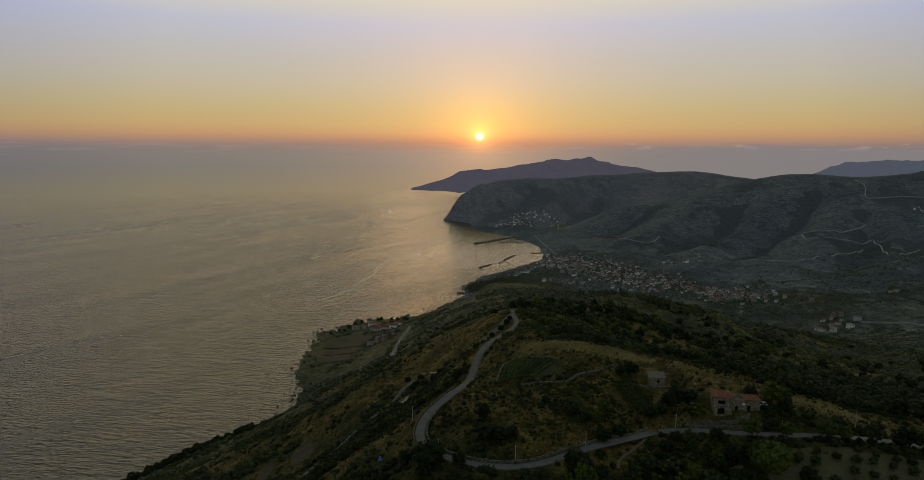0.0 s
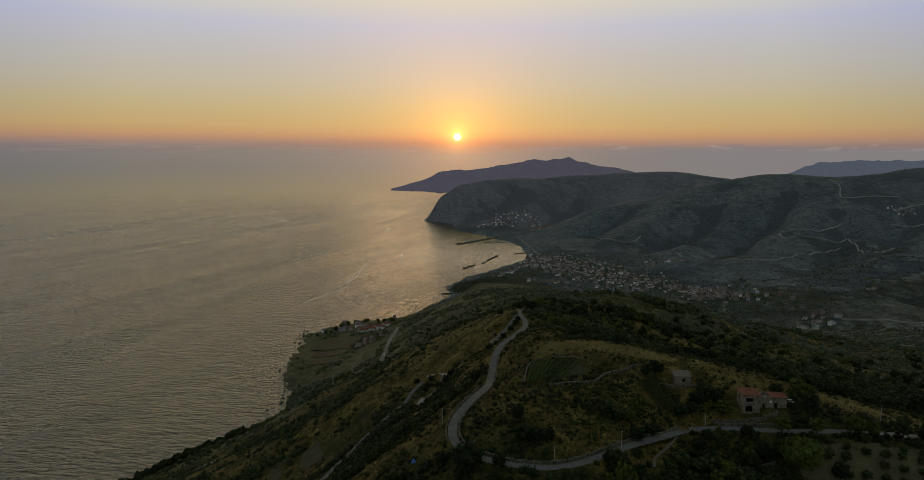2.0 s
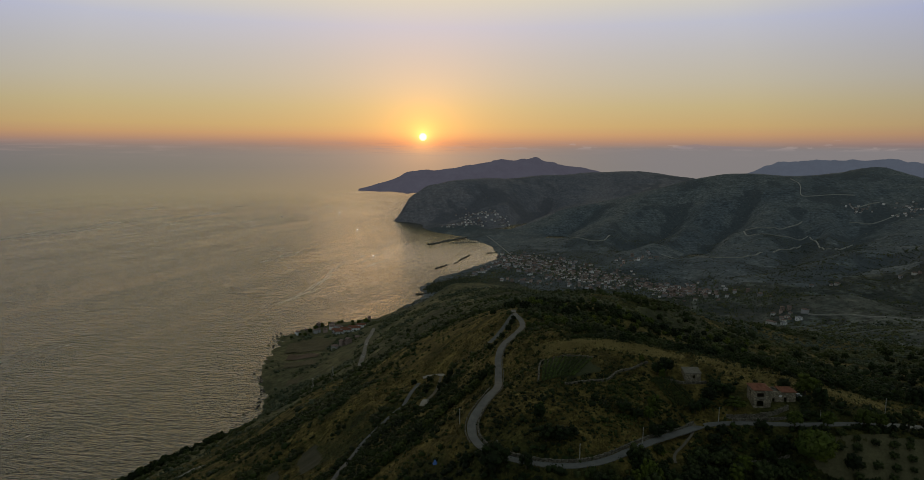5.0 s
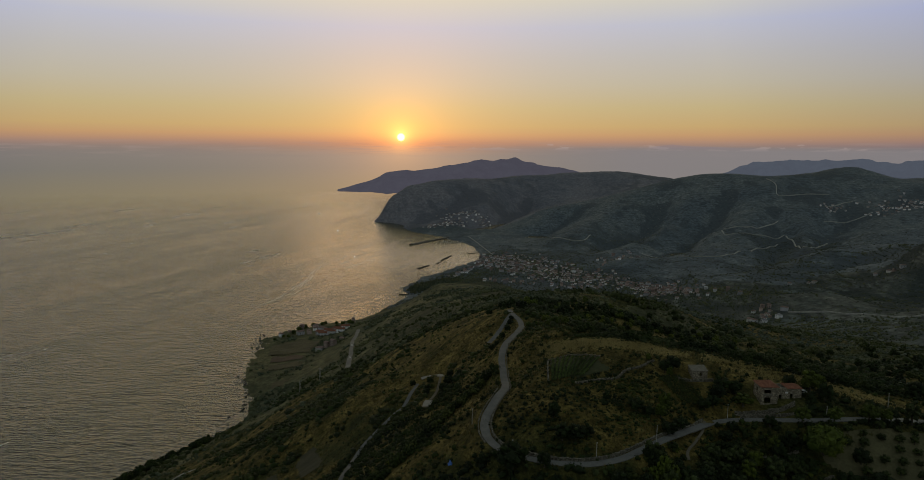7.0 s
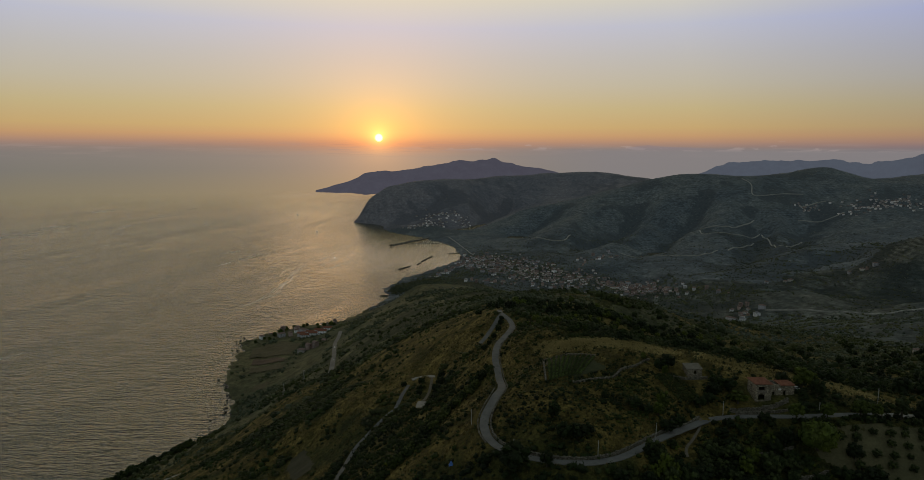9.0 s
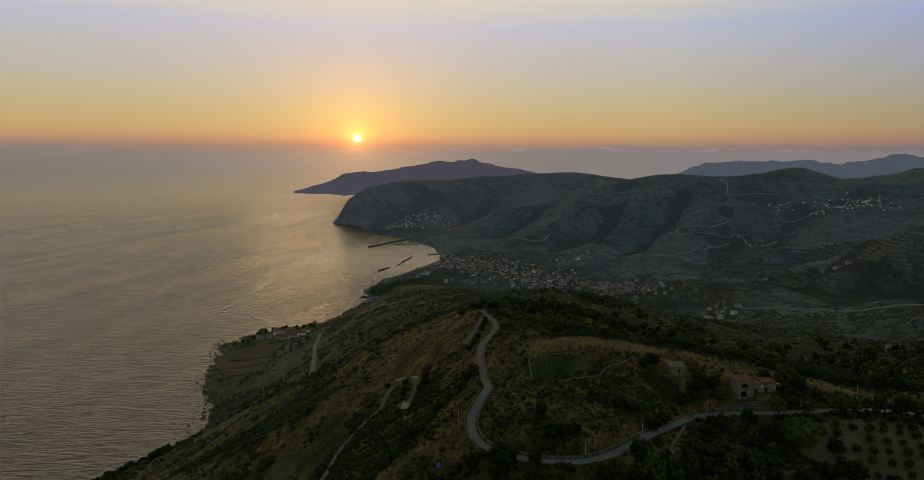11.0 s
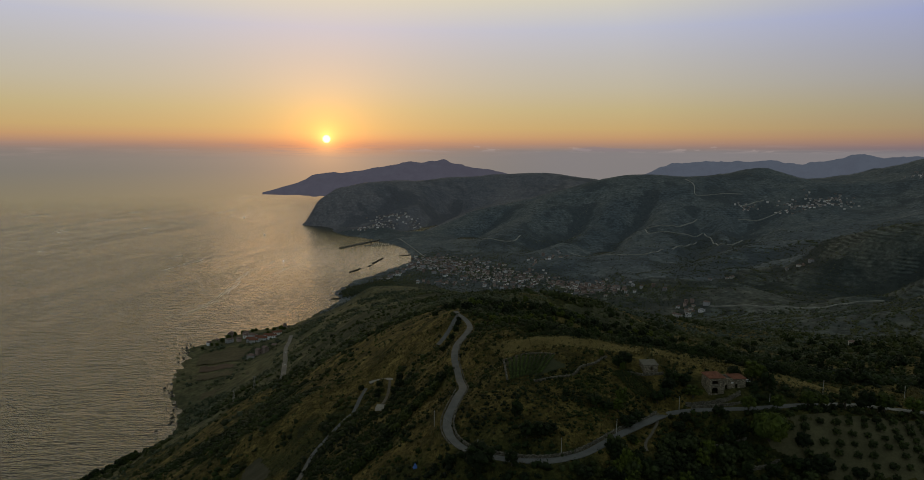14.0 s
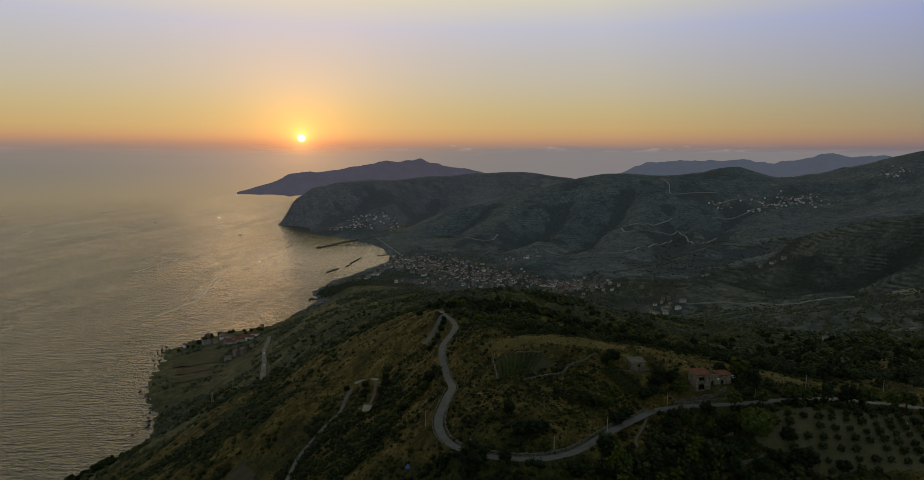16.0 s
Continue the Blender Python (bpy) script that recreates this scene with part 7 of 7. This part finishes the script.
def boat():
    b = thing("boat", "small white motor boat moored at the harbour pier", "boat", "boats in the harbour")
    bm = bmesh.new()
    plan = [(-3, 0.9), (0, 1.15), (2, 0.8), (3.4, 0.0)]
    rings = [[bm.verts.new((x * s, y * s, z)) for x, y in plan + [(x, -y) for x, y in plan[-2::-1]]] for s, z in ((0.82, -0.4), (1.0, 0.85))]
    n = len(rings[0])
    for k in range(n):
        bm.faces.new((rings[0][k], rings[0][(k + 1) % n], rings[1][(k + 1) % n], rings[1][k]))
    bm.faces.new(rings[1])
    part("hull", bm, HULL, b)
    part("cabin", boxes((-1.0, 1.0, -0.65, 0.65, 0.85, 1.75)), HULL, b)
    part("windscreen", boxes((1.0, 1.08, -0.6, 0.6, 1.0, 1.7)), PANE, b)
    return b


proto = boat()
bg2 = np.random.default_rng(14)
for x0, x1, y in ((118, 210, 2067), (122, 212, 2080), (152, 214, 2104), (152, 214, 2118), (170, 204, 2146), (170, 204, 2160)):
    for x in np.arange(x0, x1, 6.5):
        if bg2.uniform() < 0.72:
            copy_thing(proto, pose(x, y + bg2.normal(0, 0.5), 0.1, 0, 0, 90 * bg2.choice((1, -1)) + bg2.normal(0, 5)) @ Matrix.Scale(bg2.uniform(0.7, 1.25), 4))
for x, y, turn, size in ((-205, 2420, 150, 1.2), (-330, 3050, 20, 1.3), (-560, 2900, 10, 1.2), (-120, 1830, 70, 0.9)):
    b = copy_thing(proto, pose(x, y, 0.1, 0, 0, turn) @ Matrix.Scale(size, 4))
    tagged(b, "small white boat out on the open sea", group="boats at sea")
for o in (*proto.children_recursive, proto):
    bpy.data.objects.remove(o)


def rock(seed):
    g = np.random.default_rng(seed)
    v = ICO_V * (1 + 0.4 * g.uniform(-1, 1, (12, 1))) * (1, 1, 0.7)
    return tagged(mesh_object("rock", v, ICO_F, ROCK), "dark jagged sea rock standing out of the water", "rock", "rocks off the shore")


ROCKS = [rock(k) for k in range(4)]
rg = np.random.default_rng(15)
for cx, cy, n, sp in ((-236, 1056, 8, 5), (-233, 1028, 12, 6), (-228, 990, 6, 5), (-222, 870, 10, 7), (-216, 838, 12, 6), (-206, 795, 10, 6), (-203, 760, 8, 6), (-212, 720, 6, 8), (-60, 1215, 6, 8), (-52, 2760, 6, 12)):
    for _ in range(n):
        x, y = cx + rg.normal(0, sp * 0.8), cy + rg.normal(0, sp * 1.6)
        copy_thing(ROCKS[int(rg.integers(4))], pose(x, y, rg.uniform(-0.2, 0.4), 0, 0, rg.uniform(0, 360)) @ Matrix.Diagonal((rg.uniform(0.8, 2.6), rg.uniform(0.8, 2.6), rg.uniform(0.4, 1.2), 1)))
for o in ROCKS:
    bpy.data.objects.remove(o)


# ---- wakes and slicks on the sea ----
# pale base colour stands in for the sky's sheen on smoother water
SLICK = two_tone("pale_sheen_slick", (0.19, 0.165, 0.105), (0.30, 0.26, 0.17), 0.03, 0.3, rough=0.2, spec=0.5)


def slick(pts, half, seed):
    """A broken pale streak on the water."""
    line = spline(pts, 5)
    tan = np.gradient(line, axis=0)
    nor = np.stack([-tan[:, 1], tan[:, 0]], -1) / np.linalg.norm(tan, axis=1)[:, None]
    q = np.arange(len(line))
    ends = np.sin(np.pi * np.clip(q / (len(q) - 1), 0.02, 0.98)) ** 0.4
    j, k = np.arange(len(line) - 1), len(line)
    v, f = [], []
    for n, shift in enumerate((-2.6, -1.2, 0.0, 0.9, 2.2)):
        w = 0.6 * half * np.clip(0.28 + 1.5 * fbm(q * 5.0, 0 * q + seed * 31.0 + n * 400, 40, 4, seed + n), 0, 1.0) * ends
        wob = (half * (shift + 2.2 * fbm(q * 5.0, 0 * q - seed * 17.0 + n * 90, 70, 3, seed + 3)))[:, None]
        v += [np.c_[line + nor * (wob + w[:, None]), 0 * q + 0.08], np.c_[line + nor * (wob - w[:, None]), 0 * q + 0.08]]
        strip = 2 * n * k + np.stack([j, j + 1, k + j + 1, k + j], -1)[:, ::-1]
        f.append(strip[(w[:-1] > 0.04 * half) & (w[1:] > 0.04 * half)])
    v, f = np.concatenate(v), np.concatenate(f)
    return tagged(mesh_object("slick", v, f, SLICK), "pale slick on the calm sea, its sky sheen put into the colour", "foam", kind="structure")


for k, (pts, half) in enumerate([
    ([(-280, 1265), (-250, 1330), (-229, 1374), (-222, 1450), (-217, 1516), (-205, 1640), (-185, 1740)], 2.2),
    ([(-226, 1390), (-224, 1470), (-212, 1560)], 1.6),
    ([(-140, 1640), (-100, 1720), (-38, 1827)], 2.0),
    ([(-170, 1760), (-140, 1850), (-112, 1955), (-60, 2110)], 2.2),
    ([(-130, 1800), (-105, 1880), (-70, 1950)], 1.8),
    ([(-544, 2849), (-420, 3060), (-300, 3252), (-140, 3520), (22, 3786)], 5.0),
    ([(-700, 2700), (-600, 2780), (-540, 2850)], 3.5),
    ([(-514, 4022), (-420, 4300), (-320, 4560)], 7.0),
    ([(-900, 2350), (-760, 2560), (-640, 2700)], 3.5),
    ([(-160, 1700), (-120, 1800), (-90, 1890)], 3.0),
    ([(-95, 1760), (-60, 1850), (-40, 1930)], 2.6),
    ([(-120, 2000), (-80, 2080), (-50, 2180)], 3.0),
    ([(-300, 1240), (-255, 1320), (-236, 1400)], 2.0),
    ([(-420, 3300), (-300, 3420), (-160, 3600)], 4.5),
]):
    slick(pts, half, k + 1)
